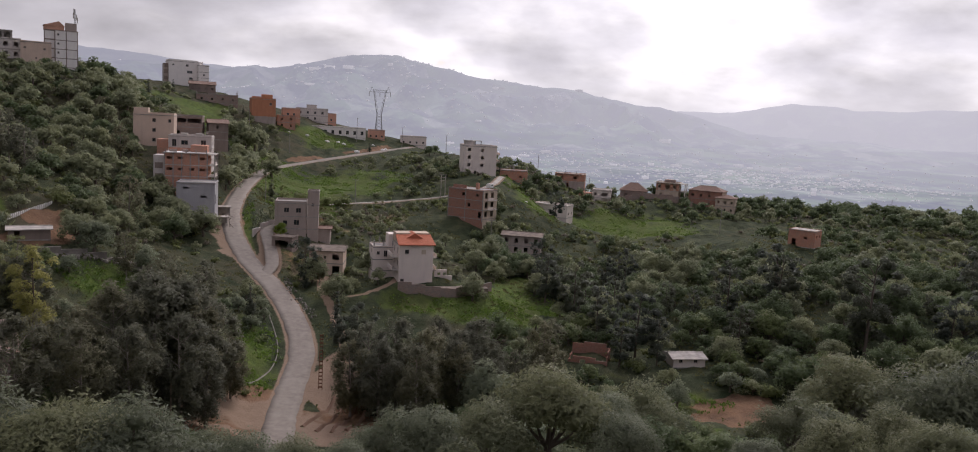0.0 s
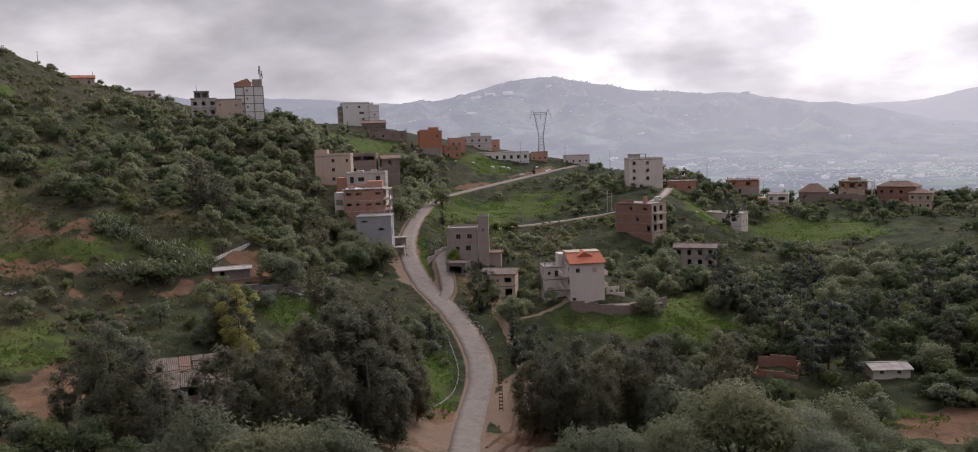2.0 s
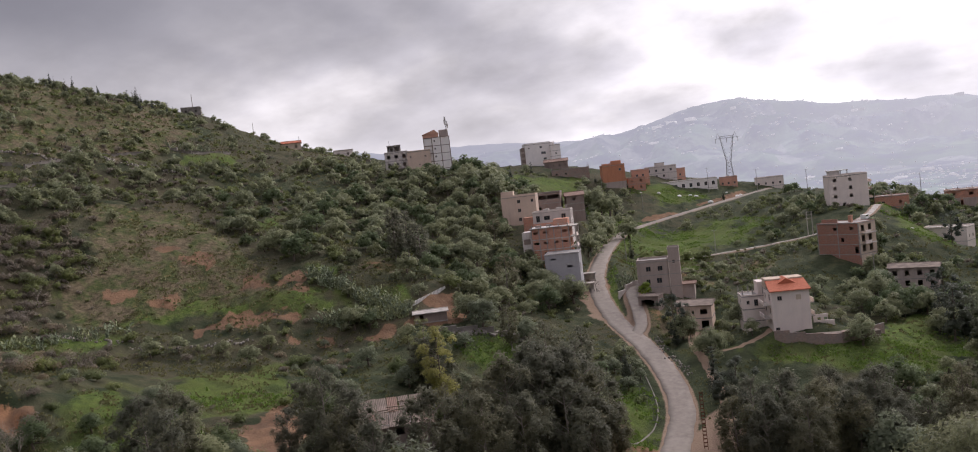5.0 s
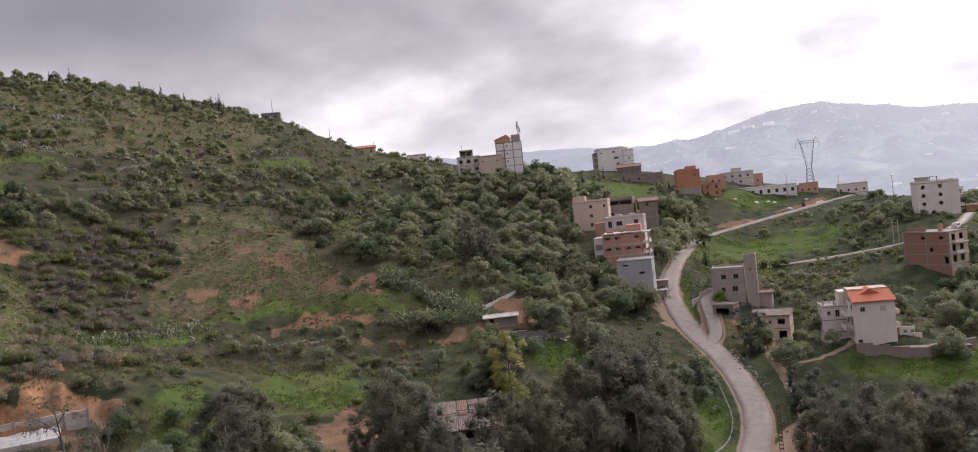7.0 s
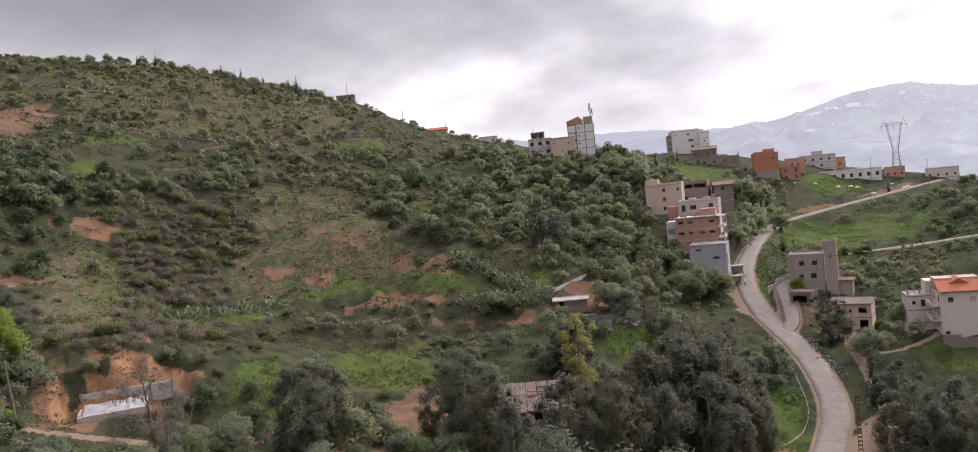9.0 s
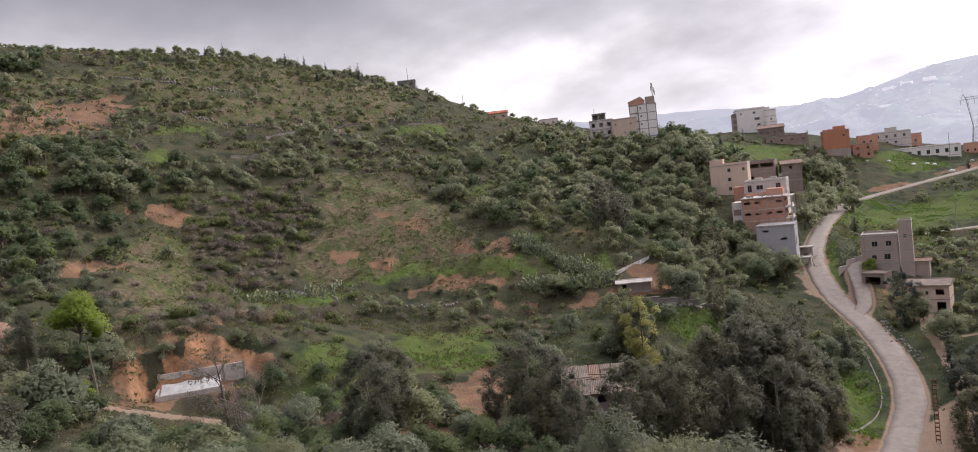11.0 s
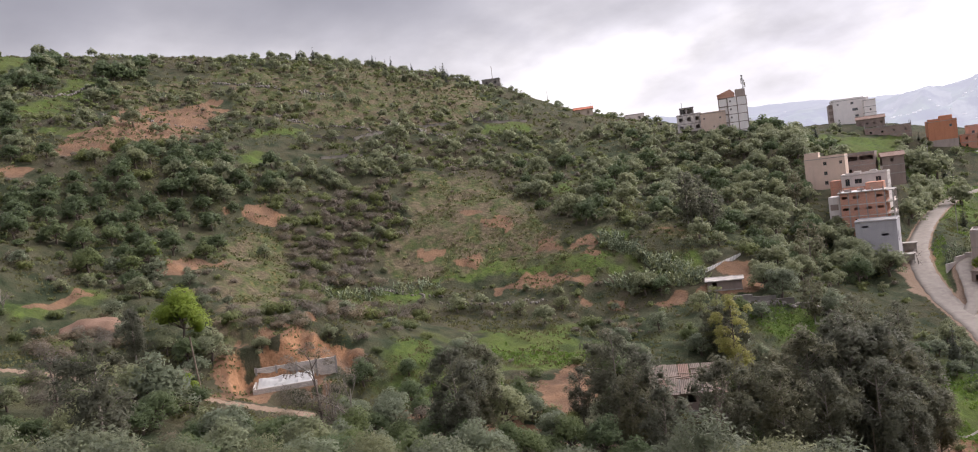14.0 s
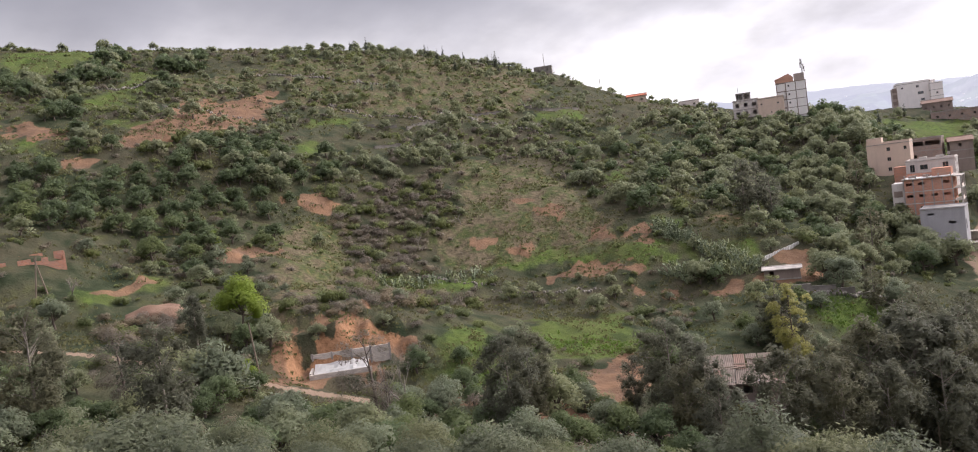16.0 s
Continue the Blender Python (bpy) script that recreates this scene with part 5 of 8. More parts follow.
house("apartment_block", "white end bay of the apartment block", -161.5, 446.5, 30, 5.5, 10.0, 4, 3.2, BRIGHT, front=rows_of(5.5, 4, 3.2, 1, 0.9, 1.0, skip=((3, 0), (1, 0))), top=0.4, z=69.0)
for (xx, yy, ww, dd, nf, lab, mat) in ((-154.0, 424, 13.0, 9.0, 1, "low brown house with an old tiled gable", BROWN), (-141, 409, 20.0, 9.0, 1, "long brown block house with column stubs", BRICK_OLD)):
    house("house", lab, xx, yy, 22, ww, dd, nf, 4.2, mat, front=rows_of(ww, nf, 4.2, 4, 0.9, 1.0, 1.6), glazed=False, roof="gable" if dd == 9.0 and ww < 14 else "flat", rise=1.6, tile=TILE_OLD, stubs=ww > 14, top=0.2)
house("house", "orange rendered house with a blank gable wall", -116.0, 404.5, 24, 11.6, 10.0, 4, 3.4, ORANGE, front=[(8.5, 9.6, 10.8, 12.0)], right=rows_of(9.5, 4, 3.4, 2), bands=False, top=0.5, z=51.4)
h = bpy.data.objects[[o.name for o in bpy.data.objects if o.get("label") == "orange rendered house with a blank gable wall"][0]]
add_box(h, "plinth", GREY, -5.83, 5.83, -0.07, -0.004, -4, 5.2, "grey unpainted foot of the wall")
add_box(h, "stair_head", ORANGE, -0.5, 4.5, 2.0, 7.0, 13.8, 16.2, "orange stair head on the roof", 0.25)
add_box(h, "roof_wall", BRICK, -5.6, -1.0, 3.0, 3.3, 13.8, 15.0)
house("house", "salmon house with a small window", -107.0, 424.0, 20, 9.0, 8.0, 2, 4.6, PINK, front=[(2.0, 3.2, 5.8, 7.0), (5.2, 6.2, 5.8, 7.0)], top=0.3, slab=CONC_PALE, z=52.0)
house("house", "dark red brick house with a flat roof", -106.5, 412.0, 20, 9.0, 6.0, 2, 3.2, BRICK, front=rows_of(9.0, 2, 3.2, 2), glazed=False, top=0.2, z=51.0)
house("house", "grey two-storey house with a roof terrace", -104.2, 460.0, 18, 17.6, 9.0, 3, 3.4, PALE, front=rows_of(16.5, 3, 3.3, 4, 1.2, 1.4, 1.1, skip=((0, 0), (1, 3))), top=0.6, z=51.4)
house("roof_room", "salmon roof room above the grey house", -94.2, 465.0, 18, 5.4, 5.0, 2, 4.8, PINK, front=rows_of(5.0, 2, 4.6, 1), top=0.2, z=50.0, category="roof room")
house("roof_room", "small grey stair head on the roof terrace", -105.5, 464.0, 18, 5.4, 4.0, 1, 2.2, PALE, top=0.1, z=61.8, category="roof room", down=0.0)
house("schoolhouse", "long white single-storey building with many windows", -87.0, 444.0, 14, 32.0, 8.0, 1, 5.0, BRIGHT, front=rows_of(32.0, 1, 5.0, 8, 1.5, 2.0, 1.5), left=rows_of(7.5, 1, 5.0, 2, 1.2, 1.6, 1.4), top=0.35, z=47.4, slab=CONC_PALE, category="school")
house("house", "small salmon house beside the pylon", -67.0, 458.0, 10, 9.5, 6.0, 1, 4.8, PINK, front=rows_of(9.5, 1, 4.8, 3), top=0.3)
house("house", "small white house at the road's crest", -46.5, 466.0, 8, 15.0, 8.0, 1, 4.6, WHITE, front=rows_of(15.0, 1, 4.6, 4), top=0.4)

# ---- the spur to the right ----
h = house("apartment_block", "pale four-storey block with dark windows", -5.2, 337.0, 12, 14.0, 11.0, 4, 3.1, WHITE, front=[(x0, x0 + 1.2, k * 3.1 + 1.0, k * 3.1 + 2.3) for k in (1, 2, 3) for x0 in (1.6, 7.2)] + [(4.5, 5.6, 1.0, 2.2)], right=rows_of(10.5, 4, 3.1, 3, 1.5, 1.8, 0.6), top=0.5, bands=False, z=37.2, glazed=False)
add_box(h, "stair_head", PALE, -6.5, -2.5, 1.0, 5.0, 12.6, 14.6)
add_box(h, "roof_slab", CONC_PALE, -6.8, 0.6, 0.7, 5.3, 14.604, 14.8)
for xx in (-2.2, 0.2):
    add_box(h, "post", CONC, xx - 0.14, xx + 0.14, 1.0, 1.28, 12.6, 14.6)
for k in (1, 2, 3):
    b = add_box(h, "balcony", CONC_PALE, 7.04, 8.6, 1.0, 9.0, 3.1 * k - 0.15, 3.1 * k)
    add_box(b, "balustrade", WHITE, 8.48, 8.6, 1.0, 9.0, 3.1 * k, 3.1 * k + 0.85)
house("house", "low brick house with column stubs", 9.5, 347.5, 0, 12.0, 8.0, 1, 4.0, BRICK, front=rows_of(12.0, 1, 4.0, 2, 1.0, 1.2), glazed=False, stubs=True, top=0.2)
h = house("house", "red brick house with a balconied end", -8.4, 267.0, -31, 14.0, 9.0, 3, 3.1, BRICK_RED, z=27.9, front=[(5.6, 6.8, 7.4, 8.3), (11.0, 12.2, 7.4, 8.3), (12.2, 13.4, 0.4, 2.4), (8.0, 9.0, 3.8, 5.0)], right=rows_of(7.5, 3, 3.1, 2, 1.8, 1.9, 0.6), glazed=False, columns=2, side_wall=CREAM, top=0.15, slab=CONC)
add_box(h, "chimney", BRICK, 2.0, 3.0, 3.0, 4.0, 9.5, 11.6)
for k in (1, 2):
    b = add_box(h, "balcony", CONC_PALE, 7.04, 8.3, 1.2, 7.6, 3.1 * k - 0.15, 3.1 * k)
    add_box(b, "balustrade", WHITE, 8.2, 8.3, 1.2, 4.4, 3.1 * k, 3.1 * k + 0.9)
add_box(h, "roof_wall", BRICK_RED, -6.8, -1.5, 2.6, 2.85, 9.5, 10.6)
house("house", "low white house with a parapet", 24.5, 327.0, -24, 15.0, 8.0, 1, 4.6, WHITE, front=rows_of(15.0, 1, 4.6, 3, 0.9, 0.9, 2.2), right=rows_of(7.5, 1, 4.6, 2), glazed=False, top=0.4, slab=CONC_PALE)
house("house", "old grey house with a low sheet roof", 10.5, 251.5, -8, 12.5, 7.0, 2, 2.9, GREY, front=rows_of(12.5, 2, 2.9, 4, 1.2, 1.5, 0.8), roof="gable", rise=0.9, tile=SHEET_OLD, glazed=False)
h = house("house", "brick house with a pale slab roof and rendered ground floor", 40.5, 415.0, -10, 15.5, 9.0, 2, 3.5, BRICK, front=[(2.6, 4.4, 4.6, 6.0), (9.6, 11.4, 4.6, 6.0), (6.2, 7.2, 0.4, 2.4)], glazed=False, top=0.25, slab=CONC_PALE, over=0.5, stubs=False)
for x0, x1 in ((-7.8, -1.62), (-0.48, 7.8)):
    add_box(h, "plinth", GREY, x0, x1, -0.06, -0.004, -3, 3.2, "grey rendered ground floor front")
add_box(h, "lean_to", BROWN, -11.4, -7.84, 1.0, 7.0, -3, 5.6, "dark lean-to against the end wall")
for xx in (-7.0, -2.4, 3.2):
    add_box(h, "column_stub", CONC, xx - 0.15, xx + 0.15, 1.2, 1.5, 7.45, 8.6)
h = house("house", "pale two-storey house with an unfinished brick end", 54.5, 393.5, -12, 9.0, 8.0, 2, 3.5, WHITE, front=[(1.0, 2.2, 4.4, 5.9), (4.6, 7.6, 3.8, 5.9), (1.4, 3.0, 0.4, 2.4), (5.4, 6.6, 1.0, 2.2)], glazed=False, top=0.35, slab=CONC_PALE, over=0.3)
b = add_box(h, "balcony", CONC_PALE, 0.2, 4.4, -1.3, -0.06, 3.3, 3.5)
add_box(b, "balustrade", WHITE, 0.2, 4.4, -1.3, -1.18, 3.5, 4.4)
add_box(h, "brick_bay", BRICK, -11.5, -4.55, 0.6, 7.0, -3, 5.4, "half-built red brick bay")
for xx in (-11.2, -8.0, -5.0):
    add_box(h, "column_stub", CONC, xx - 0.16, xx + 0.16, 0.8, 1.1, 5.4, 6.8)
house("barn", "old red brick barn with a steep brown hip roof", 70.0, 392.0, -10, 13.0, 10.0, 1, 3.6, BRICK_OLD, front=[(2.0, 3.4, 0.2, 2.4)], roof="hip", rise=3.6, tile=TILE_OLD, category="barn", glazed=False)
h = house("house", "two-storey house with brick upper floor and wide pale slabs", 85.5, 388.0, -20, 11.0, 9.0, 2, 3.6, CREAM, front=[(1.0, 2.2, 4.8, 6.2), (4.6, 6.6, 4.4, 6.4), (8.2, 9.6, 4.8, 6.2), (2.0, 3.2, 1.0, 2.4)], right=rows_of(8.5, 2, 3.6, 2, 2.4, 2.4, 0.4), slab=CONC_PALE, over=0.9, top=0.3, glazed=False)
for x0, x1 in ((-5.5, -4.55), (-3.25, -0.95), (1.15, 2.65), (4.15, 5.5)):
    add_box(h, "brick_panel", BRICK, x0, x1, -0.05, -0.004, 3.7, 7.1, "unplastered brick between the windows")
for k in (1, 2):
    b = add_box(h, "balcony", CONC_PALE, 5.6, 8.6, 0.2, 8.6, 3.6 * k - 0.2, 3.6 * k)
    for yy in (0.4, 8.3):
        add_box(b, "post", WHITE, 8.1, 8.5, yy, yy + 0.35, 3.6 * (k - 1), 3.6 * k - 0.2)
add_box(h, "roof_room", BRICK_OLD, -2.0, 3.0, 3.0, 7.0, 7.44, 8.8)
house("house", "brick house with a pale end wall and old tiled roof", 103.0, 384.0, -30, 16.0, 9.0, 2, 3.7, BRICK_RED, front=rows_of(16.0, 2, 3.7, 4, 1.1, 1.2, skip=((0, 0), (0, 1), (1, 3))), right=rows_of(8.5, 2, 3.7, 2, 1.2, 1.3), side_wall=CREAM, glazed=False, roof="hip", rise=2.2, tile=TILE_OLD)
h = house("house", "pale rendered wing with small windows beside the brick house", 110.5, 376.0, -24, 9.0, 8.0, 2, 3.4, CREAM, front=rows_of(9.0, 2, 3.4, 3, 0.9, 1.2), right=rows_of(7.5, 2, 3.4, 2, 0.9, 1.2), roof="hip", rise=1.4, tile=TILE_OLD, glazed=False)
masonry("field_wall", "long block wall in front of the houses", [(62, 389), (78, 385), (96, 379)], 2.6, 0.3, BRICK_OLD)
house("shed", "square brick shed with a pale flat roof", 102.0, 259.0, -38, 8.5, 7.0, 1, 5.2, BRICK, front=[(1.2, 2.6, 0.3, 2.4), (5.0, 6.0, 2.6, 3.4)], right=rows_of(6.5, 1, 5.2, 2, 0.9, 0.9, 3.0), glazed=False, top=0.1, slab=CONC_PALE, category="shed")

# ---- ruins and small works down in the valley and on the hill ----
h = thing("ruin", 21.5, 158.0, -15, "roofless ruin of red block walls", "ruin", drop=1.3)
for m4, ww, tops in ((pose(-4, 0, 0), 8.0, 2.6), (pose(4, 0.24, 0, 0, 0, 90), 5.0, 3.8), (pose(-4, 5.2, 0, 0, 0, -90), 5.0, 2.2), (pose(4, 5.4, 0, 0, 0, 180), 8.0, 4.4)):
    bm = bmesh.new()
    pierced(bm, m4, ww, -2, tops, [(ww * 0.3, ww * 0.3 + 1.1, 0.8, 2.0), (0.0, 0.9, tops - 0.8, tops), (ww * 0.7, ww, tops - 0.5, tops)])
    part("wall", bm, BRICK_RED, h)
h = house("hut", "low white hut in the trees", 43.0, 161.0, 10, 7.0, 5.0, 1, 1.7, WHITE, front=rows_of(6.5, 1, 2.8, 2, 0.8, 0.9), roof="gable", rise=0.7, tile=CONC_PALE, category="hut")

h = house("shack", "old shack with a patched sheet roof", -59.5, 89.8, 33, 9.4, 6.5, 1, 2.4, BROWN, front=[(0.8, 2.0, 0.2, 2.1), (4.6, 5.8, 1.0, 2.0)], glazed=False, roof="none", category="shack", z=27.6)
for k in range(7):
    for j in range(2):
        bm = bmesh.new()
        wave = [[bm.verts.new((-0.72 + s * 0.06, sy, 0.03 * math.sin(s * 1.57) + dz)) for s in range(25)] for sy, dz in ((-1.95, 0.02), (1.95, 0.02), (1.95, 0), (-1.95, 0))]
        for q0, q1 in ((0, 1), (1, 2), (2, 3), (3, 0)):
            for s in range(24):
                bm.faces.new((wave[q0][s], wave[q0][s + 1], wave[q1][s + 1], wave[q1][s]))
        o = part("roof_sheet", bm, (SHEET_OLD, SHEET_OLD, TILE_OLD, SHEET_OLD, SHEET_OLD)[(k * 2 + j) % 5], h)
        o.matrix_basis = pose(-4.6 + k * 1.5 + random.uniform(-0.1, 0.1), 1.2 + j * 3.5, 2.9 + 1.15 * j + random.uniform(0, 0.08), random.uniform(15, 19), random.uniform(-2, 2), random.uniform(-4, 4))
for k in range(6):
    bm = bmesh.new()
    box(bm, -1.3, 1.3, -0.1, 0.1, 0, 0.12)
    o = part("plank", bm, PLANK, h)
    o.matrix_basis = pose(random.uniform(-3, 3), random.uniform(0, 6), 4.2 + random.uniform(0, 0.1), 0, 0, random.uniform(-30, 30))

# the building site cut into the red bank
h = thing("foundation", -104.4, 58.2, 57, "concrete block foundation walls on a building site", "foundation", z=35.3)
for (x0, x1, y0, y1, z1, mat, nm) in ((-6.0, 6.0, 3.3, 3.6, 2.7, BLOCK, "rear_wall"), (-6.0, 3.0, -1.8, -1.5, 0.7, BLOCK, "front_wall"), (-6.0, -5.7, -1.5, 2.6, 0.9, CONC_PALE, "end_wall")):
    n_c = 3 if z1 > 2 else 1
    for k in range(n_c):
        b = add_box(h, nm, mat, x0, x1, y0, y1, z1 * k / n_c - (1.0 if k == 0 else -0.012), z1 * (k + 1) / n_c)
for k in range(5):
    add_box(h, "column", CONC, -5.9 + k * 2.9, -5.6 + k * 2.9, 3.14, 3.3, -1, 2.9)
bm = bmesh.new()
ns = 14
gv = [[bm.verts.new((-5.4 + a * 8.0 / ns, -1.4 + b * 3.6 / 7, 0.5 + 0.9 * b / 7 + 0.12 * value_noise(np.array([a * 0.8]), np.array([b * 0.9]))[0])) for b in range(8)] for a in range(ns + 1)]
for a in range(ns):
    for b in range(7):
        bm.faces.new((gv[a][b], gv[a + 1][b], gv[a + 1][b + 1], gv[a][b + 1]))
bmesh.ops.solidify(bm, geom=bm.faces[:], thickness=0.06)
part("tarpaulin", bm, LIMEWASH, h, "white crumpled plastic sheet")

# the enclosure with the white fence, and its shed
h = thing("fence", -92.0, 146.0, 0, "white picket fence panel along the enclosure", "fence", z=ground_z(-92, 146))
a, b = Vector((-94.3, 153.0)), Vector((-91.0, 164.8))
for k in range(27):
    p = a.lerp(b, k / 26)
    zz = 35.6 + 2.1 * k / 26 - h.location.z
    bm = bmesh.new()
    box(bm, p.x + 92 - 0.06, p.x + 92 + 0.06, p.y - 146 - 0.215, p.y - 146 + 0.215, zz - 2.0, zz + 0.95 + 0.04 * (k % 3))
    part("slat", bm, LIMEWASH, h)
house("shed", "stone shed with a pale sheet roof", -86.6, 149.2, 30, 7.0, 4.5, 1, 1.8, BROWN, z=33.2, front=[(1.0, 1.9, 0.0, 1.6)], roof="gable", rise=0.35, tile=CONC_PALE, glazed=False, category="shed")
masonry("stone_wall", "dry stone wall along a terrace", [(-84, 146), (-76, 150), (-68, 156)], 1.0, 0.5, STONE)

for line in ([(-229, 162), (-231, 177), (-233, 192), (-231, 212)], [(-214, 138), (-214, 146), (-213, 153)], [(-236, 149), (-232, 160)], [(-238, 225), (-226, 227), (-224, 245)]):
    masonry("terrace_wall", "low dry stone terrace wall overgrown with grass", line, 0.75, 0.7, STONE)
h = thing("ruin", -147.5, 27.0, 80, "fallen red brick house with broken walls", "ruin")
for m4, ww, tops in ((pose(-5, 0, 0), 10.0, 0.9), (pose(5, 0.24, 0, 0, 0, 90), 5.0, 1.5), (pose(-5, 5.2, 0, 0, 0, -90), 5.0, 1.1), (pose(5, 5.4, 0, 0, 0, 180), 10.0, 1.6)):
    bm = bmesh.new()
    pierced(bm, m4, ww, -2, tops, [(ww * 0.15, ww * 0.15 + 1.6, 0.1, tops), (ww * 0.5, ww * 0.65, tops - 0.5, tops), (ww * 0.75, ww, tops - 0.8, tops)])
    part("wall", bm, BRICK, h)
for (xx, yy, lab, mat, yaw) in ((-288, 292, "low stone house on the hill's crest", STONE, 40), (-248, 313.5, "low house with an orange roof on the crest", CREAM, 38), (-223, 320, "small pale house on the crest", WHITE, 34)):
    house("cottage", lab, xx, yy, yaw, 9.0, 6.0, 1, 3.2, mat, front=rows_of(9.0, 1, 3.2, 2), roof="gable" if mat is CREAM else "flat", rise=1.2, tile=TILE_OLD if mat is not CREAM else TILE, glazed=False, top=0.2, category="cottage")

# heap of dug earth and furrowed mud at the junction
EARTH, _n = material("dug_earth")
_at = _n.add("ShaderNodeTexCoord").outputs["Object"]
_a, _f = _n.noise(_at, 0.5, 5), _n.noise(_at, 5.0, 6, 0.7)
finish(_n, _n.mix(_a, (0.17, 0.10, 0.07), (0.29, 0.19, 0.135)), 0.97, _f, 0.8, 0.15, spec=0.08)
bm = bmesh.new()
bmesh.ops.create_icosphere(bm, subdivisions=4, radius=1.0)
for v in bm.verts:
    v.co = Vector((v.co.x * 5.4, v.co.y * 3.4, v.co.z * 2.5)) * (1 + 0.16 * noise.noise(v.co * 2.2) + 0.05 * noise.noise(v.co * 7))
mound = part("earth_mound", bm, EARTH)
for p in mound.data.polygons:
    p.use_smooth = True
mound.matrix_world = pose(-130.2, 39.6, ground_z(-130.2, 39.6) - 1.0, 0, 0, 65)
tagged(mound, "smooth heap of tan dug earth", "earth mound")
for k, (a, b) in enumerate((((-24.6, 132), (-26.6, 116.5)), ((-22.4, 130.5), (-24.4, 116)), ((-20.6, 129), (-22.2, 116.5)), ((-18.8, 128), (-20.0, 117)))):
    bm = bmesh.new()
    rows = []
    for j in range(22):
        t = j / 21
        x, y = a[0] + (b[0] - a[0]) * t, a[1] + (b[1] - a[1]) * t
        lump = 0.75 + 0.35 * noise.noise(Vector((x * 0.9, y * 0.9, k)))
        rows.append([bm.verts.new((x + sx * 0.62 * lump, y, ground_z(x + sx * 0.6, y) + z0 * lump)) for sx, z0 in ((-1, -0.25), (-0.5, 0.18), (0.05, 0.42), (0.55, 0.16), (1, -0.25))])
    for p, q2 in zip(rows, rows[1:]):
        for j in range(4):
            bm.faces.new((p[j], p[j + 1], q2[j + 1], q2[j]))
    bm.faces.new(rows[0])
    bm.faces.new(rows[-1][::-1])
    tagged(part("mud_ridge", bm, EARTH), "long ridge of wet brown mud beside the road", "mud ridge", "mud ridges at the junction")


# ---- plants ----
def tube(points, radii, sides=5):
    """A tapering limb through points, as quads."""
    v, f = [], []
    pts = [Vector(p) for p in points]
    for k, (p, r) in enumerate(zip(pts, radii)):
        q = (pts[min(k + 1, len(pts) - 1)] - pts[max(k - 1, 0)]).to_track_quat("Z", "Y")
        for s in range(sides):
            v.append(p + q @ Vector((r * math.cos(s * math.tau / sides), r * math.sin(s * math.tau / sides), 0)))
        if k:
            for s in range(sides):
                a, b = (k - 1) * sides + s, (k - 1) * sides + (s + 1) % sides
                f.append((a, b, b + sides, a + sides))
    return np.array(v, float), split(np.array(f, int))


def split(quads4):
    """Quads cut into triangles."""
    return np.stack([quads4[:, (0, 1, 2)], quads4[:, (0, 2, 3)]], 1).reshape(-1, 3)


def join(pieces):
    v, f, n = [], [], 0
    for a, b in pieces:
        v.append(a)
        f.append(b + n)
        n += len(a)
    return np.vstack(v), np.vstack(f)


def blades(centres, normals, length, width, r):
    """Leaf blades: a pointed sprig at each centre."""
    n = len(centres)
    normals = normals / np.maximum(np.linalg.norm(normals, axis=1), 1e-6)[:, None]
    side = np.cross(normals, r.normal(size=(n, 3)))
    side /= np.maximum(np.linalg.norm(side, axis=1), 1e-6)[:, None]
    other = np.cross(normals, side)
    ln = (length * r.uniform(0.6, 1.4, n))[:, None]
    wd = (width * r.uniform(0.6, 1.4, n))[:, None]
    v = np.stack([centres + side * ln * 0.62, centres - side * ln * 0.38 + other * wd * 0.62, centres - side * ln * 0.38 - other * wd * 0.62], 1)
    return v.reshape(-1, 3), np.arange(3 * n).reshape(-1, 3)


HEART = split(np.array([(0, 1, 3, 2), (4, 6, 7, 5), (0, 4, 5, 1), (2, 3, 7, 6), (0, 2, 6, 4), (1, 5, 7, 3)]))


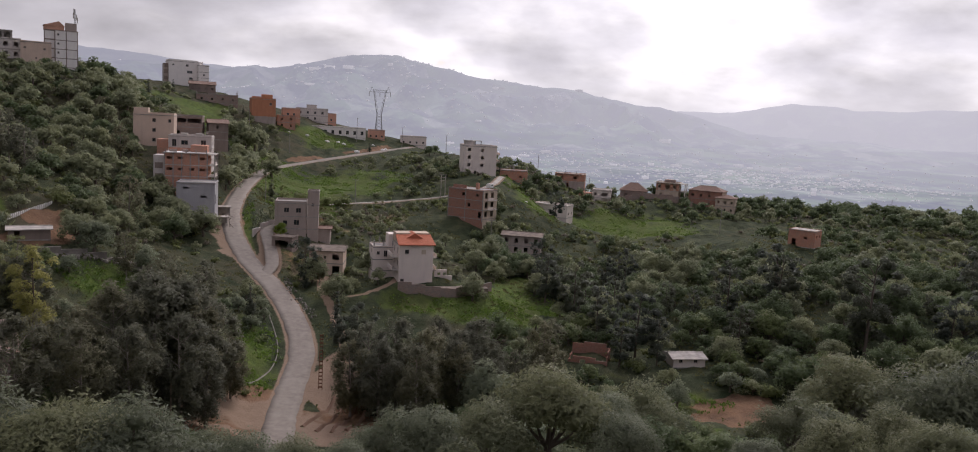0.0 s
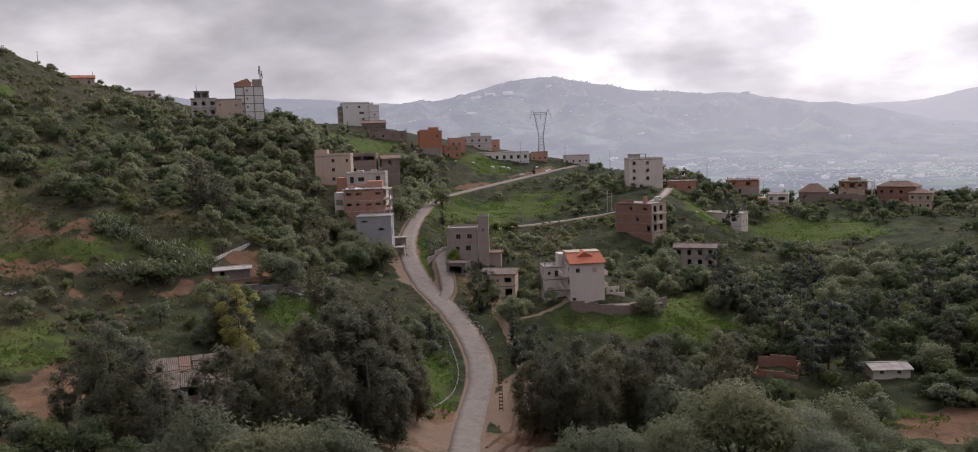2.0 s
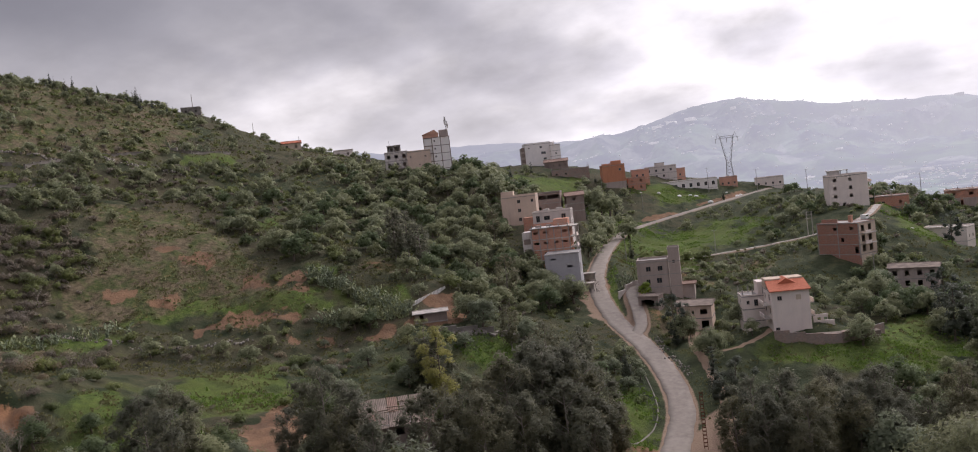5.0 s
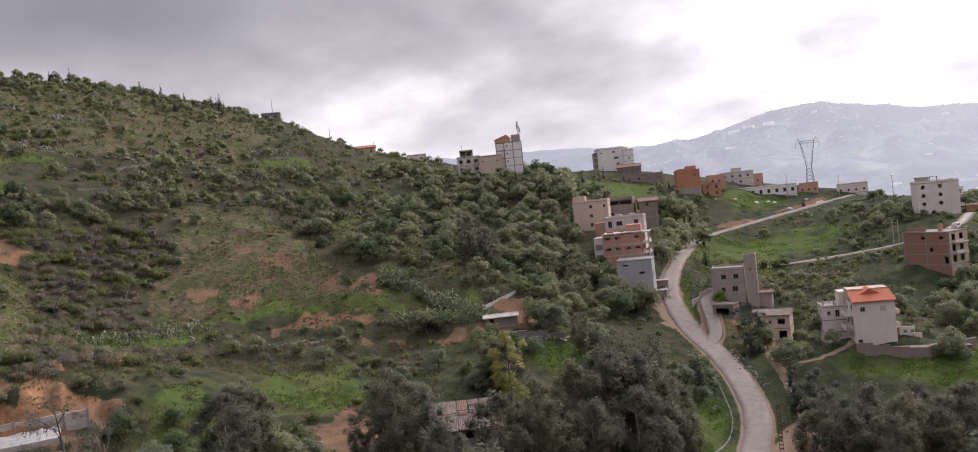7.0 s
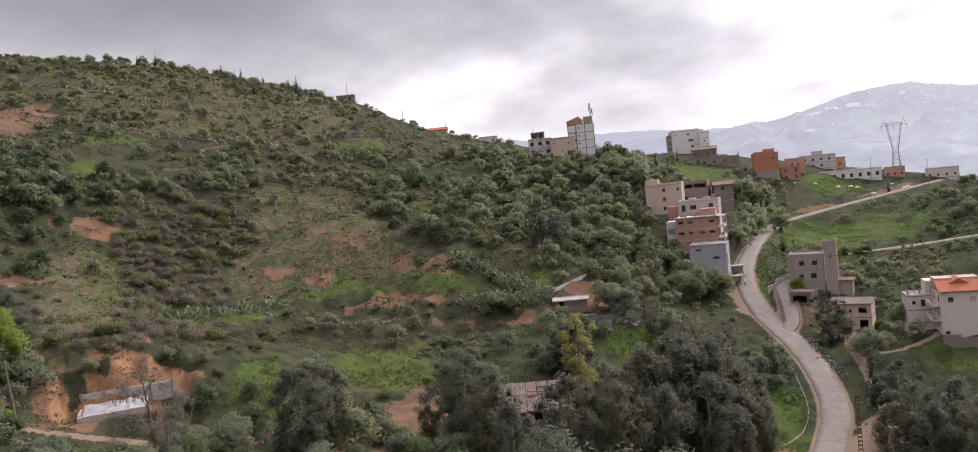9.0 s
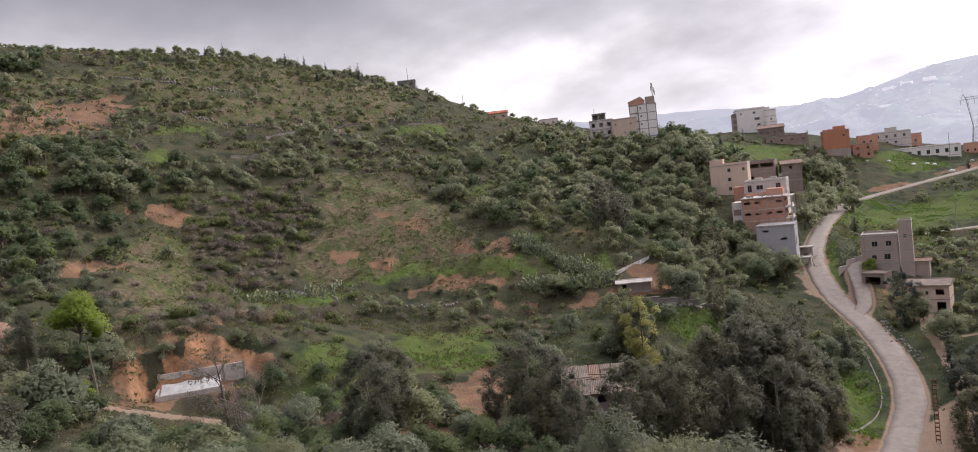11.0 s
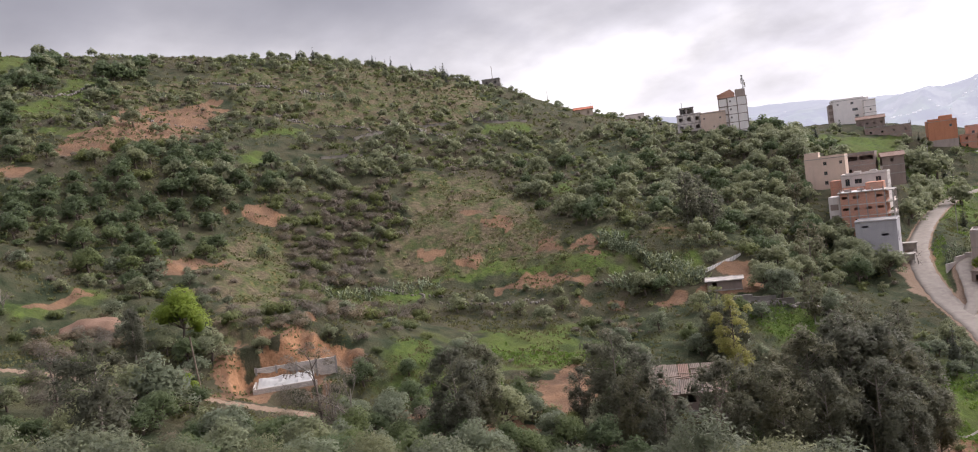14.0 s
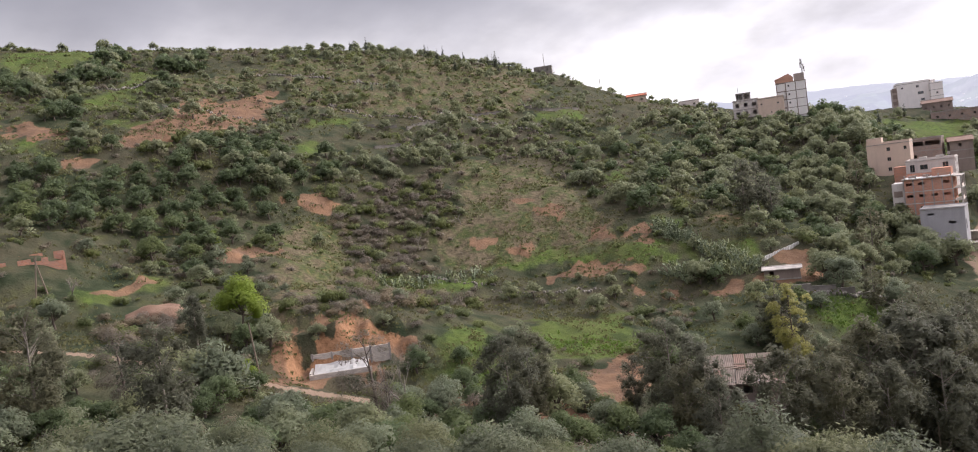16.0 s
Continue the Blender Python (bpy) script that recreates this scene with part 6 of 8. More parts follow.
def crown(r, lumps, count, length, width, droop=0.0, core=0.62, hearts=99):
    """Foliage round a set of boughs (x, y, z, radius): sprigs on and under the skin of each, with gaps between."""
    lumps = np.array(lumps, float)
    share = lumps[:, 3] ** 2
    pick = r.choice(len(lumps), count, p=share / share.sum())
    d = r.normal(size=(count, 3))
    d /= np.linalg.norm(d, axis=1)[:, None]
    d[:, 2] = np.where(d[:, 2] < -0.35, -d[:, 2], d[:, 2])
    depth = 1.14 - 0.57 * r.uniform(0, 1, count) ** 1.5
    stray = 0.22 if length < 0.31 else 0.08
    depth += np.where(r.uniform(size=count) < stray, r.uniform(0.0, 0.2 + stray, count), 0.0)
    c = lumps[pick, :3] + d * (lumps[pick, 3] * depth)[:, None] * np.array([1, 1, 0.85])
    c[:, 2] -= droop * r.uniform(0, 1, count) * np.linalg.norm(d[:, :2], axis=1)
    nrm = d + 0.7 * r.normal(size=(count, 3)) + np.array([0, 0, 0.7])
    # twiggy heart of the larger boughs, that closes the view through them
    corner = np.array([(x, y, z) for x in (-1, 1) for y in (-1, 1) for z in (-1, 1)]) * 0.577
    big = lumps[np.argsort(-lumps[:, 3])][:hearts]
    cores = [(l[:3] - (0, 0, 0.15 * l[3]) + corner * (l[3] * core) * r.uniform(0.7, 1.25, (8, 1)), HEART) for l in big]
    v, f = join([blades(c, nrm, length, width, r), *cores])
    # which way each sprig looks out of the bough and out of the whole crown
    mid = np.average(lumps[:, :3], axis=0, weights=share)
    whole = (c - mid) / (np.abs(lumps[:, :3] - mid).max(0) + lumps[:, 3].mean())
    o = d + 0.9 * whole
    o /= np.maximum(np.linalg.norm(o, axis=1), 1e-6)[:, None]
    inner = [corner + (0, 0, -0.2) for _ in cores]
    return v, f, np.vstack([np.repeat(o, 3, 0), *inner])


def olive_shape(seed, radius=2.6, tall=4.6, lumps=17):
    """Limbs and boughs of an olive: short leaning trunk, spreading head."""
    r = np.random.default_rng(seed)
    fork = Vector((r.uniform(-0.3, 0.3), r.uniform(-0.3, 0.3), tall * 0.28))
    limbs, heads = [tube([(0, 0, -0.6), fork * 0.5, fork], [0.26, 0.2, 0.17], 6)], []
    for k in range(lumps):
        a, q = k * 2.4 + r.uniform(-0.5, 0.5), math.sqrt((k + 0.4) / lumps)
        rr = radius * (0.25 + 0.30 * r.uniform() ** 1.3)
        q *= r.uniform(0.8, 1.22)
        p = Vector((math.cos(a) * q * (radius - rr * 0.6), math.sin(a) * q * (radius - rr * 0.6), tall * (0.36 + 0.48 * (1 - min(1.0, q * q))) + r.uniform(-0.7, 0.6)))
        heads.append((p.x, p.y, p.z, rr))
        if k % 2 == 0:
            limbs.append(tube([fork, fork.lerp(p, 0.5) + Vector((0, 0, -0.2)), p], [0.12, 0.07, 0.03], 4))
    return join(limbs), heads, r


def gum_shape(seed, tall=14.0, radius=3.2, lumps=52):
    """Limbs and boughs of a eucalyptus: tall bole, loose hanging clumps."""
    r = np.random.default_rng(seed)
    bend = r.uniform(-0.7, 0.7, 2)
    bole = [Vector((bend[0] * t * t, bend[1] * t * t, tall * 0.92 * t)) for t in (-0.05, 0.2, 0.45, 0.7, 1.0)]
    limbs, heads = [tube(bole, [0.26, 0.2, 0.14, 0.09, 0.03], 6)], []
    for k in range(lumps):
        t = 0.12 + 0.88 * (k + r.uniform(0, 0.8)) / lumps
        spread = radius * (0.35 + 0.75 * math.sin(math.pi * min(1, 0.18 + 0.78 * (1 - t) + 0.1))) * r.uniform(0.45, 1.0) * (1.0 if t < 0.9 else 0.35)
        a = r.uniform(0, math.tau)
        base = Vector((bend[0] * t * t, bend[1] * t * t, tall * 0.92 * t))
        p = base + Vector((math.cos(a) * spread, math.sin(a) * spread, r.uniform(0.2, 1.1)))
        heads.append((p.x, p.y, p.z, r.uniform(0.75, 1.45) * (1.0 - 0.35 * t)))
        if k % 2:
            u = t - 0.07
            limbs.append(tube([Vector((bend[0] * u * u, bend[1] * u * u, tall * 0.92 * u)), base.lerp(p, 0.6), p], [0.055, 0.035, 0.012], 4))
    return join(limbs), heads, r


def shrub_shape(seed, radius=1.2):
    r = np.random.default_rng(seed)
    heads = [(r.uniform(-0.7, 0.7) * radius, r.uniform(-0.7, 0.7) * radius, radius * r.uniform(0.3, 0.75), radius * r.uniform(0.4, 0.65)) for _ in range(7)]
    return heads, r


def cypress_shape(seed, tall=9.0, radius=1.5):
    r = np.random.default_rng(seed)
    heads = [(r.uniform(-0.3, 0.3), r.uniform(-0.3, 0.3), tall * t, max(0.35, radius * (1.1 - t) * r.uniform(0.85, 1.1))) for t in np.linspace(0.12, 0.97, 12)]
    return tube([(0, 0, -0.5), (0, 0, tall * 0.9)], [0.2, 0.04], 5), heads, r


def bare_shape(seed, tall=9.5):
    """A leafless tree: bole, limbs and twigs."""
    r = np.random.default_rng(seed)
    out = []

    def grow(p, way, length, rad, level):
        q = p + way * length
        mid = p.lerp(q, 0.5) + Vector(r.normal(size=3)) * length * 0.06
        out.append(tube([p, mid, q], [rad, rad * 0.8, rad * 0.55], 4 if level else 6))
        if level < 4:
            for _ in range(3 if level < 3 else 2):
                w2 = (way + Vector(r.normal(size=3)) * 0.5 + Vector((0, 0, 0.12))).normalized()
                grow(p.lerp(q, r.uniform(0.55, 1.0)), w2, length * r.uniform(0.55, 0.78), rad * 0.5, level + 1)

    grow(Vector((0, 0, -0.4)), Vector((0.05, 0.03, 1)).normalized(), tall * 0.4, 0.17, 0)
    return join(out)


# templates by kind and by how finely they are leaved
SHAPES = {}
for k in range(4):
    # sprigs, their length and width, and hearts: near, middle, far, farthest
    for level, (count, ln, wd, hearts) in enumerate(((7000, 0.22, 0.068, 99), (1750, 0.36, 0.17, 12), (520, 0.52, 0.36, 6), (230, 0.76, 0.56, 4))):
        wood_p, heads, r = olive_shape(100 + k)
        SHAPES["olive", level, k] = (wood_p, crown(r, heads, int(count * 1.15), ln, wd, core=0.4 if level == 0 else 0.48, hearts=hearts))
        wood_p, heads, r = gum_shape(200 + k)
        SHAPES["gum", level, k] = (wood_p, crown(r, heads, int(count * (3.0 if level < 2 else 2.2)), ln * 1.35, wd * 0.95, 1.3, 0.5, hearts * 3))
        wood_p, heads, r = gum_shape(250 + k, 13.0, 3.7, 30)
        SHAPES["pine", level, k] = (wood_p, crown(r, heads, int(count * 1.9), ln * 1.2, wd * 1.1, 0.3, 0.7, hearts * 2))
        wood_p, heads, r = cypress_shape(300 + k)
        SHAPES["cypress", level, k] = (wood_p, crown(r, heads, int(count * 0.8), ln * 0.8, wd * 0.8, hearts=hearts))
        heads, r = shrub_shape(400 + k)
        SHAPES["shrub", level, k] = (None, crown(r, heads, (1300, 330, 95, 55)[level], ln * 0.75, wd * 0.8, hearts=(7, 5, 2, 1)[level]))
        heads, r = shrub_shape(500 + k)
        SHAPES["brush", level, k] = (None, crown(r, heads, (1000, 300, 90, 50)[level], ln * 1.1, wd * 0.45, hearts=0 if level < 2 else 1))
# same crowns as the olives, worn with the leaf darkened for shade
for level in range(4):
    for k in range(4):
        SHAPES["carob", level, k] = SHAPES["olive", level, (k + 1) % 4]
LEAF = {"carob": OLIVE_SHADED, "olive": OLIVE, "gum": GUM, "cypress": PINE, "pine": PINE, "shrub": SCRUB, "brush": DRY}
WOOD = {"carob": BARK, "olive": BARK, "gum": BARK_PALE, "cypress": BARK, "pine": BARK}
SIZE = {"carob": (2.4, 4.8), "olive": (2.4, 4.8), "gum": (3.0, 14.5), "cypress": (1.5, 9.5), "pine": (3.4, 13.5), "shrub": (1.2, 1.3), "brush": (1.2, 1.3)}

# trees that hide roads, house fronts or fields from the camera are left out
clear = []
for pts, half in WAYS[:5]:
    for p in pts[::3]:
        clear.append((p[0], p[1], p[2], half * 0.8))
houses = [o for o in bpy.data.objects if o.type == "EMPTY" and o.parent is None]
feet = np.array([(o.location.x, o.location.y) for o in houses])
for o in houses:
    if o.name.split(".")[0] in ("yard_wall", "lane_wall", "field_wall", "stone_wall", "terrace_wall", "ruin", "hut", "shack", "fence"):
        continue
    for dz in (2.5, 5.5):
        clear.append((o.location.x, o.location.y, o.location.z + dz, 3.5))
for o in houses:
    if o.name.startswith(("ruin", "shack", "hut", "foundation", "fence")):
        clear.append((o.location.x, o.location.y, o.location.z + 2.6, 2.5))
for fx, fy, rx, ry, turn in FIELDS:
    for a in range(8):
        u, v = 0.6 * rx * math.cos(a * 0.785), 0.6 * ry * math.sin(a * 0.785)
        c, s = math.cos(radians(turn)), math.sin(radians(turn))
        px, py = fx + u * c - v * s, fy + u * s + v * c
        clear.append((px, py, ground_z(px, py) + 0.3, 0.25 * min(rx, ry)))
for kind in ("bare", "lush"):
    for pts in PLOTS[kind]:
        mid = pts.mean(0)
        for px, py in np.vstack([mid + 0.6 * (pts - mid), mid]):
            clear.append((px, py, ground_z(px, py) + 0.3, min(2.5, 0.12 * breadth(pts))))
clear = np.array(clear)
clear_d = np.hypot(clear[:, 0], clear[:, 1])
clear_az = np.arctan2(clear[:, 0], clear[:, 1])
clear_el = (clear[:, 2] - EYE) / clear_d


def clear_of_camera(x, y, z, tall, radius):
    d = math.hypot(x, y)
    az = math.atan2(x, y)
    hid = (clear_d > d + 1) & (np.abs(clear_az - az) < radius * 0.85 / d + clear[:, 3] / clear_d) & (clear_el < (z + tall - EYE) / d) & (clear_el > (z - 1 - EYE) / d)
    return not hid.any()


CLEARINGS = [(-69, 206, 3.5, 11, 28), (-74.5, 224, 3.5, 12, 18), (-34, 117, 15, 9, 0), (-25, 127, 5.5, 11, 0), (50, 141, 11, 7, -15)]   # trodden earth at the junction, the dug plot
PLANTED = []   # kind, x, y, z, scale, turn
taken = {}


def plant(kind, x, y, scale, turn=None, force=False, gap=1.0, z=None):
    radius, tall = SIZE[kind][0] * scale, SIZE[kind][1] * scale
    if not force:
        if min(float(ellipse(x, y, *e)) for e in CLEARINGS) < 1.0:
            return False
        if np.hypot(feet[:, 0] - x, feet[:, 1] - y).min() < 6.0 + radius * 0.5:
            return False
        for pts, half in WAYS:
            if np.hypot(pts[::4, 0] - x, pts[::4, 1] - y).min() < half + 1.2 + radius * 0.6:
                return False
        key = (int(x // 4), int(y // 4))
        for a in (-1, 0, 1):
            for b in (-1, 0, 1):
                for px, py, pr in taken.get((key[0] + a, key[1] + b), ()):
                    if math.hypot(px - x, py - y) < (pr + radius) * 0.62 * gap:
                        return False
    z = ground_z(x, y) if z is None else z
    # dropped if it blocks the camera's view
    if not force and not clear_of_camera(x, y, z, tall, radius):
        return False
    taken.setdefault((int(x // 4), int(y // 4)), []).append((x, y, radius))
    PLANTED.append((kind, x, y, z - 0.08, scale, rng.uniform(0, 6.28) if turn is None else turn))
    return True


def wooded(az0, az1, d0, d1, spacing, kinds, size, keep=1.0, clump=0.0, meadow=0.75, gap=1.0):
    """Strews plants over a sector of the plan. clump: how far they gather in thickets; meadow: how far they shun open fields."""
    area = radians(az1 - az0) * (d1 * d1 - d0 * d0) / 2
    count = int(area / (spacing * spacing))
    az = np.radians(rng.uniform(az0, az1, count))
    d = np.sqrt(rng.uniform(d0 * d0, d1 * d1, count))
    x, y = d * np.sin(az), d * np.cos(az)
    ok = rng.uniform(size=count) < keep * np.clip(1 + clump * fractal(x + 300, y, 26, 3), 0, 1)
    ok &= rng.uniform(size=count) > meadow * np.maximum.reduce([patches(x, y, LUSH), patches(x, y, BARE), 0.9 * patches(x, y, OPEN), plots(x, y, "lush"), plots(x, y, "bare"), 1.05 * plots(x, y, "open")])
    ok &= patches(x, y, FIELDS) < rng.uniform(0.45, 0.9, count)
    names, odds = list(kinds), np.array(list(kinds.values()), float)
    for px, py, pz in zip(x[ok], y[ok], height(x[ok], y[ok])):
        kind = names[rng.choice(len(names), p=odds / odds.sum())]
        lo, hi = size
        plant(kind, px, py, (lo + (hi - lo) * rng.uniform() ** 1.4) * (1.5 if kind in ("shrub", "brush") else 1.0), gap=gap, z=pz)


# single trees that stand out
for kind, x, y, s in (("cypress", -42.5, 185.2, 0.85), ("gum", -39.6, 187.5, 0.5), ("cypress", -75.6, 274.8, 0.8), ("pine", 24.6, 299, 0.85), ("cypress", -65.3, 425, 0.7), ("olive", -3.1, 185.2, 1.35), ("olive", -75.9, 152.1, 1.4), ("gum", -109.3, 174.5, 1.1), ("gum", -111.3, 184, 0.9), ("gum", -104.7, 179, 0.85), ("cypress", -17.0, 128.0, 0.95), ("cypress", -46.8, 156.5, 0.9), ("cypress", -28.8, 153.7, 1.15)):
    plant(kind, x, y, s, force=True)


def topped(kind, spots):
    """Trees by place and height of their tops."""
    for x, y, top in spots:
        plant(kind, x, y, max(0.4, (top - ground_z(x, y)) / SIZE[kind][1]), force=True)


# the groves by the road, the pines of the valley floor
topped("gum", [(-56, 97, 34), (-53, 102, 32), (-46, 109, 39), (-42, 112, 37), (-49, 103, 35), (-41, 119, 32), (-40, 103, 34), (-40, 124, 25), (-51, 95, 29), (-44, 99, 32), (-38, 107, 27)])
topped("gum", [(-19, 129, 27), (-14, 130, 28), (-9, 130, 27), (-4, 135, 25), (-1, 140, 26), (-10, 122, 26), (-16, 123, 26), (-21, 126, 25)])
topped("pine", [(-23.4, 143, 27), (15, 196, 30), (21, 184, 30), (25, 172, 27), (32, 163, 28), (28, 158, 23), (36, 160, 23), (51, 193, 23), (55, 187, 23), (81, 199, 24), (56, 171, 24), (108, 192, 25)])
topped("olive", [(63, 131, 25), (36.5, 143, 14.5), (27, 114, 21), (21, 98, 28), (61, 137, 19), (10, 150, 17), (1, 130, 20), (64, 113, 27), (63, 102, 32), (-32.8, 173.3, 25.0), (-29.0, 197.3, 27.1), (-25.4, 185.8, 24.4), (-31.2, 183.7, 22.6), (-6.6, 231.3, 25.1), (-1.2, 235.3, 23.1), (-35.5, 178, 22.5)])
topped("gum", [(-61, 77, 42), (-56, 76, 40), (-56, 73, 38), (-50, 83, 38), (-46, 89, 36), (-48, 101, 38), (-45, 106, 38), (-42, 110, 35), (-43, 95, 34), (-69, 61, 44), (-51, 72, 37), (-66, 76, 37)])
topped("olive", [(-92, 34, 46), (-94, 16, 47), (-82, 16, 45), (-75, 53, 38), (-69, 65, 37), (-63, 67, 34), (-78, 35, 42), (-79, 11, 47)])
topped("gum", [(-64.0, 54.2, 45.2)])
topped("olive", [(-95, 32.5, 46.1), (-93.3, 26, 44.7), (-79.9, 153.9, 38.5)])
# the wooded bank behind the stalls and below the school
topped("olive", [(-116, 352, 55.5), (-112, 356, 55), (-118, 360, 56), (-121, 363, 56), (-108, 350, 52), (-106, 356, 53), (-110, 345, 48), (-100, 330, 44), (-97, 322, 43), (-95, 312, 43), (-98, 340, 43), (-92, 300, 43), (-94, 292, 44), (-90, 282, 43), (-88, 268, 42), (-96, 305, 46), (-101, 318, 47), (-86, 258, 41)])
topped("olive", [(-84.5, 306, 42.5), (-83.4, 303.5, 40.5)])
topped("shrub", [(-78, 283, 32.5), (-76, 291, 33), (-73, 280, 31.5), (-70, 275, 31), (-66, 283, 31), (-60, 288, 30), (-54, 290, 30)])
topped("olive", [(-77.5, 200, 36.0), (-73.0, 203, 34.3), (-82, 204, 37.5), (-87, 212, 39.5), (-80, 196, 35.5), (-91, 219, 41.5)])
topped("pine", [(-43.2, 188.5, 31)])
topped("olive", [(-41.4, 187.5, 26.5)])
# the olives below the balcony
topped("olive", [(5, 52, 44.0), (1, 50, 42.2), (-3, 55, 40.2), (9, 55, 41.7), (9, 47, 43.1), (22, 54, 42.1), (21, 45, 44.3), (26, 48, 43.7), (26, 43, 45.3), (-7, 60, 37.1), (-8, 49, 39.4), (-30, 50, 40.8), (-25, 48, 41.1), (-26, 54, 39.0), (-19, 46, 41.4), (-17, 49, 39.4), (-13, 44, 41.6), (-12, 49, 39.3), (15, 41, 44.3)])
topped("olive", [(-45, 7, 50.8), (-50, 13, 50.0), (-44, 14, 49.0), (-41, 16, 47.8), (-47, 23, 45.4), (-42, 27, 45.4), (-41, 32, 45.0), (-34, 31, 44.6), (-37, 40, 42.3), (-29, 36, 43.9), (-30, 46, 42.5), (-24, 44, 43.0), (-20, 44, 42.8), (-57, 12, 48.6)])
wooded(-33, -17.8, 100, 165, 3.4, {"gum": 3, "olive": 2, "carob": 4}, (0.5, 0.95), gap=0.8)
wooded(-21, -15.6, 128, 205, 3.4, {"olive": 6, "shrub": 3, "gum": 0.6}, (0.5, 0.85), 1.0, 0.2, 0.6, gap=0.8)
wooded(-9.6, 10, 118, 160, 3.6, {"gum": 2, "olive": 2, "carob": 3, "shrub": 2}, (0.6, 0.95), 0.95, gap=0.85)
wooded(3, 10, 165, 240, 3.4, {"cypress": 1, "pine": 1, "carob": 5, "olive": 1}, (0.7, 1.1), gap=0.8)
wooded(-1, 34, 160, 262, 3.7, {"olive": 4, "carob": 7, "pine": 0.9, "shrub": 2}, (0.65, 1.85), 0.95, 0.9, gap=0.8)
wooded(9, 34, 75, 165, 3.8, {"olive": 3, "carob": 5, "shrub": 2, "gum": 0.6}, (0.6, 1.5), 0.95, 0.6, gap=0.85)
wooded(-6, 34, 255, 430, 4.4, {"olive": 3, "carob": 5, "shrub": 4, "brush": 1}, (0.55, 1.25), 0.7, 1.4, gap=0.9)
wooded(16, 34, 395, 470, 4.0, {"carob": 5, "olive": 1, "shrub": 2}, (0.8, 1.6), 1.0, 0.3)
wooded(-7, 3.5, 200, 262, 4.2, {"olive": 4, "shrub": 5}, (0.5, 1.1), 0.7, 1.1)
wooded(-12, -2, 300, 415, 4.2, {"olive": 3, "shrub": 5}, (0.5, 0.95), 0.55, 1.4, 0.9)
wooded(-16, -6, 200, 300, 4.2, {"olive": 2, "shrub": 5, "brush": 2}, (0.4, 0.8), 0.8, 1.0, 0.8)
wooded(-15.5, -1.5, 190, 300, 2.9, {"shrub": 6, "olive": 1.2, "brush": 2}, (0.35, 0.8), 0.75, 0.9, 0.8, gap=0.75)
# the wooded hill side above the bend
wooded(-36, -20.5, 160, 330, 4.2, {"olive": 9, "carob": 2, "shrub": 2}, (0.7, 1.5), 0.85, 1.0, 0.7, gap=1.0)
wooded(-36, -20.5, 160, 330, 3.6, {"shrub": 5, "olive": 3}, (0.35, 0.65), 0.4, 0.8, 0.6, gap=0.9)
wooded(-1, 34, 160, 420, 3.2, {"shrub": 5, "brush": 1}, (0.4, 0.8), 0.45, 1.2, 0.8, gap=0.7)
wooded(-24, -15, 325, 440, 4.2, {"olive": 4, "shrub": 4, "cypress": 0.5}, (0.5, 1.0), 0.75, 1.2)
# orchard rows
for a in range(10):
    for b in range(15):
        x, y = -146 - a * 6.2 + b * 1.2 + rng.uniform(-1.1, 1.1), 24 + a * 1.6 + b * 5.3 + rng.uniform(-1.1, 1.1)
        if rng.uniform() < 0.95 and plots(np.array([x]), np.array([y]), "orchard")[0] > 0.5:
            plant("carob", x, y, rng.uniform(0.8, 1.08), gap=0.6)


def stocked(kind, spacing, kinds, size, keep=1.0, gap=0.85, clump=0.0):
    """Fills the plots of a kind with plants."""
    names, odds = list(kinds), np.array(list(kinds.values()), float)
    for pts in PLOTS[kind]:
        lo, hi = pts.min(0), pts.max(0)
        count = int((hi - lo).prod() / spacing ** 2)
        x, y = rng.uniform(lo[0], hi[0], count), rng.uniform(lo[1], hi[1], count)
        ok = (beyond(x, y, pts) < 0) & (rng.uniform(size=count) < keep * np.clip(1 + clump * fractal(x + 300, y, 22, 3), 0, 1))
        ok &= np.maximum(plots(x, y, "bare"), plots(x, y, "lush")) < 0.5
        for px, py in zip(x[ok], y[ok]):
            k = names[rng.choice(len(names), p=odds / odds.sum())]
            plant(k, px, py, (size[0] + (size[1] - size[0]) * rng.uniform() ** 1.3) * (1.5 if k in ("shrub", "brush") else 1.0), gap=gap)


stocked("dark_wood", 3.2, {"carob": 7, "olive": 2, "shrub": 2}, (0.8, 1.35), 1.0, 0.8)
stocked("thorn", 2.2, {"brush": 7, "shrub": 3}, (0.6, 1.25), 0.95, 0.68)
stocked("hedge_wood", 3.6, {"olive": 5, "shrub": 5, "brush": 2}, (0.5, 1.1), 0.95, 0.8, 0.7)
stocked("slope_wood", 4.2, {"olive": 8, "carob": 2.5, "gum": 0.12, "shrub": 3}, (0.65, 1.5), 0.85, 1.0, 1.2)
stocked("slope_wood", 4.0, {"shrub": 5, "brush": 1}, (0.3, 0.6), 0.5, 0.9, 0.8)
stocked("orchard", 2.8, {"shrub": 5, "carob": 3, "brush": 1}, (0.25, 0.6), 0.7, 0.75, 0.5)
stocked("open", 5.5, {"shrub": 5, "brush": 4, "olive": 0.4}, (0.25, 0.5), 0.6, 1.0, 0.6)
stocked("upland", 4.6, {"shrub": 5, "brush": 2, "olive": 3}, (0.4, 0.95), 0.8, 0.9, 1.1)
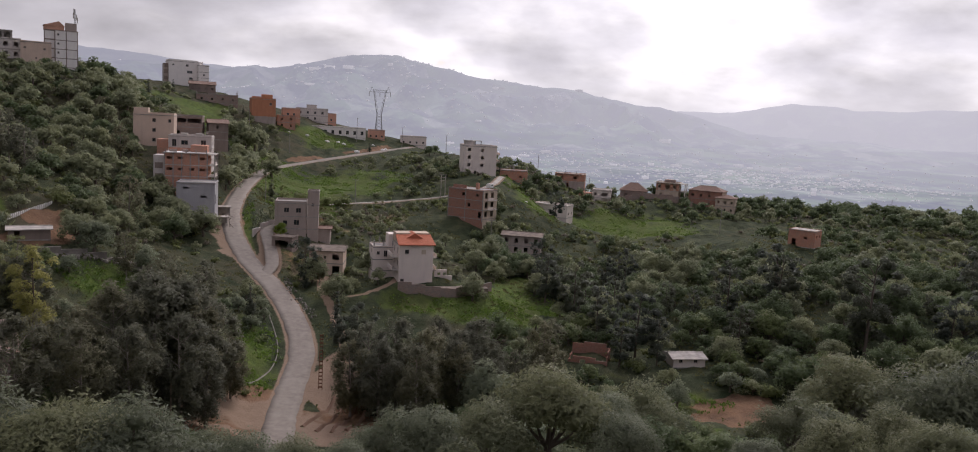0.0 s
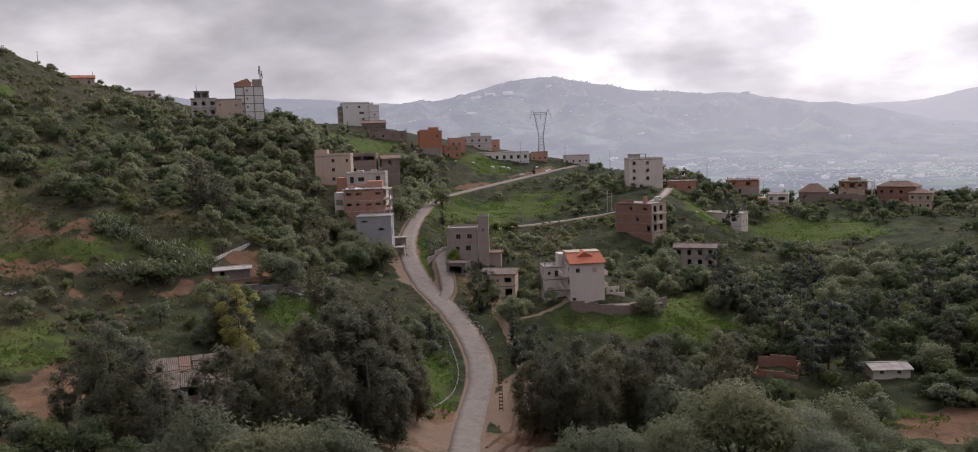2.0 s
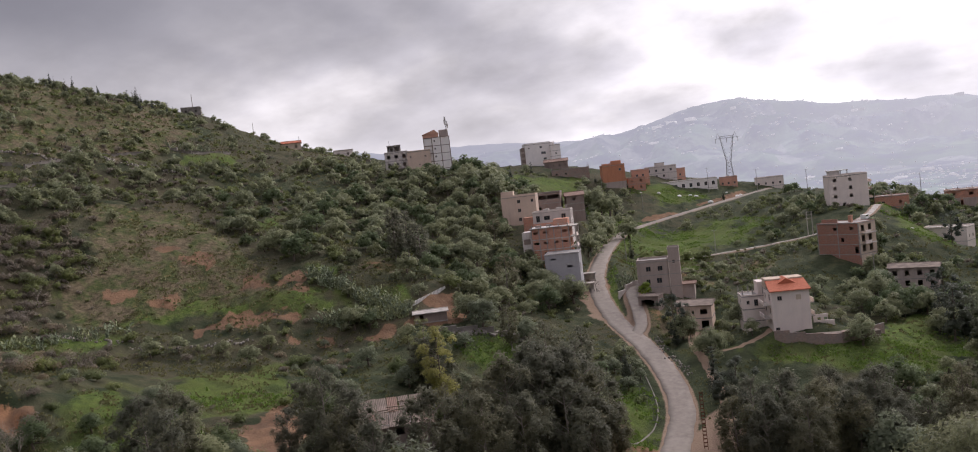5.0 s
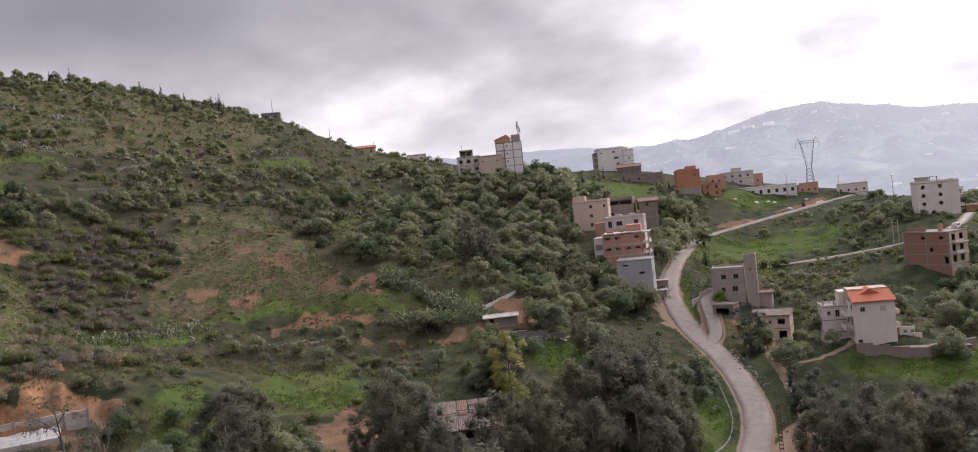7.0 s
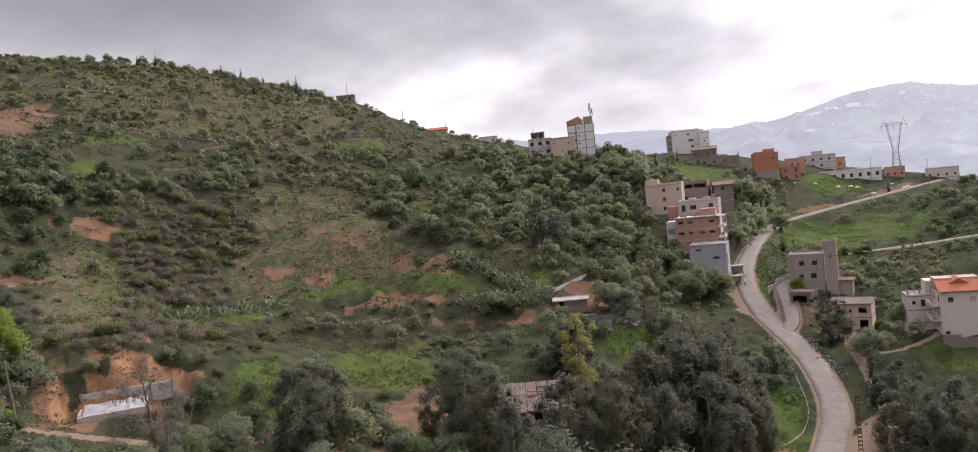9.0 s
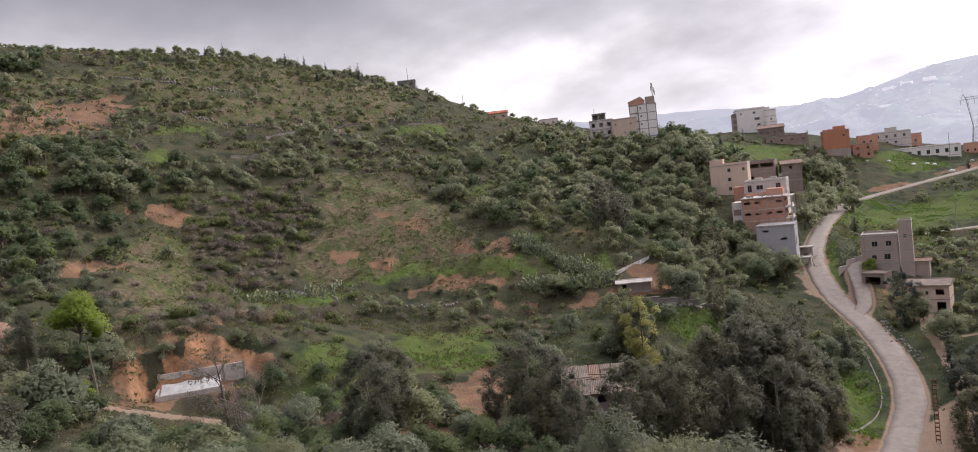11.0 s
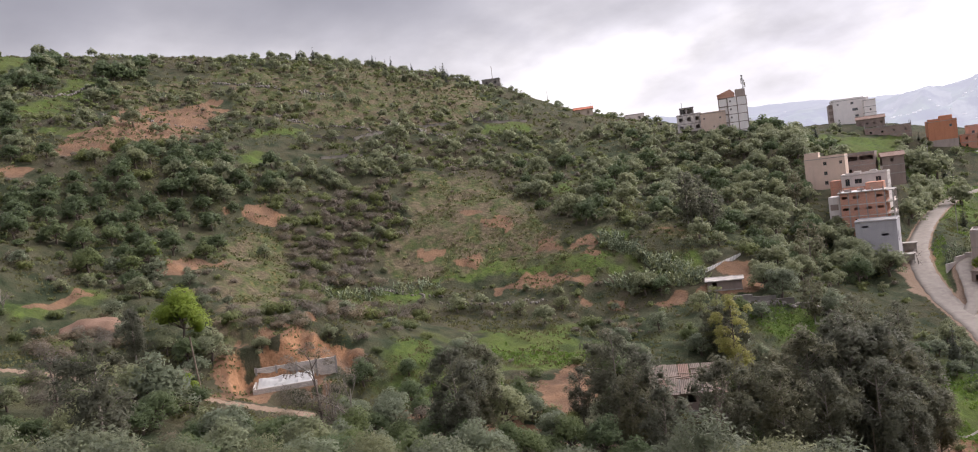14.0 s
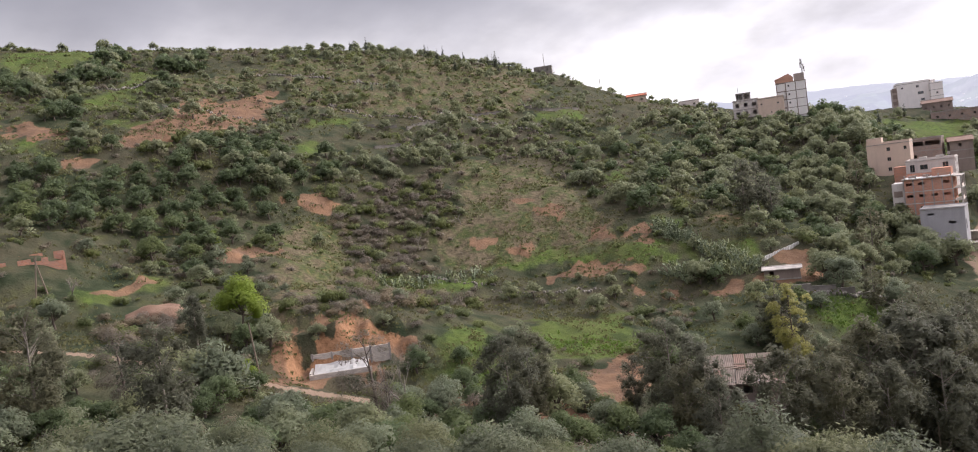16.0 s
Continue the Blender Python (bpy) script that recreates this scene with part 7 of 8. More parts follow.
stocked("upland", 4.0, {"shrub": 6, "brush": 4}, (0.2, 0.4), 0.7, 0.8, 0.6)
# olives left standing in the red field and on the terraces
topped("olive", [(-242, 93.3, 97.4), (-236, 97.3, 91.8), (-217.8, 94.3, 86.3), (-225.2, 57.1, 89.3), (-218.7, 172.2, 87.2)])
# between them scattered olives and scrub
wooded(-88, -33, 150, 300, 3.8, {"shrub": 6, "olive": 3, "brush": 3}, (0.3, 0.85), 0.85, 1.1, 0.93, gap=0.9)
wooded(-88, -33, 130, 300, 3.6, {"shrub": 6, "brush": 3}, (0.16, 0.36), 0.6, 0.8, 0.8, gap=0.8)
wooded(-88, -33, 210, 420, 4.8, {"olive": 4, "shrub": 7, "brush": 2}, (0.4, 0.95), 0.7, 1.4, 0.93, gap=0.9)
wooded(-58, -44, 360, 415, 4.0, {"olive": 4, "cypress": 1, "shrub": 2}, (0.35, 0.9), 0.9, 0.5)
wooded(-88, -36, 124, 165, 3.9, {"shrub": 5, "olive": 4, "brush": 4}, (0.5, 1.05), 0.85, 0.9, 0.9, gap=0.9)
# tree belt along the valley floor
wooded(-88, -35, 84, 128, 3.6, {"olive": 3, "carob": 3, "gum": 0.6, "shrub": 2, "brush": 2}, (0.55, 1.05), 0.9, 0.6, 0.9, gap=0.85)
wooded(-88, -33, 62, 92, 3.6, {"olive": 3, "carob": 4, "gum": 0.5, "brush": 2}, (0.65, 1.05), 0.95, 0.2, 0.4, gap=0.85)
wooded(-88, -20, 46, 66, 5.0, {"olive": 9, "brush": 1}, (0.8, 1.15), 1.0, 0.0, 0.2)
wooded(-6, 11, 58, 80, 4.6, {"olive": 1}, (0.8, 1.1), 1.0, 0.0, 0.2)
wooded(18.5, 34, 58, 80, 4.6, {"olive": 1}, (0.7, 1.0), 1.0, 0.0, 0.2)
wooded(-30, -3, 84, 112, 4.0, {"shrub": 4, "olive": 3}, (0.5, 0.9), 0.8, 0.3)

LEVEL = lambda d: 0 if d < 62 else 1 if d < 150 else 2 if d < 245 else 3
NOUN = {"carob": ("evergreen_tree", "tree"), "olive": ("olive_tree", "olive tree"), "gum": ("eucalyptus", "eucalyptus"), "cypress": ("conifer", "conifer"), "pine": ("pine_tree", "pine"), "shrub": ("shrub", "shrub"), "brush": ("dry_bush", "bush")}
SAYS = {"carob": "dark green olive tree with a dense rounded crown, leaf darkened for shade", "olive": "grey-green olive tree with a rounded crown", "gum": "tall eucalyptus with loose drooping foliage", "cypress": "dark narrow conifer with dense needles", "pine": "tall dark green pine with a ragged crown", "shrub": "low dark green lentisk shrub", "brush": "leafless grey-brown thorny bush"}
meshes = {}


def mesh_of(key, which):
    if (key, which) not in meshes:
        v, f, *o = SHAPES[key][which]
        # near olives take the darker leaf, the rest the one with haze painted in
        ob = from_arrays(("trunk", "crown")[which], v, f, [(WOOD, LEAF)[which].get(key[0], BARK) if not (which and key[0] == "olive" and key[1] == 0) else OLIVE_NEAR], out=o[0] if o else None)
        meshes[key, which] = ob.data
        bpy.data.objects.remove(ob)
    return meshes[key, which]


for kind in NOUN:
    every = sorted((p for p in PLANTED if p[0] == kind), key=lambda p: math.hypot(p[1], p[2]))
    lots, rest = every[:290], every[290:]
    for q, (_, x, y, z, s, turn) in enumerate(lots):
        key = (kind, LEVEL(math.hypot(x, y) / max(1.0, s)), q % 4)
        m = Matrix.LocRotScale((x, y, z), Euler((0, 0, turn)), (s, s, s))
        name, cat = NOUN[kind]
        if SHAPES[key][0] is None:
            ob = new(name, mesh_of(key, 1))
            ob.matrix_world = m
        else:
            ob = new(name)
            ob.empty_display_size = 0.3
            ob.matrix_world = m
            for which in (0, 1):
                o = new(("trunk", "crown")[which], mesh_of(key, which))
                o.parent = ob
        tagged(ob, SAYS[kind], cat, {"carob": "dark evergreen trees", "olive": "olive trees of the valley", "gum": "eucalyptus groves", "cypress": "conifers", "pine": "dark pines of the valley", "shrub": "hillside shrubs", "brush": "dry bushes"}[kind])
    if rest:
        vs, fs, mi, outs, n = [], [], [], [], 0
        for q, (_, x, y, z, s, turn) in enumerate(rest):
            key = (kind, LEVEL(math.hypot(x, y) / max(1.0, s)), q % 4)
            c, sn = math.cos(turn) * s, math.sin(turn) * s
            for which in (0, 1):
                if SHAPES[key][which] is None:
                    continue
                v, f, *o = SHAPES[key][which]
                o = o[0] if o else np.zeros(v.shape)
                outs.append(np.column_stack([o[:, 0] * math.cos(turn) - o[:, 1] * math.sin(turn), o[:, 0] * math.sin(turn) + o[:, 1] * math.cos(turn), o[:, 2]]))
                if which == 0 and key[1] >= 2:
                    f = f[:24]
                vs.append(np.column_stack([v[:, 0] * c - v[:, 1] * sn + x, v[:, 0] * sn + v[:, 1] * c + y, v[:, 2] * s + z]))
                fs.append(f + n)
                mi.append(np.full(len(f), which))
                n += len(v)
        ob = from_arrays({"carob": "evergreen_wood", "olive": "olive_wood", "gum": "eucalyptus_wood", "cypress": "conifer_wood", "pine": "pine_wood", "shrub": "scrub", "brush": "dry_thicket"}[kind], np.vstack(vs), np.vstack(fs), [WOOD.get(kind, BARK), LEAF[kind]], np.concatenate(mi), out=np.vstack(outs))
        tagged(ob, {"carob": "olive wood on the slopes, leaf darkened for shade", "olive": "grey-green olive wood covering the slopes", "gum": "distant eucalyptus trees", "cypress": "distant dark conifers", "pine": "dark pines", "shrub": "dark green scrub over the hill", "brush": "grey-brown thorny thicket"}[kind], cat, kind="stuff")


# ---- trees and hedges of their own kind ----
def leafy(name, label, category, x, y, shape, count, ln, wd, leaf, bark, scale=1.0, group="", hearts=99):
    wood_p, heads, r = shape
    e = thing(name, x, y, 20, label, category, group=group)
    e.scale = (scale, scale, scale)
    from_arrays("trunk", *wood_p, [bark], None, e)
    v, f, o = crown(r, heads, count, ln, wd, hearts=hearts)
    from_arrays("crown", v, f, [leaf], None, e, o)
    return e


leafy("spring_tree", "bright lime-green tree in young leaf", "tree", -117.6, 48.1, olive_shape(701, 3.6, 8.6, 22), 5200, 0.36, 0.2, LIME, BARK)
leafy("spring_tree", "small lime-green sapling beside the footpath", "tree", -100.5, 40.4, olive_shape(702, 1.3, 4.2, 9), 700, 0.3, 0.16, LIME, BARK)
leafy("spring_tree", "small lime-green tree on the slope", "tree", -160, 62.0, olive_shape(703, 1.5, 3.6, 9), 800, 0.3, 0.18, LIME, BARK)
leafy("spring_bush", "bright green bush beside the grey house", "bush", -54.6, 207.0, olive_shape(711, 1.9, 4.2, 12), 1500, 0.3, 0.16, LIME, BARK)
leafy("budding_tree", "half-bare tree with yellow-green buds", "tree", -62.5, 108.5, gum_shape(704, 15.0, 2.8, 40), 6000, 0.34, 0.17, foliage("bud_leaf", (0.13, 0.125, 0.050), (0.36, 0.36, 0.13), 0.15, 0.45), BARK, hearts=0)
leafy("budding_tree", "tall half-bare tree with pale green buds", "tree", -70.5, 118.0, gum_shape(707, 13.0, 3.0, 24), 3600, 0.34, 0.12, foliage("pale_bud_leaf", (0.11, 0.115, 0.045), (0.30, 0.31, 0.12), 0.15, 0.4), BARK_PALE, hearts=0)
leafy("budding_tree", "half-bare brown tree in the valley belt", "tree", -92.5, 24.0, gum_shape(705, 9.0, 3.0, 22), 4200, 0.34, 0.06, DRY, BARK, hearts=0)
leafy("budding_tree", "half-bare brown tree in the valley belt", "tree", -73.8, 43.6, gum_shape(706, 10.5, 3.0, 22), 4000, 0.34, 0.06, DRY, BARK, hearts=0)
for k, (x, y, tall) in enumerate(((-71.2, 45.3, 11.5), (-73.0, 44.4, 9.0), (-136.8, 29.8, 5.5), (-70, 214, 5.0), (-160, 112, 6.0), (-163, 128, 4.0))):
    e = thing("bare_tree", x, y, 40 * k, "leafless tree with a pale grey trunk", "tree")
    v, f = bare_shape(720 + k, tall)
    from_arrays("trunk", v, f, [BARK_PALE], None, e)


def prickly_pear(seed, pads=16):
    """A clump of flat oval pads growing out of one another."""
    r = np.random.default_rng(seed)
    vs, fs, n = [], [], 0
    tips = [(Vector((r.uniform(-0.4, 0.4), r.uniform(-0.3, 0.3), -0.1)), Vector((r.uniform(-0.3, 0.3), r.uniform(-0.3, 0.3), 1)).normalized()) for _ in range(4)]
    for k in range(pads):
        p, w0 = tips[k % len(tips)]
        way = (w0 + Vector(r.normal(size=3)) * 0.45 + Vector((0, 0, 0.2))).normalized()
        size = r.uniform(0.42, 0.62)
        side = way.cross(Vector(r.normal(size=3))).normalized()
        flat = way.cross(side)
        c = p + way * size * 0.5
        ring = [c + way * (size * 0.52 * math.cos(a)) + side * (size * 0.34 * math.sin(a)) for a in np.linspace(0, math.tau, 9)[:-1]]
        for sgn in (-1, 1):
            vs += [q + flat * sgn * 0.035 for q in ring]
        for a, b, c2, d2 in ((0, 1, 2, 3), (0, 3, 4, 7), (4, 5, 6, 7)):
            fs.append((n + a, n + b, n + c2, n + d2))
            fs.append((n + 8 + d2, n + 8 + c2, n + 8 + b, n + 8 + a))
        for a in range(8):
            fs.append((n + a, n + (a + 1) % 8, n + 8 + (a + 1) % 8, n + 8 + a))
        n += 16
        tips[k % len(tips)] = (p + way * size * 0.95, way)
    return np.array([tuple(v) for v in vs]), np.array(fs)


pear_meshes = []
for k in range(4):
    ob = from_arrays("prickly_pear", *prickly_pear(800 + k, 20), [CACTUS])
    pear_meshes.append(ob.data)
    bpy.data.objects.remove(ob)
hedges = [((-123, 155.5), (-111, 155), 36), ((-111, 155), (-96, 151.5), 46), ((-110, 142.5), (-93.5, 150.5), 60), ((-238, 226), (-226, 238), 18), ((-210, 165), (-200, 161), 12), ((-202, 140), (-201, 150), 10), ((-146, 89), (-142, 117), 20), ((-281, 119), (-279, 126), 8), ((-64, 215), (-60, 236), 14), ((-270, 168), (-271, 185), 12)]
q = 0
for a, b, count in hedges:
    for k in range(count):
        t = (k + rng.uniform(0, 1)) / count
        x, y = a[0] + (b[0] - a[0]) * t + rng.normal() * 0.8, a[1] + (b[1] - a[1]) * t + rng.normal() * 0.8
        s = rng.uniform(0.85, 1.5)
        ob = new("prickly_pear", pear_meshes[q % 4])
        ob.matrix_world = Matrix.LocRotScale((x, y, ground_z(x, y)), Euler((0, 0, rng.uniform(0, 6.28))), (s, s, s))
        tagged(ob, "clump of grey-green prickly pear pads", "cactus", "prickly pear hedges")
        q += 1

# tall weeds and tussocks of the meadows
vs, fs, n = [], [], 0
for cx, cy, rx, ry, turn in LUSH:
    count = min(2600, int(rx * ry * 6))
    a, d = rng.uniform(0, math.tau, count), np.sqrt(rng.uniform(0, 1, count)) * 1.05
    c, sn = math.cos(radians(turn)), math.sin(radians(turn))
    u, v = rx * d * np.cos(a), ry * d * np.sin(a)
    x, y = cx + u * c - v * sn, cy + u * sn + v * c
    ok = fractal(x + 80, y, 5, 3) > -0.1
    for pts, half in WAYS:
        ok &= to_line(x, y, pts)[0] > half + 0.5
    x, y = x[ok], y[ok]
    z = height(x, y)
    p = np.column_stack([x, y, z + 0.18])
    v4, f4 = blades(np.repeat(p, 3, 0) + rng.normal(size=(3 * len(p), 3)) * np.array([0.25, 0.25, 0.08]), rng.normal(size=(3 * len(p), 3)) * np.array([1, 1, 0.4]), 0.55, 0.28, rng)
    vs.append(v4)
    fs.append(f4 + n)
    n += len(v4)
tagged(from_arrays("meadow_grass", np.vstack(vs), np.vstack(fs), [WEED]), "fresh green meadow grass and weeds", "grass", kind="stuff")


# dry tufts and low weeds over the open slopes
vs, fs, n = [], [], 0
for az0, az1, d0, d1, count in ((-88, -32, 60, 130, 9000), (-88, -32, 130, 240, 15000), (-88, -34, 240, 400, 9000), (-32, 34, 80, 300, 14000)):
    az, d = np.radians(rng.uniform(az0, az1, count)), np.sqrt(rng.uniform(d0 * d0, d1 * d1, count))
    x, y = d * np.sin(az), d * np.cos(az)
    ok = (patches(x, y, BARE) < 0.3) & (fractal(x + 40, y + 9, 9, 3) > -0.25)
    for pts, half in WAYS:
        ok &= to_line(x, y, pts)[0] > half + 0.5
    x, y, d = x[ok], y[ok], d[ok]
    p = np.column_stack([x, y, height(x, y) + 0.14])
    k = 3
    sized = np.repeat(0.25 + 0.0022 * d, k)
    v4, f4 = blades(np.repeat(p, k, 0) + rng.normal(size=(k * len(p), 3)) * np.array([0.3, 0.3, 0.06]), rng.normal(size=(k * len(p), 3)) * np.array([1, 1, 0.4]), sized, sized * 0.5, rng)
    vs.append(v4)
    fs.append(f4 + n)
    n += len(v4)
tagged(from_arrays("dry_grass", np.vstack(vs), np.vstack(fs), [HAY]), "tufts of dry grass and low weeds", "grass", kind="stuff")


# ---- poles, pylon, wires ----
def pole(x, y, tall, mat, label, arms=1, group="", lean=0.0, turn=0.0):
    e = thing("utility_pole", x, y, turn, label, "pole", group=group)
    bm = bmesh.new()
    beam(bm, (0, 0, -1), (lean, 0, tall), 0.15, 0.09, 8)
    part("shaft", bm, mat, e)
    for k in range(arms):
        bm = bmesh.new()
        z = tall - 0.3 - 0.7 * k
        bar(bm, (lean - 0.9, 0, z), (lean + 0.9, 0, z), 0.1, 0.1)
        arm = part("crossarm", bm, STEEL, e)
        for sx in (-0.8, 0.0, 0.8):
            bm = bmesh.new()
            beam(bm, (lean + sx, 0, z + 0.05), (lean + sx, 0, z + 0.28), 0.06, 0.04)
            part("insulator", bm, CONC_PALE, arm)
    return e


POLES = [(-50.2, 295.8, 9.0, 1), (0.8, 250, 9.5, 1), (92.1, 316.9, 10.0, 1), (-75.5, 443, 13.0, 1), (-50.9, 447.1, 12.0, 1), (-113.7, 373.1, 14.0, 0), (-24.6, 419.3, 10.0, 1), (21.1, 369.4, 11.0, 0), (-71.2, 252.1, 8.5, 0), (-96, 378, 10, 0), (175, 415, 9.0, 1), (215, 428, 9.0, 1), (52, 425, 9.0, 0), (-173, 420, 9.0, 0)]
for x, y, tall, arms in POLES:
    pole(x, y, tall, CONC, "grey concrete utility pole", arms, "utility poles along the lanes")
pole(75.9, 140.8, 8.5, CONC_PALE, "pale concrete pole with insulators in the valley", 2, "utility poles along the lanes", 0.4)
pole(-101.3, 43.0, 8.6, PLANK, "weathered wooden pole beside the footpath", 0, "", -0.9, 20)
pole(-40.1, 100.3, 9.0, PLANK, "thin wooden pole among the trees", 0)
pole(-288, 293.5, 9.5, PLANK, "bare pole on the crest", 0)
pole(-262, 304, 6.0, PLANK, "bare pole on the crest", 0)
pole(-245, 316, 7.0, STEEL, "thin steel mast on the crest", 0)
pole(-178, 289, 12.0, STEEL, "thin steel mast behind the grey house", 0)
e = thing("utility_pole", -136.5, 25.6, 75, "braced double wooden pole leaning together", "pole")
for k, (a, b) in enumerate((((-0.9, 0, -1), (0.1, 0, 6.8)), ((1.3, 0, -1), (-0.15, 0.1, 6.6)))):
    bm = bmesh.new()
    beam(bm, a, b, 0.14, 0.1, 8)
    part("shaft", bm, PLANK, e)
bm = bmesh.new()
bar(bm, (-0.5, 0, 2.4), (0.75, 0, 2.4), 0.12, 0.08)
part("brace", bm, PLANK, e)
# twin concrete poles with cross bars by the brick house
e = thing("utility_pole", -18.0, 299.2, 10, "pair of pale concrete poles joined by cross bars", "pole")
for sx in (-0.8, 0.8):
    bm = bmesh.new()
    beam(bm, (sx, 0, -1), (sx, 0, 8.6), 0.17, 0.12, 8)
    part("shaft", bm, CONC_PALE, e)
for z in (6.2, 7.4, 8.4):
    bm = bmesh.new()
    bar(bm, (-1.2, 0, z), (1.2, 0, z), 0.12, 0.12)
    part("crossarm", bm, CONC_PALE, e)
# rusty ladder-like pole at the junction
e = thing("ladder_pole", -27.9, 135.1, 12, "rusty steel ladder-frame pole at the roadside", "pole")
for sx in (-0.32, 0.32):
    bm = bmesh.new()
    bar(bm, (sx, 0, -1), (sx * 0.75, 0, 10.0), 0.13, 0.1)
    part("upright", bm, RUST, e)
for k in range(15):
    bm = bmesh.new()
    z = 0.5 + k * 0.66
    bar(bm, (-0.31, 0, z), (0.31, 0, z), 0.09, 0.22)
    part("rung", bm, RUST, e)

e = thing("pylon", -71.1, 494.9, 4, "lattice steel power pylon with a wide portal head", "pylon")
for sx in (-1, 1):
    for sy in (-1, 1):
        bm = bmesh.new()
        bar(bm, (sx * 2.4, sy * 2.4, -2), (sx * 1.3, sy * 1.3, 12.0), 0.26, 0.26)
        bar(bm, (sx * 1.3, sy * 1.3, 12.0), (sx * 3.9, sy * 0.6, 27.0), 0.24, 0.24)
        part("leg", bm, STEEL, e)
for k in range(6):
    z0, z1 = k * 2.0, k * 2.0 + 2.0
    a, b = 2.24 - 1.1 * z0 / 13, 2.24 - 1.1 * z1 / 13
    for sx, sy in ((1, 0), (-1, 0), (0, 1), (0, -1)):
        bm = bmesh.new()
        p, q2 = ((sx * a, -a, z0), (sx * b, b, z1)) if sx else ((-a, sy * a, z0), (b, sy * b, z1))
        p3, q3 = ((sx * a, a, z0), (sx * b, -b, z1)) if sx else ((a, sy * a, z0), (-b, sy * b, z1))
        bar(bm, p, q2, 0.12, 0.12)
        bar(bm, p3, q3, 0.12, 0.12)
        part("lattice", bm, STEEL, e)
for k in range(6):
    t0, t1 = k / 6, (k + 1) / 6
    for sx in (-1, 1):
        bm = bmesh.new()
        bar(bm, (sx * (1.3 + 2.6 * t0), 0.6, 12 + 15 * t0), (sx * (0.2 + 3.0 * t1), 0.6, 12 + 15 * t1), 0.12, 0.12)
        bar(bm, (sx * (0.0 + 3.0 * t0), -0.6, 12 + 15 * t0), (sx * (1.3 + 2.6 * t1), -0.6, 12 + 15 * t1), 0.12, 0.12)
        part("lattice", bm, STEEL, e)
bm = bmesh.new()
for sy in (-0.6, 0.6):
    bar(bm, (-6.6, sy, 26.0), (6.6, sy, 26.0), 0.2, 0.2)
    bar(bm, (-4.4, sy, 27.2), (4.4, sy, 27.2), 0.2, 0.2)
for k in range(9):
    x = -4.3 + k * 0.95
    bar(bm, (x, 0.6, 26.0), (x + 0.5, 0.6, 27.2), 0.08, 0.08)
part("beam", bm, STEEL, e)
for sx in (-1, 1):
    bm = bmesh.new()
    bar(bm, (sx * 3.9, 0, 27.0), (sx * 5.0, 0, 29.2), 0.2, 0.2)
    bar(bm, (sx * 5.9, 0, 26.2), (sx * 5.0, 0, 29.2), 0.16, 0.16)
    part("earth_peak", bm, STEEL, e)
for sx in (-6.4, 0, 6.4):
    bm = bmesh.new()
    beam(bm, (sx, 0, 26.0), (sx, 0, 23.4), 0.12, 0.12)
    part("insulator", bm, CONC, e)


# ---- van, boulders, far town ----
def van(x, y, yaw):
    e = thing("van", x, y, yaw, "white van parked on the lane", "van")
    bm = bmesh.new()
    prof = [(-2.4, 0.35), (2.3, 0.35), (2.4, 0.95), (1.7, 1.15), (1.1, 1.85), (-2.3, 1.9), (-2.45, 1.0)]
    sides = [[bm.verts.new((px, s, pz)) for px, pz in prof] for s in (-0.85, 0.85)]
    for k in range(len(prof)):
        j2 = (k + 1) % len(prof)
        bm.faces.new((sides[0][k], sides[0][j2], sides[1][j2], sides[1][k]))
    bm.faces.new(sides[0][::-1])
    bm.faces.new(sides[1])
    bmesh.ops.bevel(bm, geom=bm.edges[:], offset=0.07, segments=2, affect="EDGES")
    part("body", bm, LIMEWASH, e)
    for s in (-1, 1):
        for x0, x1 in ((-2.0, -0.9), (-0.75, 0.2), (0.35, 1.05)):
            bm = bmesh.new()
            box(bm, x0, x1, s * 0.845, s * 0.862, 1.2, 1.68)
            part("window", bm, GLASS, e)
        for wx in (-1.5, 1.5):
            bm = bmesh.new()
            beam(bm, (wx, s * 0.7, 0.33), (wx, s * 0.9, 0.33), 0.33, 0.33, 14)
            part("wheel", bm, BROWN, e)


van(-0.4, 301.5, 75)


def boulder(seed, size):
    r = np.random.default_rng(seed)
    bm = bmesh.new()
    bmesh.ops.create_icosphere(bm, subdivisions=2, radius=size)
    for v in bm.verts:
        v.co *= 1 + 0.22 * noise.noise(v.co * 1.3 / size + Vector((seed, 0, 0)))
        v.co.z *= 0.6
    return bm


k = 0
for x, y, s in ((-96, 414, 1.0), (-87, 420, 1.3), (-82, 424, 1.0), (-79, 424, 1.1), (-71, 418, 1.5), (-66, 440, 0.9), (-60, 436, 1.2), (-59, 440, 1.0), (-104, 408, 0.7), (13.5, 300, 0.6), (62, 230, 0.7)):
    o = part("boulder", boulder(k, s), LIMEWASH)
    o.matrix_world = pose(x, y, ground_z(x, y) + 0.15 * s, 0, 0, 37 * k)
    tagged(o, "pale boulder lying in the grass", "boulder", "boulders on the school slope")
    k += 1
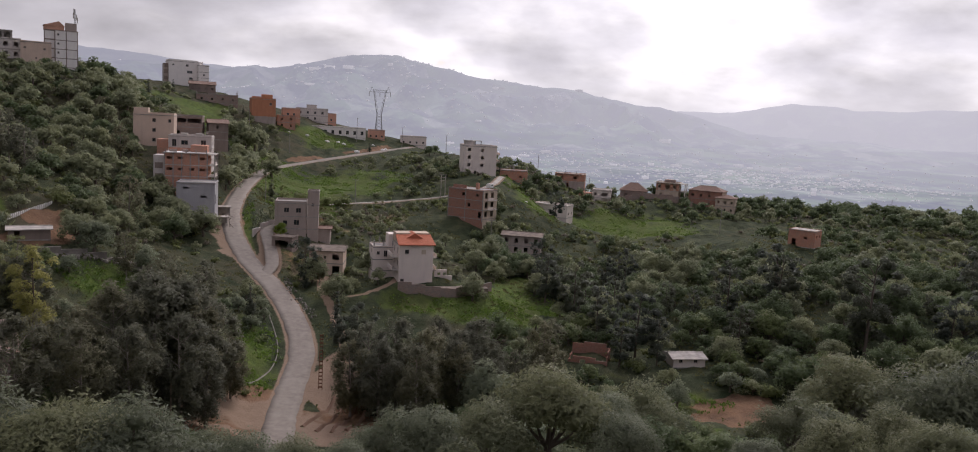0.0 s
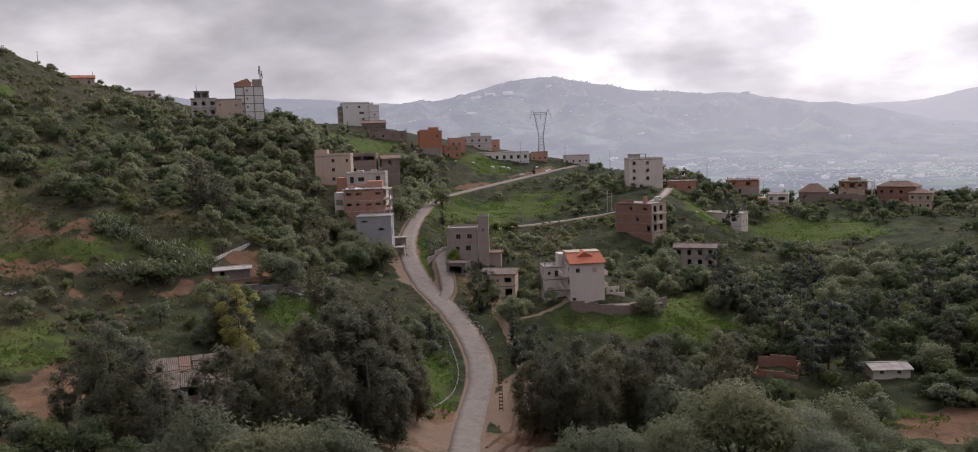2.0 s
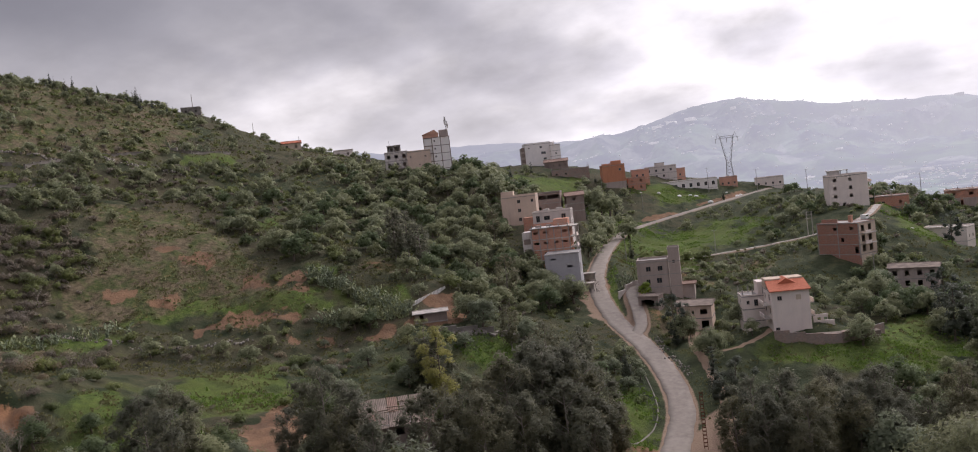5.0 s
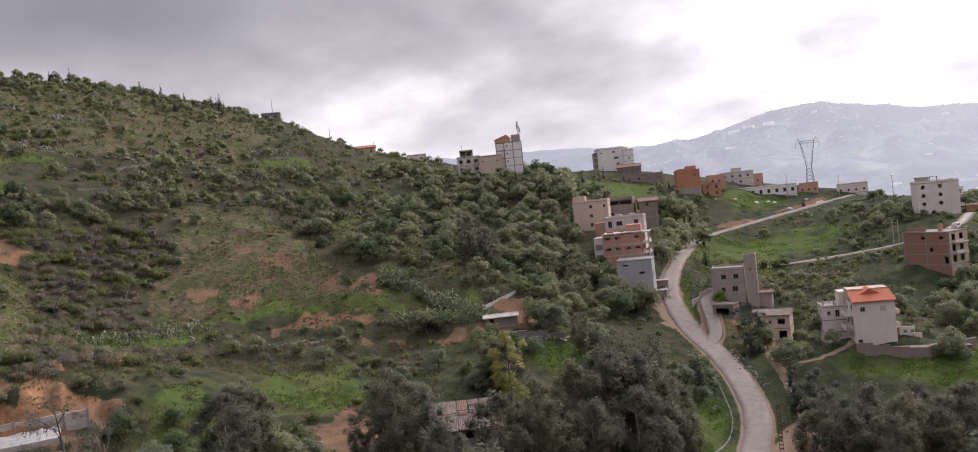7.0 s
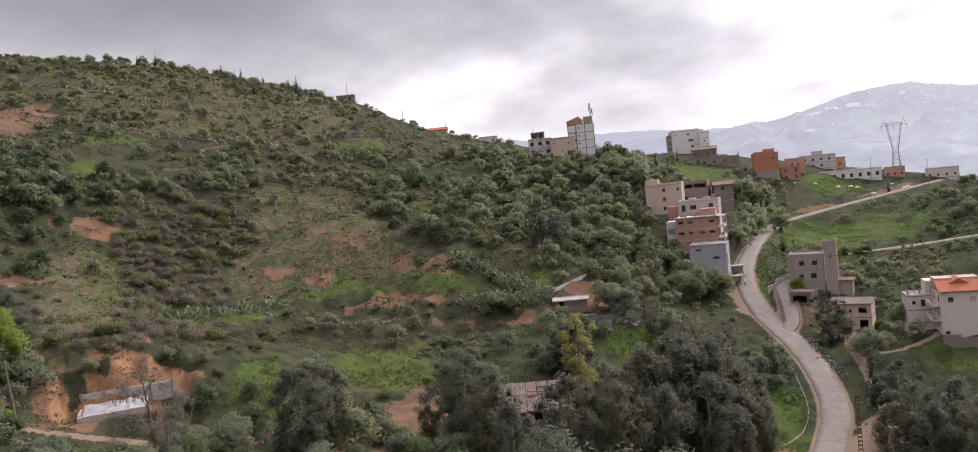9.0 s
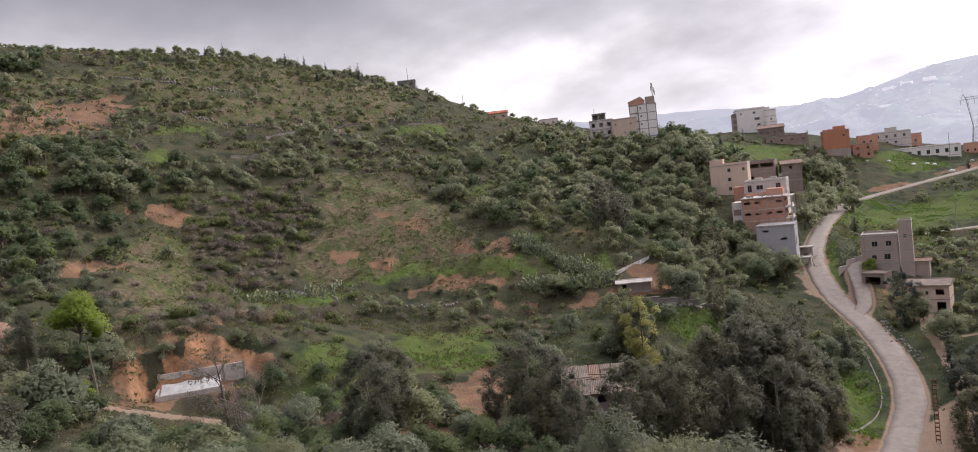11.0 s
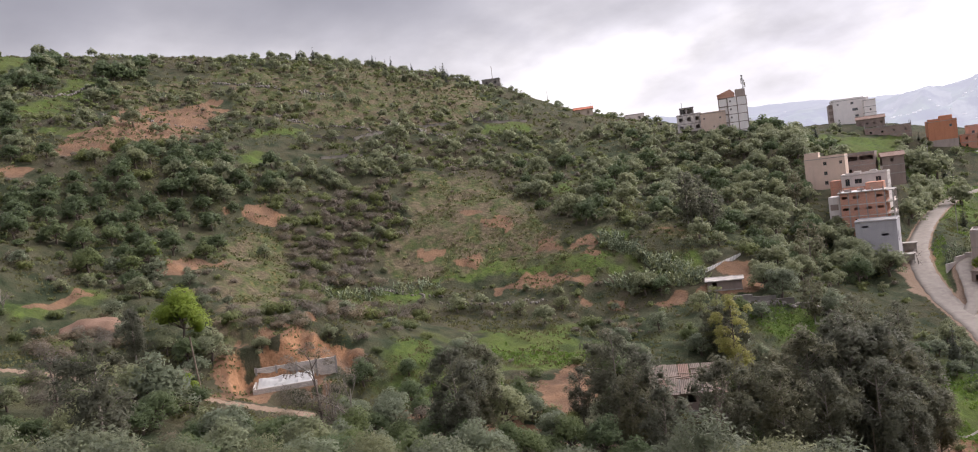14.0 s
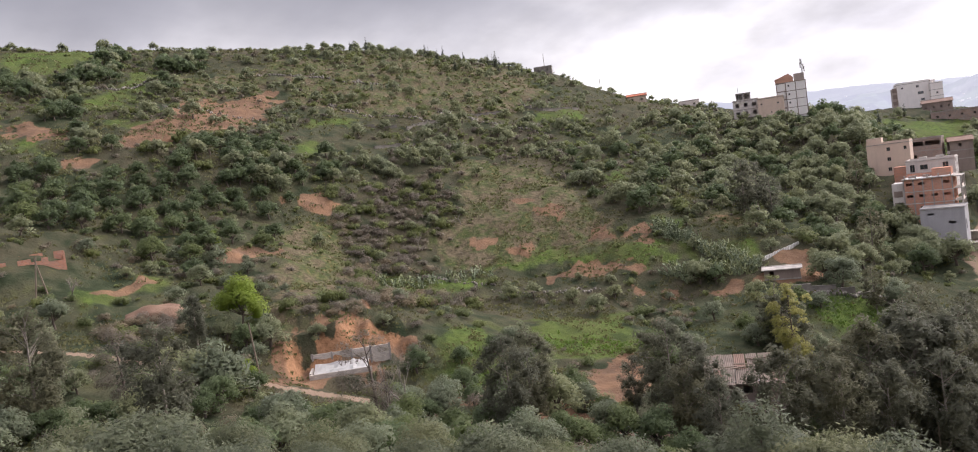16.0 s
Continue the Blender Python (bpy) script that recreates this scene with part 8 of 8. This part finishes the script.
# stones along the road edge and terrace lines
vs, fs, n = [], [], 0
cube = np.array([(x, y, z) for x in (-1, 1) for y in (-1, 1) for z in (-1, 1)], float) * 0.5
cube_f = np.array([(0, 1, 3, 2), (4, 6, 7, 5), (0, 4, 5, 1), (2, 3, 7, 6), (0, 2, 6, 4), (1, 5, 7, 3)])
for a, b, count, size in (((-240, 186), (-205, 205), 160, 0.7), ((-262, 150), (-228, 178), 160, 0.7), ((-150, 104), (-118, 128), 120, 0.5), ((-246, 118), (-262, 92), 70, 0.5), ((-300, 140), (-270, 190), 140, 0.8), ((-285, 70), (-292, 105), 90, 0.8), ((-80, 146), (-66, 158), 70, 0.6), ((-47.6, 186.4), (-42.9, 176.2), 40, 0.38), ((-42.9, 176.2), (-36.0, 166.5), 50, 0.38)):
    for _ in range(count):
        t = rng.uniform()
        x, y = a[0] + (b[0] - a[0]) * t + rng.normal() * 0.7, a[1] + (b[1] - a[1]) * t + rng.normal() * 0.7
        s = size * rng.uniform(0.4, 1.2)
        vs.append(cube * s * rng.uniform(0.6, 1.2, (8, 3)) + np.array([x, y, ground_z(x, y) + s * 0.2]))
        fs.append(cube_f + n)
        n += 8
tagged(from_arrays("field_stones", np.vstack(vs), np.vstack(fs), [STONE]), "grey field stones along terraces and road", "stones", kind="stuff")

# the towns of the plain, paled by a glow painted on for haze
m, n_ = material("town_haze_glow")
geo = n_.add("ShaderNodeNewGeometry")
wall_c = n_.ramp(geo.outputs["Random Per Island"], (0.0, (0.40, 0.38, 0.38)), (0.5, (0.70, 0.68, 0.66)), (1.0, (0.92, 0.91, 0.89)))
d_ = n_.add("ShaderNodeBsdfDiffuse")
n_.link(wall_c, d_.inputs["Color"])
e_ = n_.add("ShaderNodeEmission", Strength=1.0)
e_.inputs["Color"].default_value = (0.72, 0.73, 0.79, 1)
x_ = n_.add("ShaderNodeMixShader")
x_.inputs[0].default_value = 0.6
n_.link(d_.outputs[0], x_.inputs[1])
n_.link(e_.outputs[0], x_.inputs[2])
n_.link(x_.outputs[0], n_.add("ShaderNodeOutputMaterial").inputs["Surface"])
vs, fs, n = [], [], 0
spots = []
for az, d, sp, count in ((3, 2300, 160, 110), (8, 2050, 200, 160), (5, 2500, 140, 90), (14, 1800, 120, 150), (19, 1750, 150, 150), (23, 1850, 110, 160), (27, 1700, 140, 120), (16, 2100, 150, 140), (22, 2200, 200, 140), (17, 2300, 300, 160), (26, 2500, 300, 150), (-3, 2600, 200, 70), (10, 2800, 300, 110), (12, 1500, 150, 120), (-8, 3300, 250, 70), (-2, 3400, 300, 70), (4, 3200, 250, 60), (-12, 3450, 160, 90), (-6, 3550, 200, 110), (-1, 3500, 140, 70), (-18, 3500, 150, 50), (2, 3600, 160, 60)):
    cx, cy = d * math.sin(radians(az)), d * math.cos(radians(az))
    spots.append((cx + rng.normal(size=count) * sp, cy + rng.normal(size=count) * sp))
X, Y = np.concatenate([s[0] for s in spots]), np.concatenate([s[1] for s in spots])
Z = height(X, Y)
for x, y, z in zip(X, Y, Z):
    if math.hypot(x, y) < 1000 or rng.uniform() < 0.1:
        continue
    k2 = np.array([rng.uniform(4, 12), rng.uniform(4, 8), rng.uniform(2, 4.5)]) * (0.7 if rng.uniform() < 0.975 else 2.8) * (min(1.0, math.hypot(x, y) / 2600) if math.hypot(x, y) < 3000 else 1.5)
    t = rng.uniform(0, 3.14)
    c2 = cube * k2
    vs.append(np.column_stack([c2[:, 0] * math.cos(t) - c2[:, 1] * math.sin(t) + x, c2[:, 0] * math.sin(t) + c2[:, 1] * math.cos(t) + y, c2[:, 2] + z + 2]))
    fs.append(cube_f + n)
    n += 8
tagged(from_arrays("far_town", np.vstack(vs), np.vstack(fs), [m]), "pale houses of far towns, haze painted on as a glow", "town", kind="stuff")
